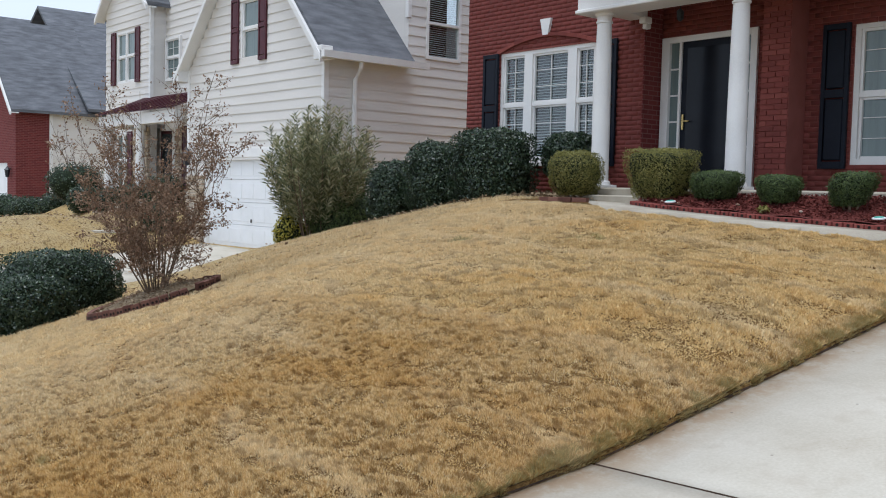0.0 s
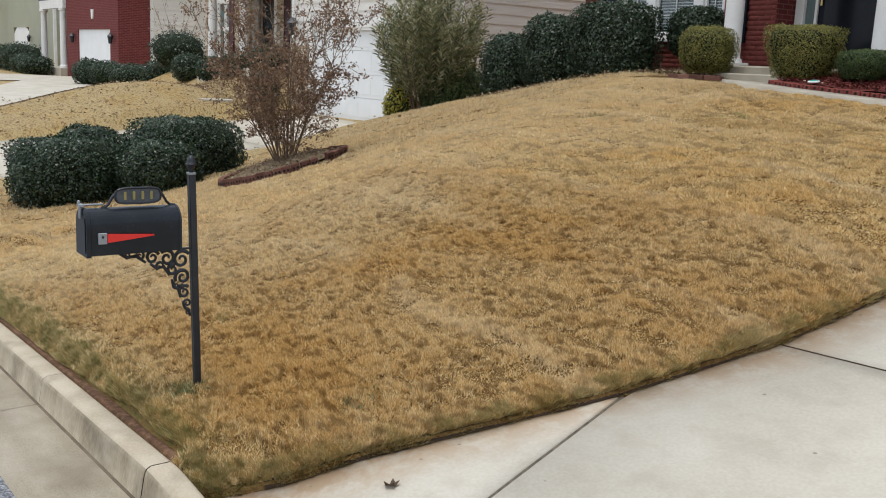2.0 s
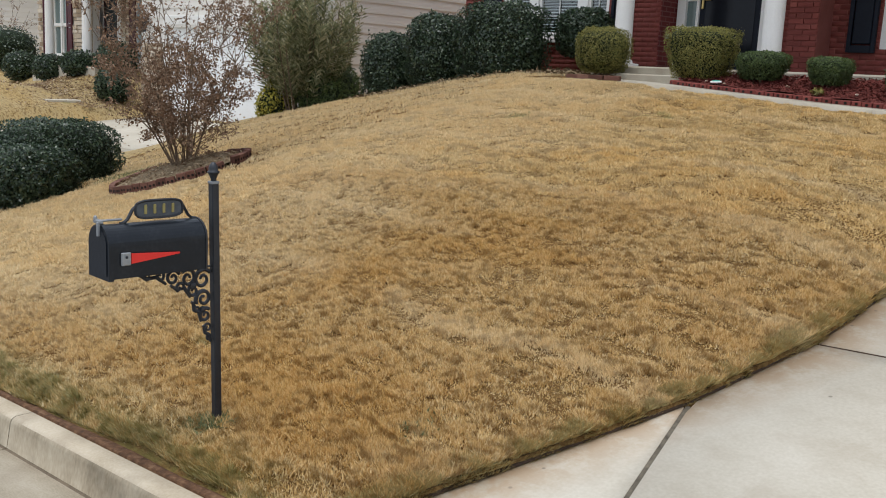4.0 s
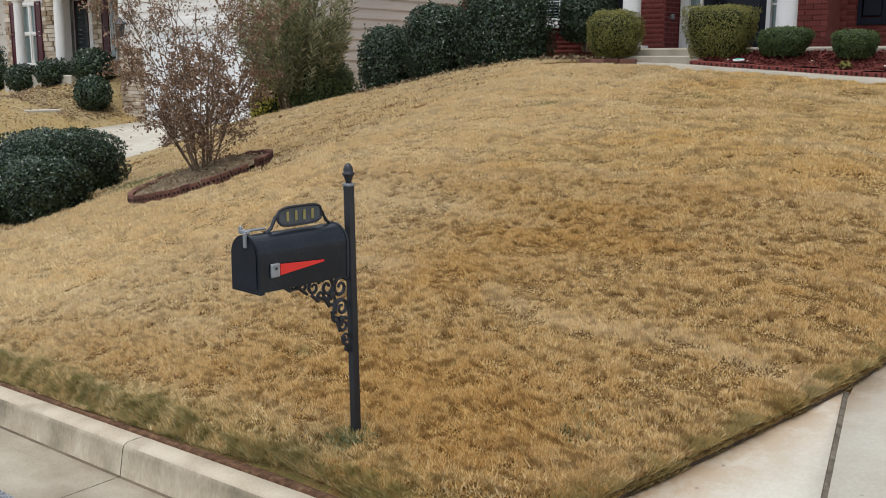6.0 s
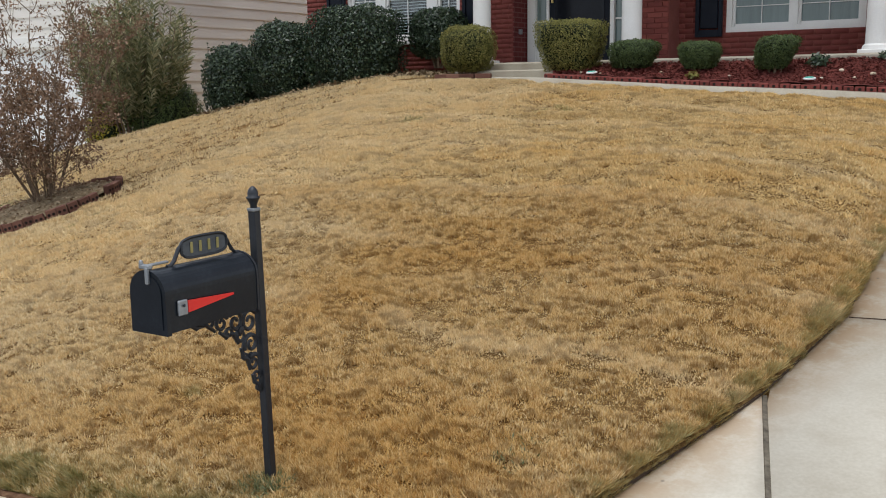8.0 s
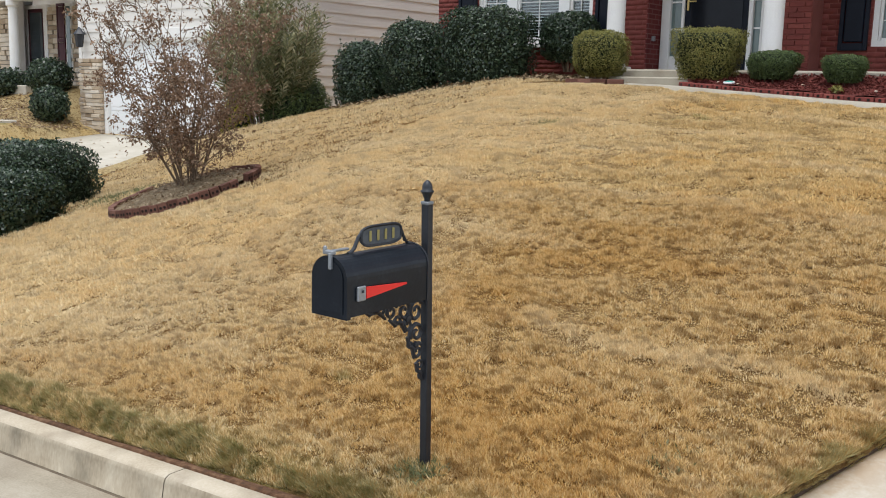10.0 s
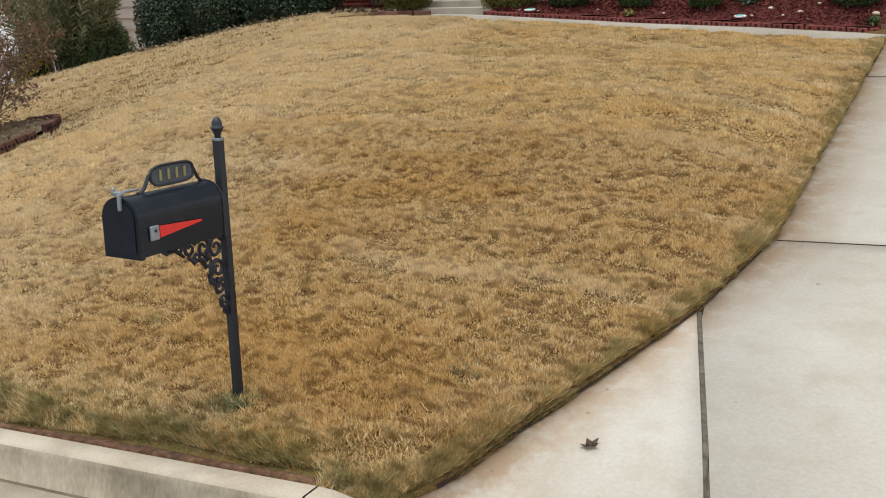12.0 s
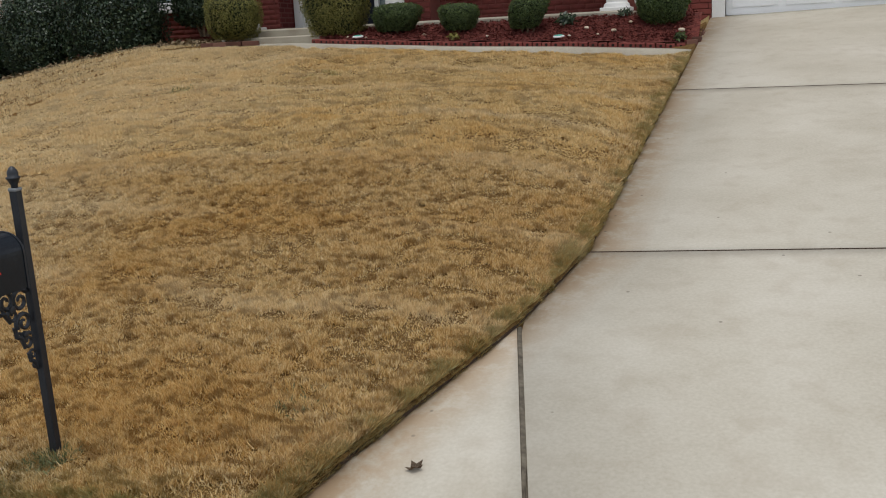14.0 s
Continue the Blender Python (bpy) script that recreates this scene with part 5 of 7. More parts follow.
# ---- brick house beyond ----
RY, RX = 12.3, -41.2
red_house = thing("brick_fronted_house", "red brick-fronted house with pale siding and white garage", "house", pose(0, 0, 0))
part("wall", wall_with_holes(-49.0, RX, -0.3, 4.6, [(-47.1, -42.3, -0.3, 2.3)], RY, RY + 0.2), M["far_brick"], red_house, "red brick front")
part("wall", prism([(-49.0, 4.6), (RX, 4.6), (-45.1, 8.2)], RY, RY + 0.2), M["far_brick"], red_house)
part("wall", box(RX - 0.2, RX, RY + 0.2, 13.7, -0.3, 4.6), M["far_brick"], red_house)
part("wall", box(RX - 0.2, RX, 13.7, 24, -0.3, 4.6), M["siding"], red_house)
plank_run((RX, 13.75), (RX, 19.5), 0.2, 4.5, (1, 0), red_house, None, None, 0.2)
part("corner_board", box(RX - 0.05, RX + 0.05, 13.62, 13.75, 0, 4.6), M["trim"], red_house)
gable_roof(-49.0, -45.1, RX, 4.6, 8.4, RY - 0.3, 16.0, red_house)
part("roof_slope", prism([(-53.0, 6.0), (-47.0, 9.5), (-40.6, 4.5), (-40.6, 4.62), (-47.0, 9.65), (-53.0, 6.15)], 15.0, 25), M["shingle"], red_house)
part("garage_door", box(-47.1, -42.3, RY + 0.06, RY + 0.1, 0.1, 2.3), M["garage"], red_house, "white garage door")
part("keystone", prism([(-44.8, 2.75), (-44.6, 2.75), (-44.55, 3.15), (-44.85, 3.15)], RY - 0.05, RY + 0.05), M["trim"], red_house)
lantern(-41.75, RY, 1.9, red_house)
lantern(-47.5, RY, 1.9, red_house)
sash_window(-45.6, -44.7, 4.6, 6.1, RY - 0.03, red_house, [(-45.53, -44.77)], M["glass_pale"], 5.3, (2, 2))
shutter(-46.0, -45.66, RY - 0.04, 4.55, 6.1, M["navy"], red_house)
shutter(-44.64, -44.3, RY - 0.04, 4.55, 6.1, M["navy"], red_house)
part("wall", wall_with_holes(-53.5, -49.0, -0.2, 6.4, [(-51.6, -50.0, 0.9, 3.2)], 13.6, 13.8), M["far_brick"], red_house)
sash_window(-51.6, -50.0, 0.9, 3.2, 13.62, red_house, [(-51.53, -50.84), (-50.76, -50.07)], M["glass_pale"], 2.0, (2, 2))
sash_window(-51.4, -50.4, 4.6, 6.0, 13.56, red_house, [(-51.33, -50.47)], M["glass_pale"], 5.3, (2, 2))
part("porch_roof", prism([(-53.8, 3.7), (-49.2, 3.7), (-49.6, 4.5), (-53.4, 4.5)], 12.2, 13.6), M["shingle"], red_house)
part("porch_beam", box(-53.6, -49.2, 12.2, 12.4, 3.3, 3.7), M["trim"], red_house)
part("porch_floor", box(-53.6, -49.0, 12.0, 13.6, -0.2, 0.5), M["concrete"], red_house)
for x in (-53.2, -49.6):
    part("column", lathe([(0.2, 0.5), (0.2, 0.6), (0.16, 0.65), (0.14, 3.15), (0.2, 3.2), (0.2, 3.3)], 16, (x, 12.3)), M["trim"], red_house)
part("wall", box(-53.5, RX, 23.8, 24, -0.2, 6), M["siding"], red_house)

# ---- olive house further on ----
olive = thing("olive_sided_house", "olive-sided house with an arched white garage door", "house", pose(0, 0, 0))
OY, OX = 14.5, -60.0
part("wall", wall_with_holes(-75, OX, -0.3, 7.0, [(-70.4, -66.2, 0.1, 2.6)], OY, OY + 0.2), M["olive_siding"], olive)
part("wall", box(OX - 0.2, OX, OY + 0.2, 26, -0.3, 7.0), M["olive_siding"], olive)
part("corner_board", box(OX - 0.1, OX + 0.06, OY - 0.06, OY + 0.1, 0, 7.0), M["trim"], olive)
plank_run((OX, OY), (OX, 22), 0.3, 6.9, (1, 0), olive, None, M["olive_siding"], 0.25)
part("garage_door", prism([(-70.4, 0.1), (-66.2, 0.1), (-66.2, 2.2), (-67.0, 2.6), (-68.3, 2.75), (-69.6, 2.6), (-70.4, 2.2)], OY + 0.03, OY + 0.08), M["garage"], olive, "white arched garage door")
part("roof_slope", prism([(-76, 6.9), (-67.5, 12), (-59.3, 6.9), (-59.3, 7.05), (-67.5, 12.2), (-76, 7.05)], 13.9, 27), M["shingle"], olive)
part("column", lathe([(0.2, 0), (0.2, 4.2)], 12, (-72.6, 13.6)), M["trim"], olive)
part("porch_beam", box(-76, -72, 13.4, 13.7, 4.0, 4.4), M["trim"], olive)
lantern(-65.6, OY, 1.9, olive)
far_house = thing("brick_house", "distant red brick house at the bend of the street", "house", pose(0, 0, 0))
part("wall", box(-112, -95, 17, 30, 0, 7.0), M["far_brick"], far_house)
part("roof", prism([(-113, 6.9), (-103.5, 11.5), (-94, 6.9)], 16.5, 30.5), M["shingle"], far_house)
part("garage_door", box(-101, -96.5, 16.94, 16.99, 0.3, 2.6), M["garage"], far_house)



# ---- shrubs ----
def leaf_cloud(points, normals, length, width, rng, spread=0.9, up=0.0):
    """Folded leaves at points: four corners and two triangles each, facing roughly along the normals."""
    n = len(points)
    nrm = normals + rng.normal(0, spread, (n, 3)) * 0.6
    nrm /= np.linalg.norm(nrm, axis=1)[:, None] + 1e-9
    t = rng.normal(0, 1, (n, 3))
    t[:, 2] += up
    t -= nrm * (t * nrm).sum(1)[:, None]
    t /= np.linalg.norm(t, axis=1)[:, None] + 1e-9
    s = np.cross(nrm, t)
    ln = (length * rng.uniform(0.6, 1.3, n))[:, None]
    wd = (width * rng.uniform(0.6, 1.3, n))[:, None]
    co = np.stack([points, points + t * ln * 0.5 + s * wd * 0.5 + nrm * wd * 0.12, points + t * ln, points + t * ln * 0.5 - s * wd * 0.5 + nrm * wd * 0.12], 1).reshape(-1, 3)
    f = np.arange(n * 4).reshape(n, 4)
    return co, f


def clipped_shrub(name, cx, cy, z0, z1, rx, ry, mat, label, count, seed, square=3.0, leaf=(0.035, 0.02), flat=0.25, group="", lean=0.0, taper=0.0):
    """A clipped shrub: stems, a dark core and a shell of many small leaves over a rounded box with an uneven outline."""
    rng = np.random.default_rng(seed)
    hz = (z1 - z0) / 2
    d = rng.normal(0, 1, (count, 3))
    d /= np.linalg.norm(d, axis=1)[:, None]
    k = (np.abs(d) ** square).sum(1) ** (-1 / square)
    p = d * k[:, None]
    lump = np.array([noise.noise(Vector((q[0] * 2.2 + seed, q[1] * 2.2, q[2] * 2.2))) for q in p])
    fine = np.array([noise.noise(Vector((q[0] * 6 + seed, q[1] * 6, q[2] * 6))) for q in p])
    depth = 1 + 0.10 * lump + 0.06 * fine - 0.16 * rng.random(count) ** 2.5
    stray = rng.random(count) < 0.015
    depth = depth + stray * rng.uniform(0.03, 0.09, count)
    p = p * depth[:, None]
    wide = 1 - taper * (0.5 - 0.5 * p[:, 2])
    pts3 = np.stack([cx + p[:, 0] * rx * wide + lean * p[:, 2] * rx, cy + p[:, 1] * ry * wide, z0 + hz + p[:, 2] * hz], 1)
    keep = pts3[:, 2] > z0 + 0.03
    co, f = leaf_cloud(pts3[keep], d[keep], leaf[0], leaf[1], rng)
    sh = thing(name, label, "shrub", pose(cx, cy, z0), group)
    fol = new("foliage", raw_mesh("foliage", co - np.array([cx, cy, z0]), f, mat))
    fol.parent = sh
    # solid dark core: the shade between the leaves is put into its colour
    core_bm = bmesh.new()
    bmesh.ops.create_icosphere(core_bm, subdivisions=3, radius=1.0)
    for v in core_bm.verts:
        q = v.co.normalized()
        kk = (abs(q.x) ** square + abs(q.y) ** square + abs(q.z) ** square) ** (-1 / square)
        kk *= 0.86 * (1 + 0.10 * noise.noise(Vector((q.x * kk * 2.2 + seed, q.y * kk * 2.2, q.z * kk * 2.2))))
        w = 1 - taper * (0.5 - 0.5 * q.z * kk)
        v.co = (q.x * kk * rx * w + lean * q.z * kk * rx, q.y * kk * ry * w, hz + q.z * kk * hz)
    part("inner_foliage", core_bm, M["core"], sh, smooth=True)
    for j in range(5):
        a = 2 * math.pi * j / 5
        part("stem", tube([(0.12 * rx * math.cos(a), 0.12 * ry * math.sin(a), -0.12), (0.4 * rx * math.cos(a), 0.4 * ry * math.sin(a), hz * 0.6)], [0.02, 0.012], 5), M["bark"], sh)
    return sh


G1 = "shrubs before the brick house"
HL = (0.045, 0.03)
clipped_shrub("holly_hedge", -13.45, 10.2, 0.85, 2.03, 0.42, 0.4, M["holly"], "dark green clipped holly on a slope by the wall", 9000, 11, 3.6, HL, group=G1)
clipped_shrub("holly_hedge", -12.42, 10.25, 1.1, 2.34, 0.5, 0.42, M["holly"], "dark green clipped holly shrub with rounded top", 10000, 12, 3.6, HL, group=G1)
clipped_shrub("holly_hedge", -11.05, 10.2, 1.3, 2.5, 0.68, 0.42, M["holly"], "broad dark green clipped holly under the window", 13000, 13, 5.0, HL, group=G1)
clipped_shrub("holly_hedge", -10.0, 10.78, 1.75, 2.46, 0.42, 0.28, M["holly"], "dark green holly shrub against the brick wall", 6000, 14, 3.0, HL, group=G1)
clipped_shrub("boxwood", -8.8, 9.6, 1.52, 2.12, 0.35, 0.33, M["gold_leaf"], "rounded bronzed boxwood beside the porch column", 17000, 15, 3.0, (0.02, 0.012), group=G1, taper=0.15)
clipped_shrub("boxwood", -7.28, 9.38, 1.5, 2.1, 0.39, 0.36, M["gold_leaf"], "bronzed yellow-green boxwood clipped square", 21000, 16, 6.0, (0.02, 0.012), group=G1, taper=0.3)
clipped_shrub("boxwood", -6.5, 9.34, 1.52, 1.85, 0.3, 0.27, M["box_leaf"], "low green clipped boxwood in red mulch", 13000, 17, 3.4, (0.02, 0.011), group=G1, lean=0.1, taper=0.35)
clipped_shrub("boxwood", -5.75, 9.35, 1.5, 1.81, 0.24, 0.24, M["box_leaf"], "low green clipped boxwood in red mulch", 11000, 18, 3.6, (0.02, 0.011), group=G1, taper=0.35)
clipped_shrub("boxwood", -4.95, 9.32, 1.48, 1.84, 0.23, 0.23, M["box_leaf"], "green boxwood clipped on a slant in mulch", 11000, 19, 3.4, (0.02, 0.011), group=G1, lean=0.22, taper=0.4)
clipped_shrub("boxwood", -3.52, 9.6, 1.46, 1.82, 0.31, 0.3, M["box_leaf"], "green clipped boxwood at the corner by the garage", 13000, 20, 3.2, (0.022, 0.013), group=G1, taper=0.4)

G2 = "hedge by the neighbour's driveway"
HEDGE = [(-13.85, 3.13, 0.6, 0.7, 0.33, 4.0), (-13.1, 4.1, 0.44, 0.5, 0.35, 3.2), (-14.0, 4.8, 0.6, 0.76, 0.58, 4.6), (-15.3, 3.85, 0.55, 0.5, 0.36, 3.0)]
for k, (hx, hy, ax, ay, top, boxy) in enumerate(HEDGE):
    g = float(lawn_z(np.array(hx), np.array(hy)))
    clipped_shrub("holly_hedge", hx, hy, g - 0.12, top, ax, ay, M["holly"], "dark glossy clipped holly on the sloping lawn", 15000, 31 + k, boxy, (0.042, 0.027), group=G2)


def oleander_bush(cx, cy, z0, height, radius, seed):
    """Many upright canes with long narrow leaves in whorls."""
    rng = np.random.default_rng(seed)
    sh = thing("oleander", "tall olive-green oleander with narrow upright leaves", "shrub", pose(cx, cy, z0))
    P, T = [], []
    for j in range(170):
        a, r = rng.uniform(0, 2 * math.pi), radius * math.sqrt(rng.random())
        h = height * (1.0 - 0.22 * (r / radius) ** 2) * rng.uniform(0.62, 1.1)
        tip = np.array([r * math.cos(a), r * math.sin(a), h])
        foot = np.array([0.45 * tip[0], 0.45 * tip[1], 0])
        mid = (foot + tip) / 2 + np.array([0.1 * math.cos(a), 0.1 * math.sin(a), 0.12 * h])
        if j < 26:
            part("cane", tube([foot, mid, tip], [0.018, 0.012, 0.005], 5), M["bark"], sh)
        for s in np.linspace(0.22, 1.0, 24):
            q = (1 - s) ** 2 * foot + 2 * s * (1 - s) * mid + s * s * tip
            dd = 2 * (1 - s) * (mid - foot) + 2 * s * (tip - mid)
            dd /= np.linalg.norm(dd)
            for w in range(4):
                out = rng.normal(0, 1, 3)
                out -= dd * (out @ dd)
                out /= np.linalg.norm(out)
                P.append(q)
                T.append(dd * 0.8 + out * 0.75 + np.array([0, 0, rng.uniform(-0.2, 0.15)]))
    P, T = np.array(P), np.array(T)
    T /= np.linalg.norm(T, axis=1)[:, None]
    n = len(P)
    S = np.cross(T, rng.normal(0, 1, (n, 3)))
    S /= np.linalg.norm(S, axis=1)[:, None]
    ln, wd = rng.uniform(0.10, 0.2, n)[:, None], rng.uniform(0.016, 0.03, n)[:, None]
    droop = np.array([0, 0, -0.02])
    co = np.stack([P, P + T * ln * 0.45 + S * wd * 0.5, P + T * ln + droop, P + T * ln * 0.45 - S * wd * 0.5], 1).reshape(-1, 3)
    fol = new("foliage", raw_mesh("foliage", co, np.arange(4 * n).reshape(n, 4), M["oleander"]))
    fol.parent = sh
    return sh


oleander_bush(-15.8, 10.25, 0.5, 2.42, 1.06, 5)
clipped_shrub("evergreen_shrub", -15.5, 10.55, 0.45, 1.55, 0.62, 0.62, M["box_leaf"], "dark green shrub filling the oleander's foot", 9000, 41, 2.2, (0.07, 0.02))
clipped_shrub("yellow_shrub", -16.2, 9.85, 0.2, 1.2, 0.3, 0.34, M["yellow_leaf"], "small yellow-green shrub beside the oleander", 1700, 42, 1.4, (0.065, 0.03), taper=-0.3)


def twig_tree(name, cx, cy, z0, label, seed, stems, height, spread, leaves, leaf_mat, leaf_size, trunk_r, sub=9, sides=5, bole=0.0, fan=1.35):
    """A many-stemmed small tree: tapering limbs, branches and twigs, with leaves in uneven clumps."""
    rng = np.random.default_rng(seed)
    tree = thing(name, label, "tree", pose(cx, cy, z0))
    twigs = bmesh.new()
    tips = []
    if bole:
        part("trunk", tube([(0, 0, -0.1), (0.02, 0.01, bole * 0.5), (0, 0, bole + 0.1)], [trunk_r * 1.7, trunk_r * 1.4, trunk_r * 1.2], 8), M["bark"], tree)
    for j in range(stems):
        a = 2 * math.pi * (j + rng.uniform(-0.3, 0.3)) / stems
        out = spread * rng.uniform(0.35, 1.0)
        h = height * rng.uniform(0.75, 1.05) * (1.0 - 0.25 * (out / spread) ** 2)
        p = [np.array([0.08 * math.cos(a), 0.08 * math.sin(a), bole - 0.1]) * (1 if not bole else np.array([0.2, 0.2, 1.0]))]
        for s in (0.25, 0.5, 0.75, 1.0):
            p.append(np.array([out * s ** fan * math.cos(a), out * s ** fan * math.sin(a), bole + h * s]) + rng.normal(0, 0.05, 3) * (s < 1))
        part("limb", tube(p, [trunk_r, trunk_r * 0.75, trunk_r * 0.5, trunk_r * 0.32, trunk_r * 0.12], sides), M["bark"], tree)
        for b in range(sub):
            s = 0.08 + 0.9 * rng.random() ** 1.25
            k = min(int(s * 4), 3)
            o = p[k] + (p[k + 1] - p[k]) * (s * 4 - k)
            d = rng.normal(0, 1, 3)
            d[2] = abs(d[2]) * 0.8 + 0.75
            d[:2] += 0.7 * np.array([math.cos(a), math.sin(a)])
            d /= np.linalg.norm(d)
            ln = rng.uniform(0.25, 0.55) * height / 2.6 * (1.15 - 0.5 * s)
            q = [o, o + d * ln * 0.5 + rng.normal(0, 0.03, 3), o + d * ln + rng.normal(0, 0.05, 3)]
            tube(q, [0.006, 0.004, 0.002], 4, twigs)
            for c in range(3):
                u = rng.uniform(0.3, 1.0)
                oo = q[0] + (q[2] - q[0]) * u
                dd = d + rng.normal(0, 0.6, 3)
                dd /= np.linalg.norm(dd)
                e = oo + dd * rng.uniform(0.12, 0.28) * height / 2.6
                tube([oo, (oo + e) / 2 + rng.normal(0, 0.015, 3), e], [0.0032, 0.0024, 0.0014], 3, twigs)
                tips += [oo + (e - oo) * w for w in (0.35, 0.55, 0.75, 0.9, 1.0)]
    tagged(part("twig", twigs, M["bark"], tree), kind="stuff")
    if leaves:
        tips = np.array(tips)
        wgt = np.array([0.5 + 0.9 * noise.noise(Vector(t * 2.5)) for t in tips]) + 0.6 * (tips[:, 2] < height * 0.5)
        wgt = np.clip(wgt, 0.03, None)
        pick = rng.choice(len(tips), leaves, p=wgt / wgt.sum())
        pos = tips[pick] + rng.normal(0, 0.025, (leaves, 3))
        co, f = leaf_cloud(pos, rng.normal(0, 1, (leaves, 3)), leaf_size, leaf_size * 0.55, rng, up=-0.6)
        fol = new("foliage", raw_mesh("foliage", co, f, leaf_mat))
        fol.parent = tree
    return tree


CR = (-10.68, 4.72)
twig_tree("crape_myrtle", CR[0], CR[1], float(lawn_z(np.array(CR[0]), np.array(CR[1]))) + 0.15, "multi-stemmed crape myrtle with dry brown leaves", 3, 17, 2.4, 1.15, 14000, M["dry_leaf"], 0.036, 0.011, 15, fan=0.8)
twig_tree("young_tree", -27.4, 4.1, float(far_yard_z(np.array(-27.4), np.array(4.1))), "bare young street tree in a mulch ring", 8, 5, 3.6, 1.5, 0, None, 0.05, 0.045, 12, 5, 1.7)
ring = lathe([(0.9, 0), (0.75, 0.12), (0.3, 0.2)], 20)
ring_ob = solid("mulch_ring", ring, M["mulch"], "ring of mulch round the young tree", "mulch")
ring_ob.location = (-27.4, 4.1, float(far_yard_z(np.array(-27.4), np.array(4.1))) - 0.05)

# ---- crape myrtle bed with upright cored bricks ----
BC, BA, BB, BT = (-10.76, 4.73), 0.8, 0.66, radians(6)


def bed_point(a, k=1.0):
    u, v = BA * k * math.cos(a), BB * k * math.sin(a)
    return BC[0] + u * math.cos(BT) - v * math.sin(BT), BC[1] + u * math.sin(BT) + v * math.cos(BT)


disc = bmesh.new()
mid = disc.verts.new((*BC, float(lawn_z(np.array(BC[0]), np.array(BC[1]))) + 0.15))
rings = []
for k, lift in ((0.5, 0.125), (0.97, 0.05)):
    rings.append([disc.verts.new((*q, float(lawn_z(np.array(q[0]), np.array(q[1]))) + lift)) for q in [bed_point(2 * math.pi * j / 40, k) for j in range(40)]])
for j in range(40):
    disc.faces.new((mid, rings[0][j], rings[0][(j + 1) % 40]))
    disc.faces.new((rings[0][j], rings[1][j], rings[1][(j + 1) % 40], rings[0][(j + 1) % 40]))
solid("planting_bed", disc, M["litter"], "oval bed of dry soil and leaf litter under a crape myrtle", "planting bed", kind="structure", smooth=True)


rng_bed = np.random.default_rng(19)
ba, bk = rng_bed.uniform(0, 2 * math.pi, 900), 0.93 * np.sqrt(rng_bed.random(900))
bq = np.array([bed_point(a, k) for a, k in zip(ba, bk)])
bz = lawn_z(bq[:, 0], bq[:, 1]) + np.interp(bk, [0, 0.5, 0.97], [0.15, 0.125, 0.05]) + 0.012
co, f = leaf_cloud(np.column_stack([bq, bz]), np.tile([0, 0, 1.0], (900, 1)), 0.04, 0.022, rng_bed, 0.7)
tagged(new("leaf_litter", raw_mesh("leaf_litter", co, f, M["pale_leaf"])), "dry leaves and weeds under the crape myrtle", "leaf litter", kind="stuff")


def cored_brick():
    return box(-0.0465, 0.0465, -0.028, 0.028, -0.09, 0.1, 0.004)


edging = thing("brick_edging", "edging of upright cored bricks round the crape myrtle", "garden edging", pose(0, 0, 0))
brick_me = finish(cored_brick(), "brick", M["old_brick"])
# near-black discs on solid bricks: the holes' shade is put into the colour
hole_bm = bmesh.new()
r = bmesh.ops.create_cone(hole_bm, cap_ends=True, segments=8, radius1=0.014, radius2=0.014, depth=0.004)
bmesh.ops.rotate(hole_bm, cent=(0, 0, 0), matrix=Matrix.Rotation(radians(90), 3, "X"), verts=r["verts"])
hole_me = finish(hole_bm, "core_hole", M["hole"])
per = [bed_point(2 * math.pi * j / 400) for j in range(400)]
acc, last = 0.0, per[0]
for j, q in enumerate(per):
    step = math.dist(q, last)
    acc += step
    last = q
    if acc < 0.098:
        continue
    acc -= 0.098
    a = 2 * math.pi * j / 400
    if 2.3 < a < 2.75:
        continue
    nxt, prv = bed_point(a + 0.02), bed_point(a - 0.02)
    yaw = math.degrees(math.atan2(nxt[1] - prv[1], nxt[0] - prv[0]))
    ob = new("brick", brick_me)
    wob = math.sin(j * 12.9898) * 43758.5453 % 1.0
    rise = float(lawn_z(np.array(nxt[0]), np.array(nxt[1])) - lawn_z(np.array(prv[0]), np.array(prv[1]))) / math.dist(nxt, prv)
    ob.matrix_world = pose(q[0], q[1], float(lawn_z(np.array(q[0]), np.array(q[1]))) - 0.015 + 0.016 * wob, 8 * (wob - 0.5), 6 * (wob - 0.5) - math.degrees(math.atan(rise)), yaw)
    ob.parent = edging
    for hx, hz in ((-0.021, 0.0), (0.021, 0.0), (-0.021, 0.055), (0.021, 0.055)):
        ho = new("core_hole", hole_me)
        ho.parent = ob
        ho.location = (hx, -0.0285, hz)

# ---- mailbox ----
PX, PY = -4.714, 1.325
mb = thing("mailbox", "black metal mailbox on a cast-iron post in the lawn", "mailbox", pose(PX, PY, 0.0))
post = box(-0.0155, 0.0155, -0.0155, 0.0155, -0.25, 0.985, 0.003)
LEAN = pose(0.0, 0.012, 0.0, 1.6, 0.3, 0.0)
part("post", post, M["iron"], mb).matrix_basis = LEAN
part("collar", box(-0.0175, 0.0175, -0.0175, 0.0175, 0.978, 0.99, 0.003), M["steel"], mb).matrix_basis = LEAN
part("finial", lathe([(0.012, 0.985), (0.011, 0.998), (0.017, 1.012), (0.021, 1.02), (0.024, 1.023), (0.024, 1.027), (0.018, 1.03), (0.0185, 1.04), (0.016, 1.05), (0.009, 1.06), (0.003, 1.064)], 16), M["iron"], mb, smooth=True).matrix_basis = LEAN
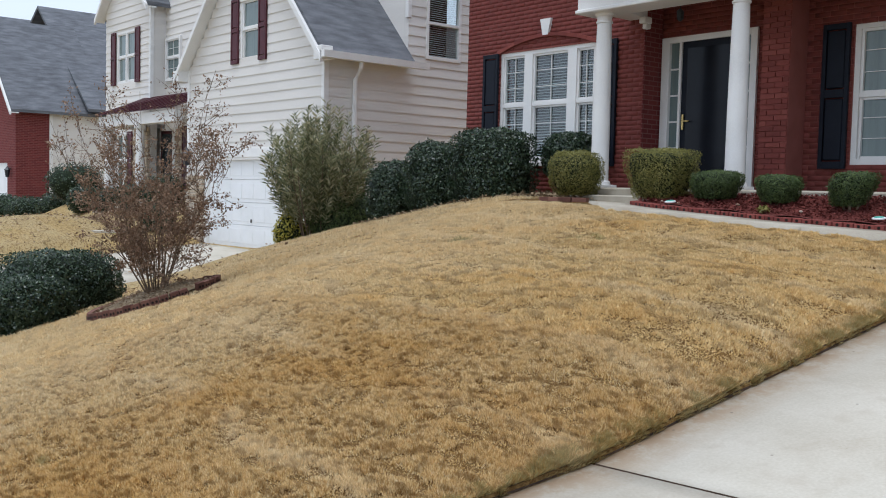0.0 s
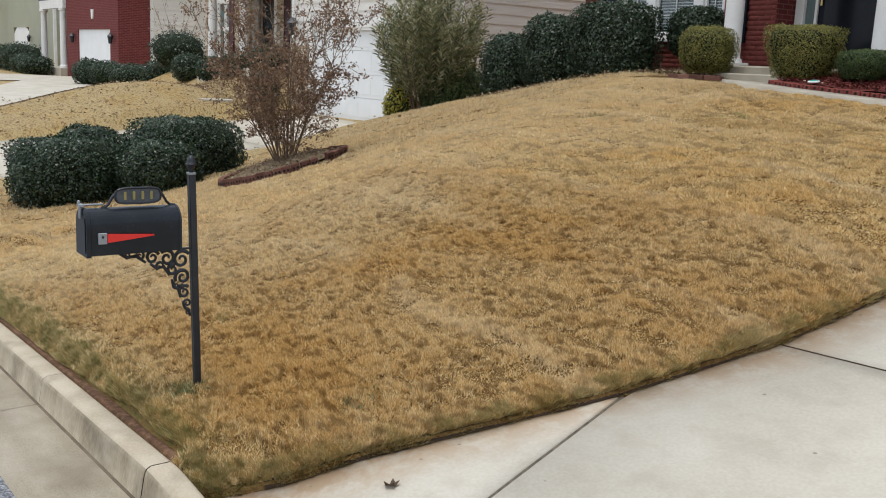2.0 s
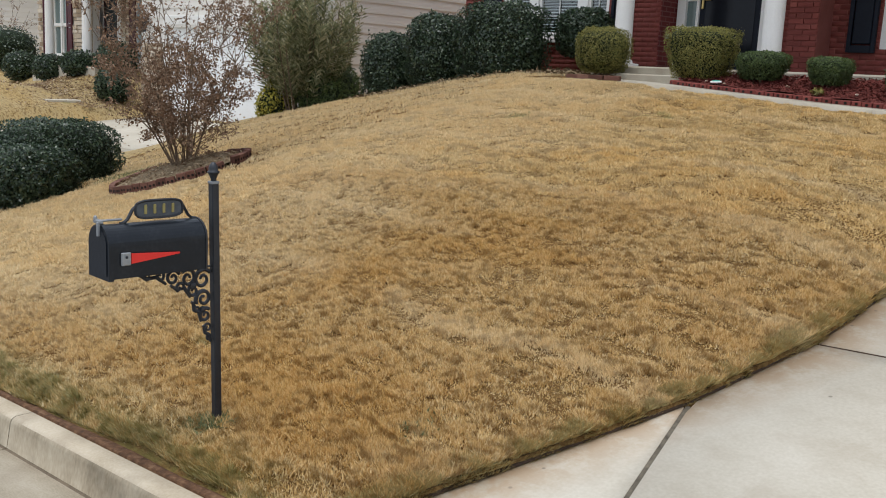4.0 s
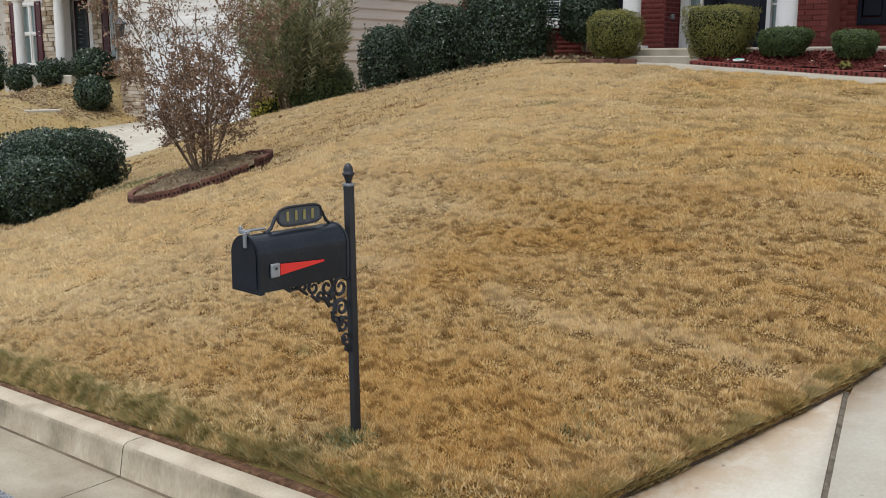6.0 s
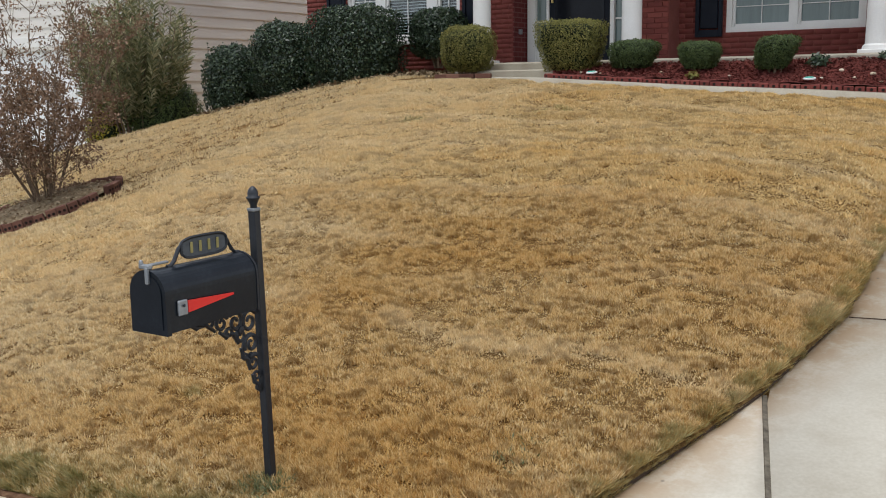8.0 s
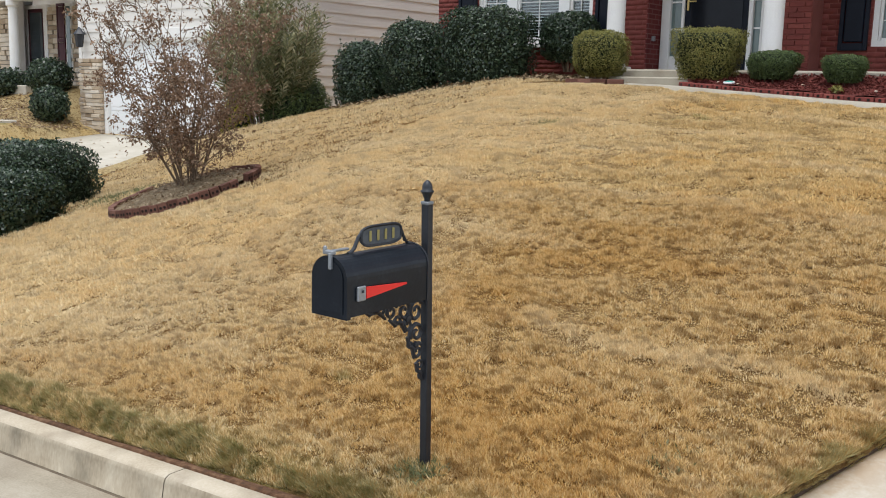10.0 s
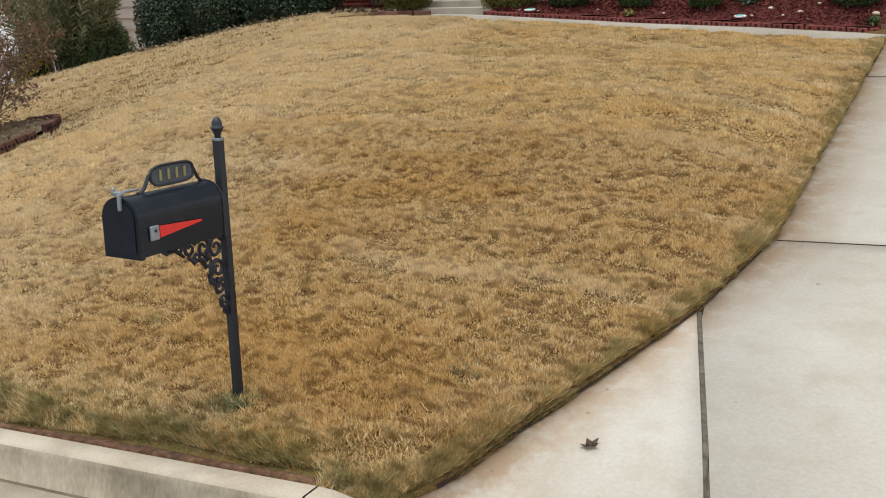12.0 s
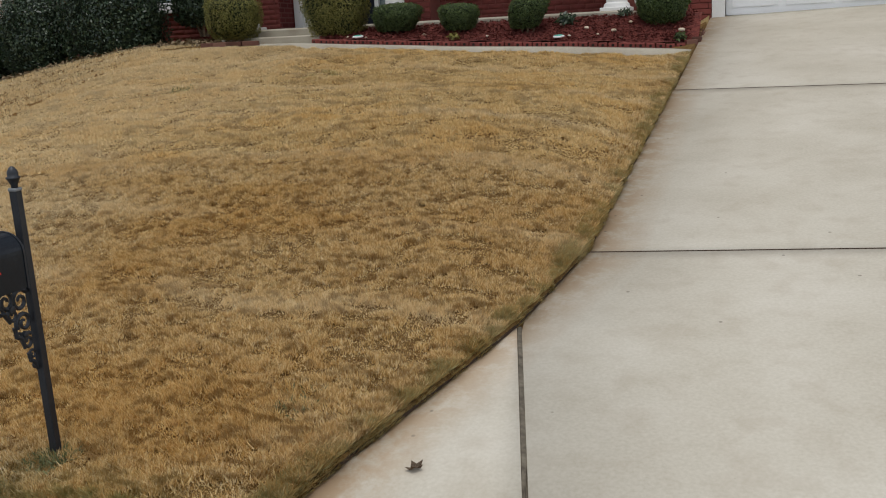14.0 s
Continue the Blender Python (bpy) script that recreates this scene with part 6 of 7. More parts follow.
# body: arched tunnel along -y, from the post towards the street
L0, L1, WB, ZB, ZS = -0.085, -0.482, 0.075, 0.66, 0.78


def arch_outline(w, zb, zs, n=18):
    return [(-w, zb), (w, zb)] + [(w * math.cos(math.pi * k / n), zs + w * 0.92 * math.sin(math.pi * k / n)) for k in range(n + 1)]


part("body", prism(arch_outline(WB, ZB, ZS), L1 + 0.014, L0 - 0.008), M["box"], mb, "black enamelled arched body")
part("back_rim", prism(arch_outline(WB + 0.003, ZB - 0.003, ZS), L0 - 0.008, L0), M["iron"], mb)
doorb = new("door")
doorb.parent = mb
part("door_panel", prism(arch_outline(WB + 0.004, ZB - 0.006, ZS), L1 - 0.006, L1 + 0.012), M["box"], doorb)
part("door_recess", prism(arch_outline(WB - 0.012, ZB + 0.012, ZS), L1 - 0.009, L1 - 0.006), M["box"], doorb)
lip = bmesh.new()
add_box(lip, 0.004, 0.018, L1 - 0.018, L1 - 0.006, ZS + 0.03, ZS + 0.084, 0.003)
add_box(lip, -0.022, 0.022, L1 - 0.016, L1 + 0.004, ZS + 0.076, ZS + 0.09, 0.003)
part("catch", lip, M["steel"], doorb, "dull steel catch")
part("hinge_strip", box(-0.02, -0.004, L1 - 0.004, L1 + 0.09, ZS + 0.079, ZS + 0.086, 0.002), M["steel"], doorb)
part("knob", lathe([(0.006, ZS + 0.08), (0.007, ZS + 0.092), (0.006, ZS + 0.1), (0.003, ZS + 0.103)], 10, (-0.015, L1 - 0.01)), M["steel"], doorb)
flag = new("flag")
flag.parent = mb
fb = prism([(-0.405, 0.714), (-0.405, 0.752), (-0.21, 0.74), (-0.21, 0.734)], 0.0, 0.004)
bmesh.ops.rotate(fb, cent=(0, 0, 0), matrix=Matrix.Rotation(radians(90), 3, "Z"), verts=fb.verts)
bmesh.ops.translate(fb, vec=(WB + 0.011, 0, 0), verts=fb.verts)
bmesh.ops.recalc_face_normals(fb, faces=fb.faces)
part("blade", fb, M["red"], flag, "red enamelled flag, lowered")
bp2 = box(WB, WB + 0.01, -0.443, -0.405, 0.708, 0.756, 0.003)
part("bracket_plate", bp2, M["steel"], flag)
part("rivet", box(WB + 0.012, WB + 0.016, -0.43, -0.42, 0.735, 0.745, 0.002), M["iron"], flag)
# number plaque on a bent strap over the body
pl = new("plaque")
pl.parent = mb
for pts2 in ([(0, -0.405, 0.848), (0, -0.39, 0.851), (0, -0.375, 0.863), (0, -0.355, 0.898), (0, -0.342, 0.907)], [(0, -0.158, 0.907), (0, -0.145, 0.898), (0, -0.125, 0.863), (0, -0.11, 0.851), (0, -0.09, 0.848)]):
    part("strap", tube(pts2, 0.0065, 6), M["iron"], pl)
ov = [(-0.25 + 0.098 * (abs(math.cos(a)) ** 0.5) * (1 if math.cos(a) > 0 else -1), 0.896 + 0.033 * (abs(math.sin(a)) ** 0.6) * (1 if math.sin(a) > 0 else -1)) for a in [2 * math.pi * k / 28 for k in range(28)]]
plate = prism(ov, -0.005, 0.005)
bmesh.ops.rotate(plate, cent=(0, 0, 0), matrix=Matrix.Rotation(radians(90), 3, "Z"), verts=plate.verts)
part("plate", plate, M["plaque"], pl, "grey oval plate")
part("rim", tube([(0.0055, p[0], p[1]) for p in ov] + [(0.0055, *ov[0])], 0.005, 5), M["iron"], pl)
for k in range(4):
    y = -0.306 + k * 0.0375
    part("bar", box(0.005, 0.009, y - 0.006, y + 0.006, 0.878, 0.914, 0.002), M["gold"], pl)
# scrollwork bracket
sc = new("scroll_bracket")
sc.parent = mb
part("top_bar", box(-0.008, 0.008, -0.36, -0.02, ZB - 0.013, ZB - 0.006), M["iron"], sc)


def scroll(cy, cz, r, start, turns, direction=1, w=0.009):
    pts2 = []
    for k in range(26):
        u = k / 25
        a = start + direction * turns * 2 * math.pi * u
        rr = r * (1 - 0.8 * u)
        pts2.append((0, cy + rr * math.cos(a), 1.065 * (cz + rr * math.sin(a))))
    part("scroll", tube(pts2, [w - 0.4 * w * k / 25 for k in range(26)], 6), M["iron"], sc)


for cy2, cz2, r2, st, tn, dr, ww in ((-0.06, 0.565, 0.04, 0.6, 1.4, 1, 0.009), (-0.125, 0.575, 0.036, 2.4, 1.4, -1, 0.009), (-0.19, 0.583, 0.03, 0.4, 1.4, 1, 0.008), (-0.245, 0.593, 0.022, 2.6, 1.3, -1, 0.007), (-0.295, 0.6, 0.015, 0.5, 1.2, 1, 0.006), (-0.055, 0.49, 0.036, 3.6, 1.4, -1, 0.009), (-0.047, 0.425, 0.028, 0.9, 1.4, 1, 0.008), (-0.034, 0.375, 0.019, 3.8, 1.3, -1, 0.006), (-0.03, 0.335, 0.012, 0.6, 1.2, 1, 0.005), (-0.1, 0.525, 0.026, 1.2, 1.3, 1, 0.008), (-0.155, 0.545, 0.02, 4.0, 1.2, -1, 0.007), (-0.085, 0.455, 0.016, 2.0, 1.2, 1, 0.006)):
    scroll(cy2, cz2, r2, st, tn, dr, ww)
for pts2 in ([(0, -0.34, 0.652), (0, -0.3, 0.628), (0, -0.26, 0.632), (0, -0.22, 0.60)], [(0, -0.2, 0.592), (0, -0.17, 0.57), (0, -0.14, 0.575), (0, -0.115, 0.535)], [(0, -0.105, 0.515), (0, -0.095, 0.48), (0, -0.075, 0.47), (0, -0.065, 0.43)], [(0, -0.055, 0.41), (0, -0.045, 0.38), (0, -0.03, 0.37), (0, -0.02, 0.34)]):
    part("scroll", tube(pts2, [0.006, 0.009, 0.009, 0.006], 6), M["iron"], sc)
for cy2, cz2, r2 in ((-0.105, 0.545, 0.018), (-0.06, 0.45, 0.014)):
    ros = part("rosette", lathe([(0.001, -0.008), (r2, -0.004), (r2 * 0.8, 0.006), (0.002, 0.009)], 8, (0, 0)), M["iron"], sc)
    ros.matrix_basis = pose(0.004, cy2, cz2 * 1.065 - 0.0, 0, 90, 0)



# ---- small things by the porch ----
# brick edging along the mulch bed, laid flat with the cores facing out
edge2 = thing("brick_edging", "low edging of cored bricks between mulch and walk", "garden edging", pose(0, 0, 0))
flat_me = finish(box(-0.096, 0.096, -0.045, 0.045, -0.028, 0.028, 0.004), "brick", M["old_brick"])
header_me = finish(box(-0.045, 0.045, -0.06, 0.06, -0.028, 0.028, 0.005), "brick", M["brick"])
# dark discs paint the shaded core holes on the brick faces
dots = bmesh.new()
r = bmesh.ops.create_cone(dots, cap_ends=True, segments=8, radius1=0.015, radius2=0.015, depth=0.004)
bmesh.ops.rotate(dots, cent=(0, 0, 0), matrix=Matrix.Rotation(radians(90), 3, "X"), verts=r["verts"])
dots_me = finish(dots, "core_hole", M["hole"])
run = [(-7.5, 9.3)] + [(x, float(bed_y(x)) + 0.05) for x in np.arange(-7.42, -3.2, 0.02)]
acc, last = 0.0, run[0]
for k, q in enumerate(run[1:]):
    acc += math.dist(q, last)
    d = math.degrees(math.atan2(q[1] - last[1], q[0] - last[0]))
    last = q
    if acc < 0.098:
        continue
    acc -= 0.098
    ob = new("brick", header_me)
    w = math.sin(k * 12.9898) * 43758.5453 % 1.0
    ob.matrix_world = pose(q[0], q[1] + 0.012 * w, float(walk_z(q[0])) + 0.012 + 0.008 * w, 3 * (w - 0.5), 2 * (w - 0.4), d + 5 * (w - 0.5))
    ob.parent = edge2
    ho = new("core_hole", dots_me)
    ho.parent = ob
    ho.location = (0.0, -0.061, 0.002)
for k in range(5):
    ob = new("brick", flat_me)
    ob.matrix_world = pose(-3.17 + 0.03 * (k % 2), 9.15 + 0.2 * k, float(walk_z(-3.17)) + 0.06 + 0.025 * k, 0, 0, 88 + 3 * (k % 3))
    ob.parent = edge2
for k in range(4):
    ob = new("brick", flat_me)
    ob.matrix_world = pose(-8.95 + 0.2 * k, 9.22 - 0.035 * k + 0.08 * (k > 2), 1.49, 0, 0, -8 + 9 * k)
    ob.parent = edge2

# mulch chips: too many to count
rng = np.random.default_rng(77)
n = 9000
mx2 = rng.uniform(-7.4, -3.2, n)
my2 = bed_y(mx2) + 0.12 + (9.97 - bed_y(mx2) - 0.12) * rng.random(n)
mz2 = np.array([bed_z(a, b) for a, b in zip(mx2, my2)]) + rng.uniform(0, 0.018, n)
nr = rng.normal(0, 0.5, (n, 3))
nr[:, 2] = 1
co, f = leaf_cloud(np.stack([mx2, my2, mz2], 1), nr, 0.042, 0.018, rng, 0.5)
tagged(new("mulch_chips", raw_mesh("mulch_chips", co, f, M["mulch"])), "shredded red bark mulch", "mulch", kind="stuff")
# second mulch patch under the holly shrubs
n = 3000
lx = rng.uniform(-13.9, -8.3, n)
ly = rng.uniform(9.55, 11.05, n)
ly = np.maximum(ly, 9.45 + 0.12 * np.sin(lx * 3))
lz = lawn_z(lx, ly) + 0.02
co, f = leaf_cloud(np.stack([lx, ly, lz + 0.01], 1), np.tile([0, 0, 1.0], (n, 1)), 0.07, 0.04, rng, 0.7)
tagged(new("leaf_litter", raw_mesh("leaf_litter", co, f, M["litter"])), "dry leaves and mulch below the hollies", "leaf litter", kind="stuff")


def pebble(x, y, z, r, seed):
    b = bmesh.new()
    bmesh.ops.create_icosphere(b, subdivisions=2, radius=r)
    for v in b.verts:
        v.co *= 1 + 0.3 * noise.noise(v.co * (1.4 / r) + Vector((seed, 0, 0)))
        v.co.z *= 0.6
    ob = solid("stone", b, M["stone"], "pale rounded stone lying in red mulch", "stone", "stones in the mulch", smooth=True)
    ob.location = (x, y, z)


for k, (x, y, r) in enumerate([(-4.3, 9.35, 0.045), (-4.15, 9.2, 0.035), (-4.0, 9.3, 0.05), (-4.45, 9.15, 0.03), (-3.85, 9.5, 0.04), (-6.1, 9.15, 0.035), (-5.35, 9.1, 0.03), (-7.0, 9.05, 0.03), (-3.3, 9.35, 0.06), (-3.9, 9.15, 0.03), (-6.75, 9.0, 0.028), (-4.6, 9.45, 0.035)]):
    pebble(x, y, bed_z(x, y) + r * 0.3, r * 0.62, k * 3.1)


def valve_lid(x, y):
    lid = thing("sprinkler_lid", "round green and white plastic cover in mulch", "utility cover", pose(x, y, bed_z(x, y) + 0.015, 8, 0, 0), "valve covers")
    part("rim", lathe([(0.062, 0), (0.062, 0.012), (0.045, 0.016)], 20), M["trim"], lid)
    part("cap", lathe([(0.046, 0.01), (0.044, 0.02), (0.02, 0.023)], 20), M["green_plastic"], lid)


valve_lid(-6.84, 8.98)
valve_lid(-4.55, 9.08)


def tuft_plant(x, y, z, r, mat, seed, label, count=160):
    """A low loose plant of arching leaves."""
    g = np.random.default_rng(seed)
    a, e = g.uniform(0, 2 * math.pi, count), g.uniform(0.1, 1.2, count)
    d = np.stack([np.cos(a) * np.cos(e), np.sin(a) * np.cos(e), np.sin(e)], 1)
    base = d * (r * g.uniform(0.2, 0.8, count))[:, None]
    co, f = leaf_cloud(base, d, r * 0.45, r * 0.16, g, 0.5)
    pl2 = thing("low_plant", label, "plant", pose(x, y, z))
    ob = new("foliage", raw_mesh("foliage", co, f, mat))
    ob.parent = pl2


def weeds(x, y, reach, count, seed, label):
    """Low living grass among the straw."""
    g = np.random.default_rng(seed)
    gx_, gy_ = x + reach * g.normal(0, 0.4, count), y + reach * g.normal(0, 0.4, count)
    base = np.stack([gx_, gy_, lawn_z(gx_, gy_) + 0.008], 1)
    up = np.stack([g.normal(0, 0.5, count), g.normal(0, 0.5, count), np.ones(count)], 1)
    co_, f_ = leaf_cloud(base, up, 0.03, 0.007, g, 1.2, 1.5)
    tagged(new("weeds", raw_mesh("weeds", co_, f_, M["weed_leaf"])), label, "grass", kind="stuff")


weeds(-4.72, 1.30, 0.1, 500, 51, "green grass at the foot of the mailbox post")
weeds(-12.6, 5.15, 0.55, 2600, 52, "green grass beside the holly hedge")
weeds(-7.6, 6.6, 0.22, 260, 53, "small patch of green grass on the bank")
weeds(-3.95, 1.75, 0.12, 130, 54, "small patch of green grass near the drive")


tuft_plant(-4.55, 9.5, bed_z(-4.55, 9.5), 0.16, M["holly"], 1, "grey-green low plant in red mulch", 220)
tuft_plant(-5.7, 9.0, bed_z(-5.7, 9.0), 0.09, M["gold_leaf"], 2, "small weedy plant in red mulch")
tuft_plant(-3.95, 9.75, bed_z(-3.95, 9.75), 0.12, M["holly"], 3, "grey-green low plant by the column")
tuft_plant(-3.3, 9.2, bed_z(-3.3, 9.2), 0.1, M["box_leaf"], 4, "small weedy plant by the bricks")

# security sign on a stake
sg = thing("yard_sign", "white diamond yard sign with a red foot", "sign", pose(-3.67, 9.98, bed_z(-3.67, 9.9)))
sz = 2.02 - bed_z(-3.67, 9.9)
part("stake", box(-0.008, 0.008, 0.004, 0.012, -0.15, sz), M["steel"], sg)
part("panel", prism([(0, sz - 0.17), (0.155, sz - 0.005), (0.1, sz + 0.11), (-0.1, sz + 0.11), (-0.155, sz - 0.005)], -0.004, 0.003), M["trim"], sg)
part("red_tip", prism([(0, sz - 0.15), (0.035, sz - 0.11), (-0.035, sz - 0.11)], -0.007, -0.0045), M["red"], sg)
part("bar", box(-0.05, 0.11, -0.007, -0.0045, sz + 0.008, sz + 0.032), M["red"], sg)
part("bar", box(-0.06, 0.06, -0.007, -0.0045, sz - 0.045, sz - 0.032), M["iron"], sg)
emblem = part("emblem", lathe([(0.03, 0), (0.03, 0.002)], 16), M["navy"], sg)
emblem.matrix_basis = pose(-0.09, -0.0045, sz + 0.02, 90, 0, 0)
part("splash_block", box(-3.42, -3.2, 10.05, 10.3, 1.44, 1.52, 0.01), M["trim"], house)

# porch lantern hanging by the door
lamp = thing("porch_lantern", "small hanging glass lantern under the porch ceiling", "lamp", pose(-8.25, 10.95, 4.36))
part("chain", tube([(0, 0, 0), (0, 0, -0.3)], 0.006, 5), M["iron"], lamp)
part("cage", lathe([(0.02, -0.3), (0.05, -0.33), (0.045, -0.43), (0.015, -0.46)], 8), M["iron"], lamp)

# ---- far side: stepping slabs, shrubs, car, leaves ----
steps = thing("stepping_stones", "square concrete stepping slabs up to the neighbour's porch", "path", pose(0, 0, 0))
for k, (x, y) in enumerate([(-24.0, 9.2), (-25.7, 9.75), (-27.3, 10.35)]):
    z = float(far_yard_z(np.array(x), np.array(y)))
    part("slab", box(x - 0.6, x + 0.6, y - 0.4, y + 0.4, z - 0.3, z - 0.04, 0.015), M["concrete"], steps)
G3 = "shrubs before the neighbours' houses"
for k, (x, y, r, h) in enumerate([(-23.6, 10.5, 0.4, 0.75), (-24.9, 11.25, 0.5, 0.82), (-26.45, 11.0, 0.45, 0.62), (-28.1, 10.95, 0.44, 0.68), (-30.4, 11.1, 0.5, 0.8), (-33.4, 11.9, 0.95, 1.25), (-35.2, 11.9, 0.7, 0.9), (-36.9, 11.4, 0.75, 0.9), (-38.7, 11.1, 0.75, 0.95), (-39.7, 10.7, 0.65, 1.0)]):
    z = float(far_yard_z(np.array(x), np.array(y)))
    clipped_shrub("evergreen_shrub", x, y, z - 0.05, z + h, r, r, M["holly"], "dark rounded evergreen before the neighbour's porch", 2200, 60 + k, 2.3, (0.075, 0.05), group=G3)
for k, (x, y, r, h) in enumerate([(-50.5, 11.2, 0.8, 0.9), (-52.2, 11.3, 0.9, 1.0), (-54.5, 11.5, 1.1, 1.5), (-57.0, 11.5, 1.0, 1.4), (-62.0, 12.5, 1.3, 1.3), (-64.0, 12.5, 1.2, 1.2), (-72.5, 12.0, 1.3, 1.2)]):
    z = float(far_yard_z(np.array(x), np.array(y)))
    clipped_shrub("evergreen_shrub", x, y, z - 0.05, z + h, r, r, M["holly"], "dark evergreen shrub before a distant house", 1200, 80 + k, 2.3, (0.11, 0.07), group=G3)
twig_tree("small_tree", -34.5, 12.2, float(far_yard_z(np.array(-34.5), np.array(12.2))), "thin bare shrub among evergreens by the siding", 21, 7, 3.0, 1.0, 900, M["dry_leaf"], 0.06, 0.02, 7)

n = 3800
fx = rng.uniform(-33, -22.8, n)
fy = rng.uniform(1.6, 11, n)
fz = far_yard_z(fx, fy) + 0.02
n2 = 900
fx, fy = np.r_[fx, rng.uniform(-28.0, -22.8, 1800)], np.r_[fy, rng.uniform(9.4, 11.0, 1800)]
fz, n = far_yard_z(fx, fy) + 0.02, n + 1800
ex2 = rng.uniform(-22.5, -13.5, n2)
ey2 = 1.3 + rng.random(n2) ** 2 * 9
ez2 = np.maximum(near_drive_z(ex2, ey2), np.where(ex2 > flare_x(ey2), lawn_z(ex2, ey2), -9)) + 0.02
co, f = leaf_cloud(np.stack([np.r_[fx, ex2], np.r_[fy, ey2], np.r_[fz, ez2]], 1), np.tile([0, 0, 1.0], (n + n2, 1)), 0.075, 0.05, rng, 0.6)
tagged(new("fallen_leaves", raw_mesh("fallen_leaves", co, f, M["pale_leaf"])), "brown fallen leaves on the neighbour's lawn and drive", "fallen leaves", kind="stuff")
leaf_ob = solid("fallen_leaf", bmesh.new(), M["bark"], "single curled grey-brown leaf on the driveway", "leaf")
lb = bmesh.new()
pts5 = [(math.cos(2 * math.pi * k / 10) * (0.036 if k % 2 else 0.02), math.sin(2 * math.pi * k / 10) * (0.028 if k % 2 else 0.018), 0.006 + 0.016 * (k % 2) + 0.01 * math.sin(k)) for k in range(10)]
ctr = lb.verts.new((0, 0, 0.008))
rim5 = [lb.verts.new(p) for p in pts5]
for k in range(10):
    lb.faces.new((ctr, rim5[k], rim5[(k + 1) % 10]))
bmesh.ops.solidify(lb, geom=lb.faces, thickness=0.002)
lb.to_mesh(leaf_ob.data)
lb.free()
leaf_ob.matrix_world = pose(-3.391, 1.551, float(drive_apron_z(np.array(-3.391), np.array(1.551))), 0, 0, 20)
pad_y = np.repeat(np.linspace(1.315, 2.1, 8)[:, None], 6, 1)
pad_x = -14.05 + (-12.58 - (pad_y - 1.45) * 1.6 + 14.05) * np.linspace(0, 1, 6)[None, :]
tagged(new("pavement", grid_mesh("pavement", pad_x, pad_y, lawn_z(pad_x, pad_y) + 0.014, M["walk"])), "small concrete pad behind the kerb", "pavement", kind="structure")
cover = thing("meter_cover", "round iron meter cover set in concrete", "utility cover", pose(-13.55, 1.7, float(lawn_z(np.array(-13.55), np.array(1.7))) + 0.02))
part("lid", lathe([(0.26, 0.0), (0.25, 0.02), (0.02, 0.024)], 24), M["steel"], cover)
part("pipe_end", tube([(-23.5, 10.5, 0.2), (-23.25, 10.0, 0.1)], 0.05, 8), M["trim"], cream, "white drain pipe")
for k in range(3):
    ob = new("brick", flat_me)
    ob.matrix_world = pose(-17.3 + 0.12 * (k == 2), 11.0 + 0.02 * k, 0.24 + 0.056 * k, 0, 0, 12 * k)
    ob.parent = edge2


def parked_car(x, y, z, yaw):
    """A small white hatchback."""
    car = thing("parked_car", "white hatchback parked on a driveway", "car", pose(x, y, z, 0, 0, yaw))
    body = prism([(-2.0, 0.3), (-2.05, 0.75), (-1.75, 0.95), (-1.2, 1.0), (-0.6, 1.42), (0.9, 1.45), (1.6, 1.05), (2.0, 0.95), (2.05, 0.35)], -0.85, 0.85)
    bmesh.ops.bevel(body, geom=body.edges[:], offset=0.06, segments=2, affect="EDGES")
    part("body", body, M["car_paint"], car, smooth=False)
    for s in (-1, 1):
        part("side_window", prism([(-1.0, 1.02), (-0.55, 1.36), (0.85, 1.38), (1.35, 1.05)], s * 0.856 - 0.004, s * 0.856 + 0.004), M["glass_dark"], car)
        for wx in (-1.25, 1.3):
            wh = new("wheel")
            wh.parent = car
            wh.matrix_basis = pose(wx, s * 0.8, 0.32, 90, 0, 0)
            part("tyre", lathe([(0.22, -0.1), (0.31, -0.1), (0.33, 0), (0.31, 0.1), (0.22, 0.1)], 20), M["rubber"], wh)
            part("rim", lathe([(0.2, -0.105), (0.22, -0.08), (0.22, 0.08), (0.2, 0.105)], 14), M["steel"], wh)
    part("headlight", box(-2.02, -1.8, -0.75, -0.45, 0.7, 0.85, 0.02), M["glass_pale"], car)
    part("headlight", box(-2.02, -1.8, 0.45, 0.75, 0.7, 0.85, 0.02), M["glass_pale"], car)


CAR = (-43.9, 4.5)
parked_car(CAR[0], CAR[1], float(far_yard_z(np.array(CAR[0]), np.array(CAR[1]))) + 0.03, -90)


# ---- grass ----
def value_noise(x, y, cell, seed):
    g = np.random.default_rng(seed).random((256, 256))
    u, v = x / cell, y / cell
    i, j = np.floor(u).astype(int), np.floor(v).astype(int)
    a, b = u - i, v - j
    a, b = a * a * (3 - 2 * a), b * b * (3 - 2 * b)
    return (g[i % 256, j % 256] * (1 - a) + g[(i + 1) % 256, j % 256] * a) * (1 - b) + (g[i % 256, (j + 1) % 256] * (1 - a) + g[(i + 1) % 256, (j + 1) % 256] * a) * b


def blades(x, y, z, height, width, lean, g, out=(0.0, 0.0)):
    """One tapering triangle a blade, leaning at random or outwards."""
    n = len(x)
    a = g.uniform(0, 2 * math.pi, n)
    c, s = np.cos(a), np.sin(a)
    la = g.uniform(0, 2 * math.pi, n)
    ll = height * lean * g.random(n)
    co = np.stack([
        np.stack([x - c * width, y - s * width, z], 1),
        np.stack([x + c * width, y + s * width, z], 1),
        np.stack([x + np.cos(la) * ll + out[0] * height, y + np.sin(la) * ll + out[1] * height, z + height], 1)], 1).reshape(-1, 3)
    return co


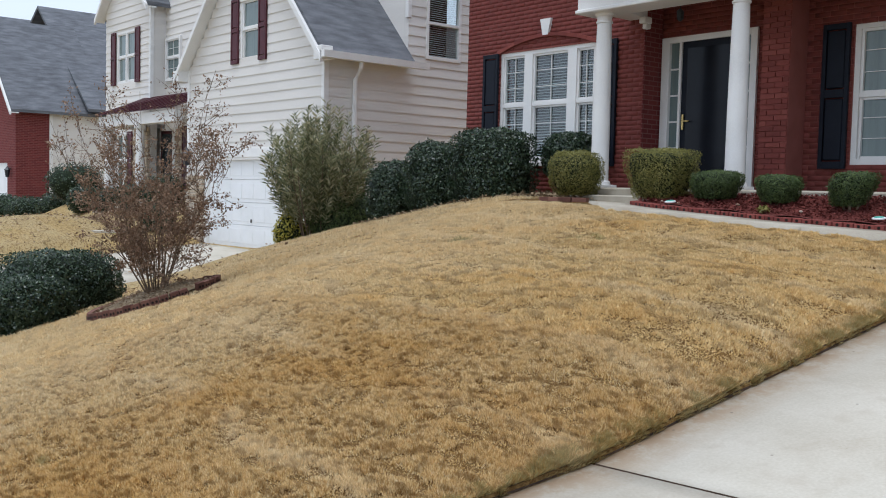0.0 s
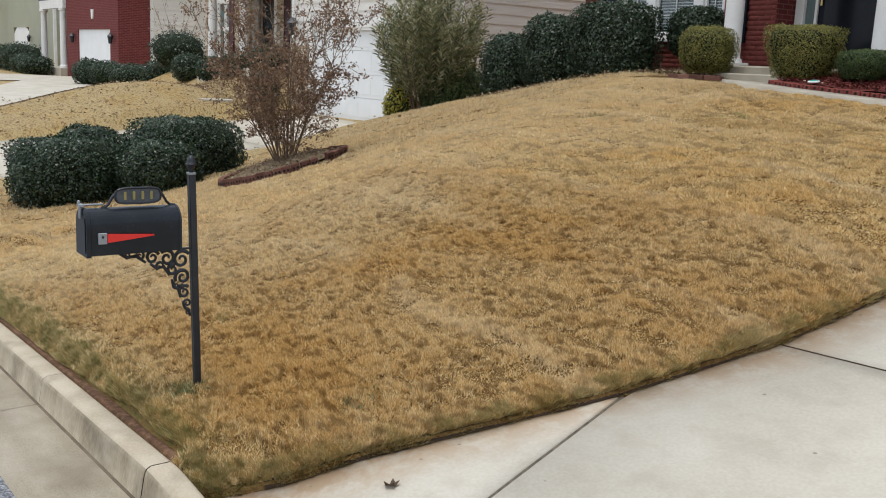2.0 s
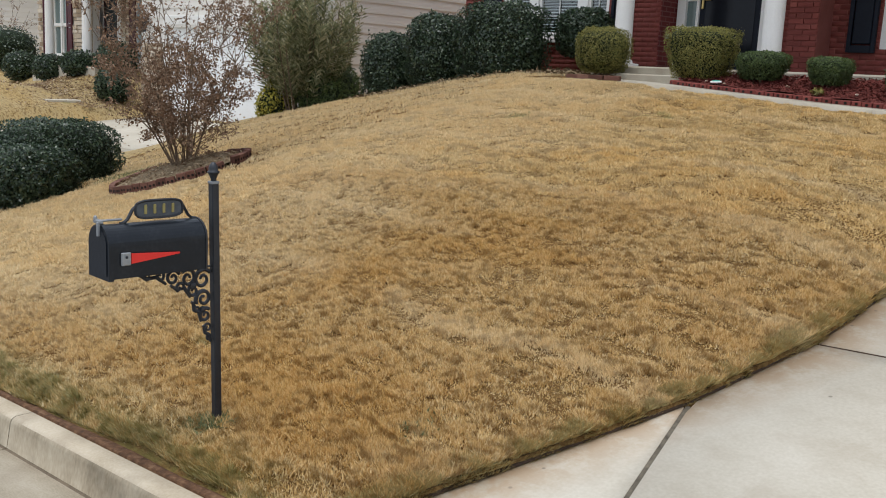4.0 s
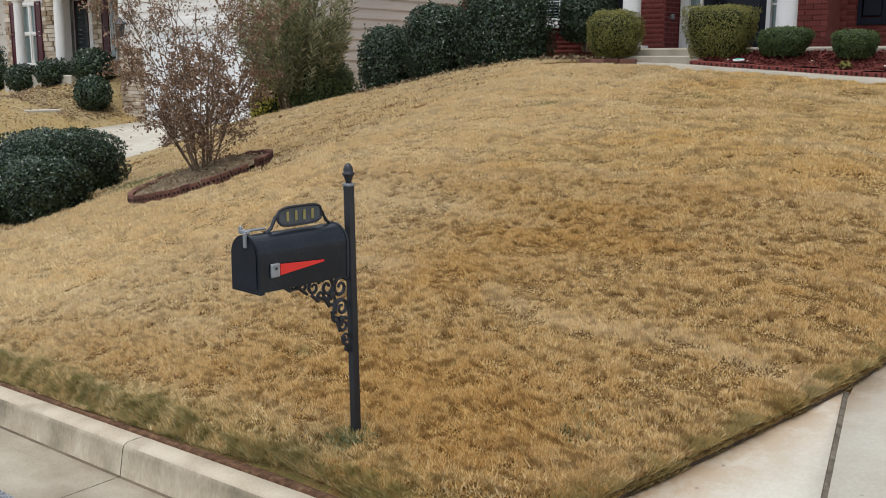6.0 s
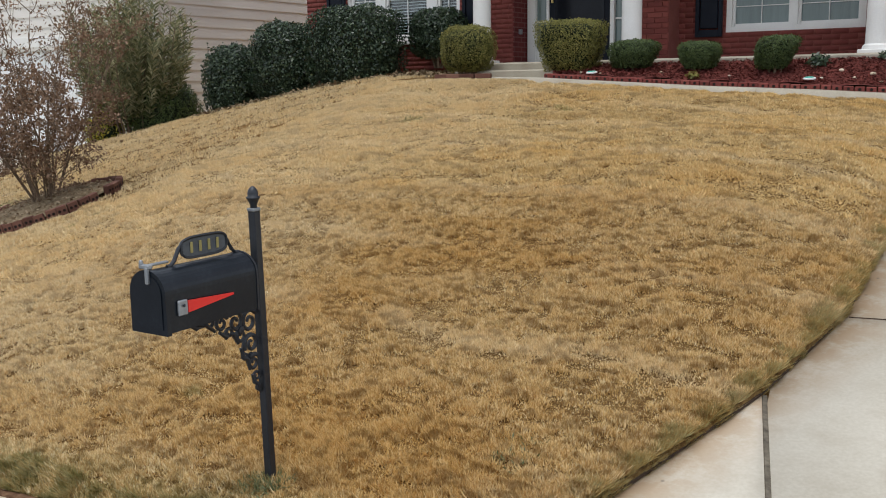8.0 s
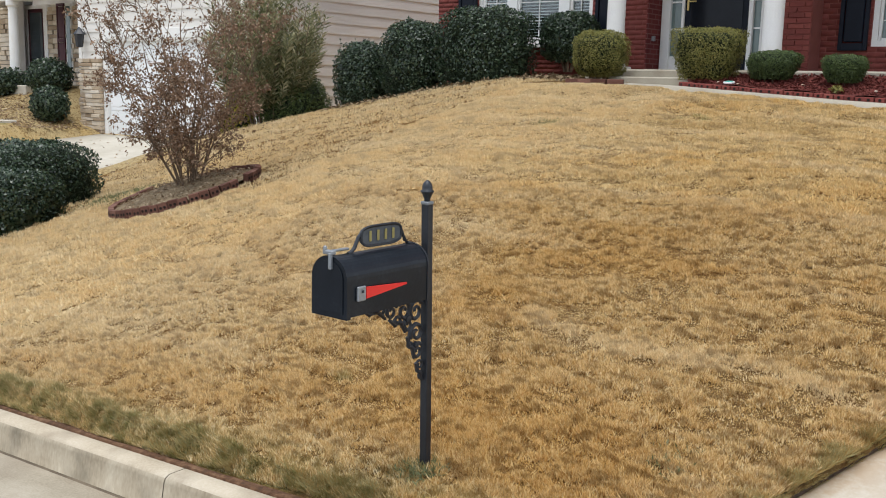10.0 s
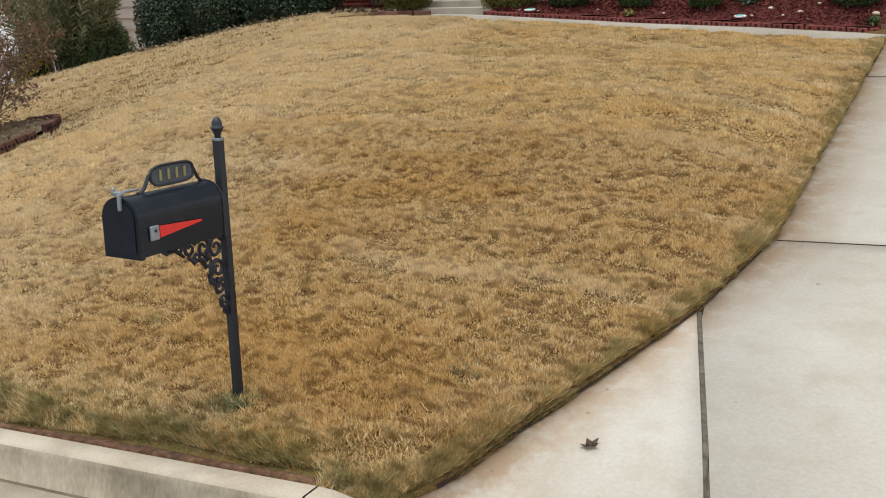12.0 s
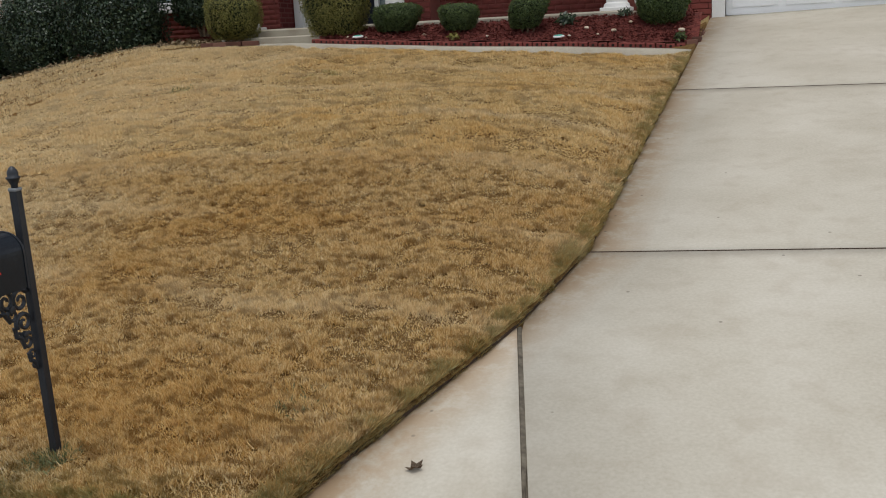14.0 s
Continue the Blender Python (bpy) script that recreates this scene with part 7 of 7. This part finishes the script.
def clear_of_things(x, y):
    u, v = x - BC[0], y - BC[1]
    p, q = (u * math.cos(BT) + v * math.sin(BT)) / (BA + 0.03), (-u * math.sin(BT) + v * math.cos(BT)) / (BB + 0.03)
    return (p * p + q * q > 1) & ((x < -8.3) | (y < bed_y(np.clip(x, -7.5, -3.1)) - 0.63)) & (x < edge_x(y) - 0.005) & ((y > 1.025 + 0.04 * smooth01(x, -6.6, -4.6) + 0.02 * value_noise(x, x * 0, 0.22, 13)) | (x > -4.12)) & (x > flare_x(y)) & ((x > -12.55 - (y - 1.45) * 1.6) | (x < -14.1) | (y > 2.15))


def grow(x, y, hmin, hmax, wide, seed, lean=0.9, sink=0.004, out=(0.0, 0.0), bare=0.3, cell=0.06):
    """Stubble at the given places: taller and denser in tufts, thinner between them."""
    g = np.random.default_rng(seed)
    ok = clear_of_things(x, y)
    x, y = x[ok], y[ok]
    clump = 0.58 * value_noise(x * 0.8, y, cell, 5) + 0.42 * value_noise(x * 0.6, y, 2.4 * cell, 6)
    clump = np.clip((clump - 0.3) * 3.2, 0, 1)
    keep = g.random(len(x)) < bare + (1 - bare) * clump
    x, y, clump = x[keep], y[keep], clump[keep]
    h = (hmin + (hmax - hmin) * clump) * g.uniform(0.6, 1.3, len(x))
    z = lawn_z(x, y) - sink + 0.35 * hmax * clump
    return blades(x, y, z, h, wide * g.uniform(0.6, 1.4, len(x)), lean, g, out)


def plot(count, x0, x1, y0, y1, seed):
    g = np.random.default_rng(seed)
    return g.uniform(x0, x1, count), g.uniform(y0, y1, count)


def drive_fringe(count, seed):
    g = np.random.default_rng(seed)
    y = g.uniform(1.0, 8.5, count)
    return edge_x(y) - 0.008 - 0.14 * g.random(count) ** 1.3, y


def edge_fringe(count, seed):
    g = np.random.default_rng(seed)
    y = g.uniform(1.0, 8.5, count)
    return edge_x(y) - 0.001 - (0.06 + 0.04 * value_noise(y, y * 0, 0.15, 14)) * g.random(count) ** 1.7, y


def turf_face(count, seed):
    """Roots on the cut face of the turf beside the drive."""
    g = np.random.default_rng(seed)
    y = g.uniform(1.0, 8.5, count)
    return edge_x(y) - 0.0055 - 0.012 * g.random(count), y


def kerb_fringe(count, seed):
    g = np.random.default_rng(seed)
    x = g.uniform(-11.5, -3.95, count)
    return x, 1.03 + 0.03 * value_noise(x, x * 0, 0.25, 11) + (0.05 + 0.11 * value_noise(x, x * 0, 0.45, 12)) * g.random(count) ** 1.3


def turf(label, mat, lots):
    co = np.concatenate(lots)
    ob = new("grass", raw_mesh("grass", co, np.arange(len(co)).reshape(-1, 3), mat))
    return tagged(ob, label, "grass", kind="stuff")


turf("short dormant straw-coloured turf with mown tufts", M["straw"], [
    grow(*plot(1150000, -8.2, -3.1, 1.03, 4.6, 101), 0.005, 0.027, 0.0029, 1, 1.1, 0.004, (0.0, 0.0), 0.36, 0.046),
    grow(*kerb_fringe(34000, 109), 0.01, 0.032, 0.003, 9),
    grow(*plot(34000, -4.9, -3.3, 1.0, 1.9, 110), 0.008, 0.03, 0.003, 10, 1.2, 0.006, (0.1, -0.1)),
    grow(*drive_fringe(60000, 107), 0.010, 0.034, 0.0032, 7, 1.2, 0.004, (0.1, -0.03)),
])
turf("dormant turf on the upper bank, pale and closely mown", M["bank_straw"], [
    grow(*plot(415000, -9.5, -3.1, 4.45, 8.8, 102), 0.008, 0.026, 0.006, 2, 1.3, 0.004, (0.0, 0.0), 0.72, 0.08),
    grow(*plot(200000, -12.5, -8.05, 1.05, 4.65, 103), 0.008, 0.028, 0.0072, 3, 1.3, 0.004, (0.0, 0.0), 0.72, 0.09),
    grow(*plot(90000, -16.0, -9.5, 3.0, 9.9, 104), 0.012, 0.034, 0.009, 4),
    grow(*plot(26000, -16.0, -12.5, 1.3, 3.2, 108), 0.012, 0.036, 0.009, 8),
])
turf("longer uncut grass fringe with some green", M["fringe"], [
    grow(*kerb_fringe(85000, 105), 0.012, 0.036, 0.003, 5, 1.3, 0.006, (0.0, -0.25), 0.7, 0.045),
    grow(*turf_face(45000, 111), 0.008, 0.024, 0.003, 11, 1.3, 0.05, (0.35, -0.12), 0.8),
    grow(*turf_face(45000, 112), 0.008, 0.026, 0.003, 12, 1.3, 0.032, (0.3, -0.12), 0.8),
    grow(*edge_fringe(75000, 106), 0.014, 0.042, 0.003, 6, 1.3, 0.016, (0.22, -0.1), 0.65, 0.05),
])

# dark soil where the turf is cut along the drive
ey = np.linspace(1.25, 8.3, 120)
ex3 = np.stack([edge_x(ey) - 0.05, edge_x(ey) - 0.01, edge_x(ey) + 0.002 + 0.006 * value_noise(ey, ey * 0, 0.2, 9)])
ez3 = np.stack([lawn_z(ex3[0], ey) - 0.03, lawn_z(ex3[1], ey) + 0.0, drive_apron_z(ex3[2], ey) + 0.003])
tagged(new("bare_soil", grid_mesh("bare_soil", ex3, np.stack([ey, ey, ey]), ez3, M["dark_soil"])), "thin line of dark soil along the driveway", "soil", kind="structure")

# red clay strip between kerb and turf
strip = np.linspace(-11.5, -4.0, 60)
cyy = np.stack([0 * strip + 1.003, 0 * strip + 1.005, 1.02 + 0.01 * smooth01(strip, -6.6, -4.6), 1.035 + 0.01 * smooth01(strip, -6.6, -4.6) + 0.02 * value_noise(strip, strip * 0, 0.35, 3)])
cl = np.stack([strip] * 4)
tagged(new("bare_soil", grid_mesh("bare_soil", cl, cyy, lawn_z(cl, cyy) + np.array([[-0.1], [0.004], [0.008], [0.0]]), M["clay"])), "strip of bare red clay behind the kerb", "soil", kind="structure")

b_co, b_fc = [], []
for x, y, z, w in courses:
    hw = w / 2 - 0.0045
    jx = (math.sin(x * 91.7 + z * 57.3) * 0.5) * 0.003
    base = len(b_co)
    y = y + 0.0105
    for dx, dz, dy in ((-hw, -0.0295, 0.0075), (hw, -0.0295, 0.0075), (hw, 0.0295, 0.0075), (-hw, 0.0295, 0.0075), (-hw + 0.001, -0.0285, jx), (hw - 0.001, -0.0285, jx), (hw - 0.001, 0.0285, jx), (-hw + 0.001, 0.0285, jx)):
        b_co.append((x + dx, y + dy, z + dz))
    for f in ((4, 5, 6, 7), (0, 1, 5, 4), (1, 2, 6, 5), (2, 3, 7, 6), (3, 0, 4, 7)):
        b_fc.append([base + k for k in f])
brickwork = new("brickwork", raw_mesh("brickwork", np.array(b_co), np.array(b_fc), M["brick"]))
brickwork.parent = house
tagged(brickwork, kind="stuff")
for x, y, z, w in near_courses:
    ob = new("brick", FULL if w > 0.15 else HALF)
    ob.matrix_world = Matrix.Translation((x, y, z))
    ob.scale = (max(w - 0.009, 0.03) / (0.194 if w > 0.15 else 0.092), 1, 1)
    ob.parent = house
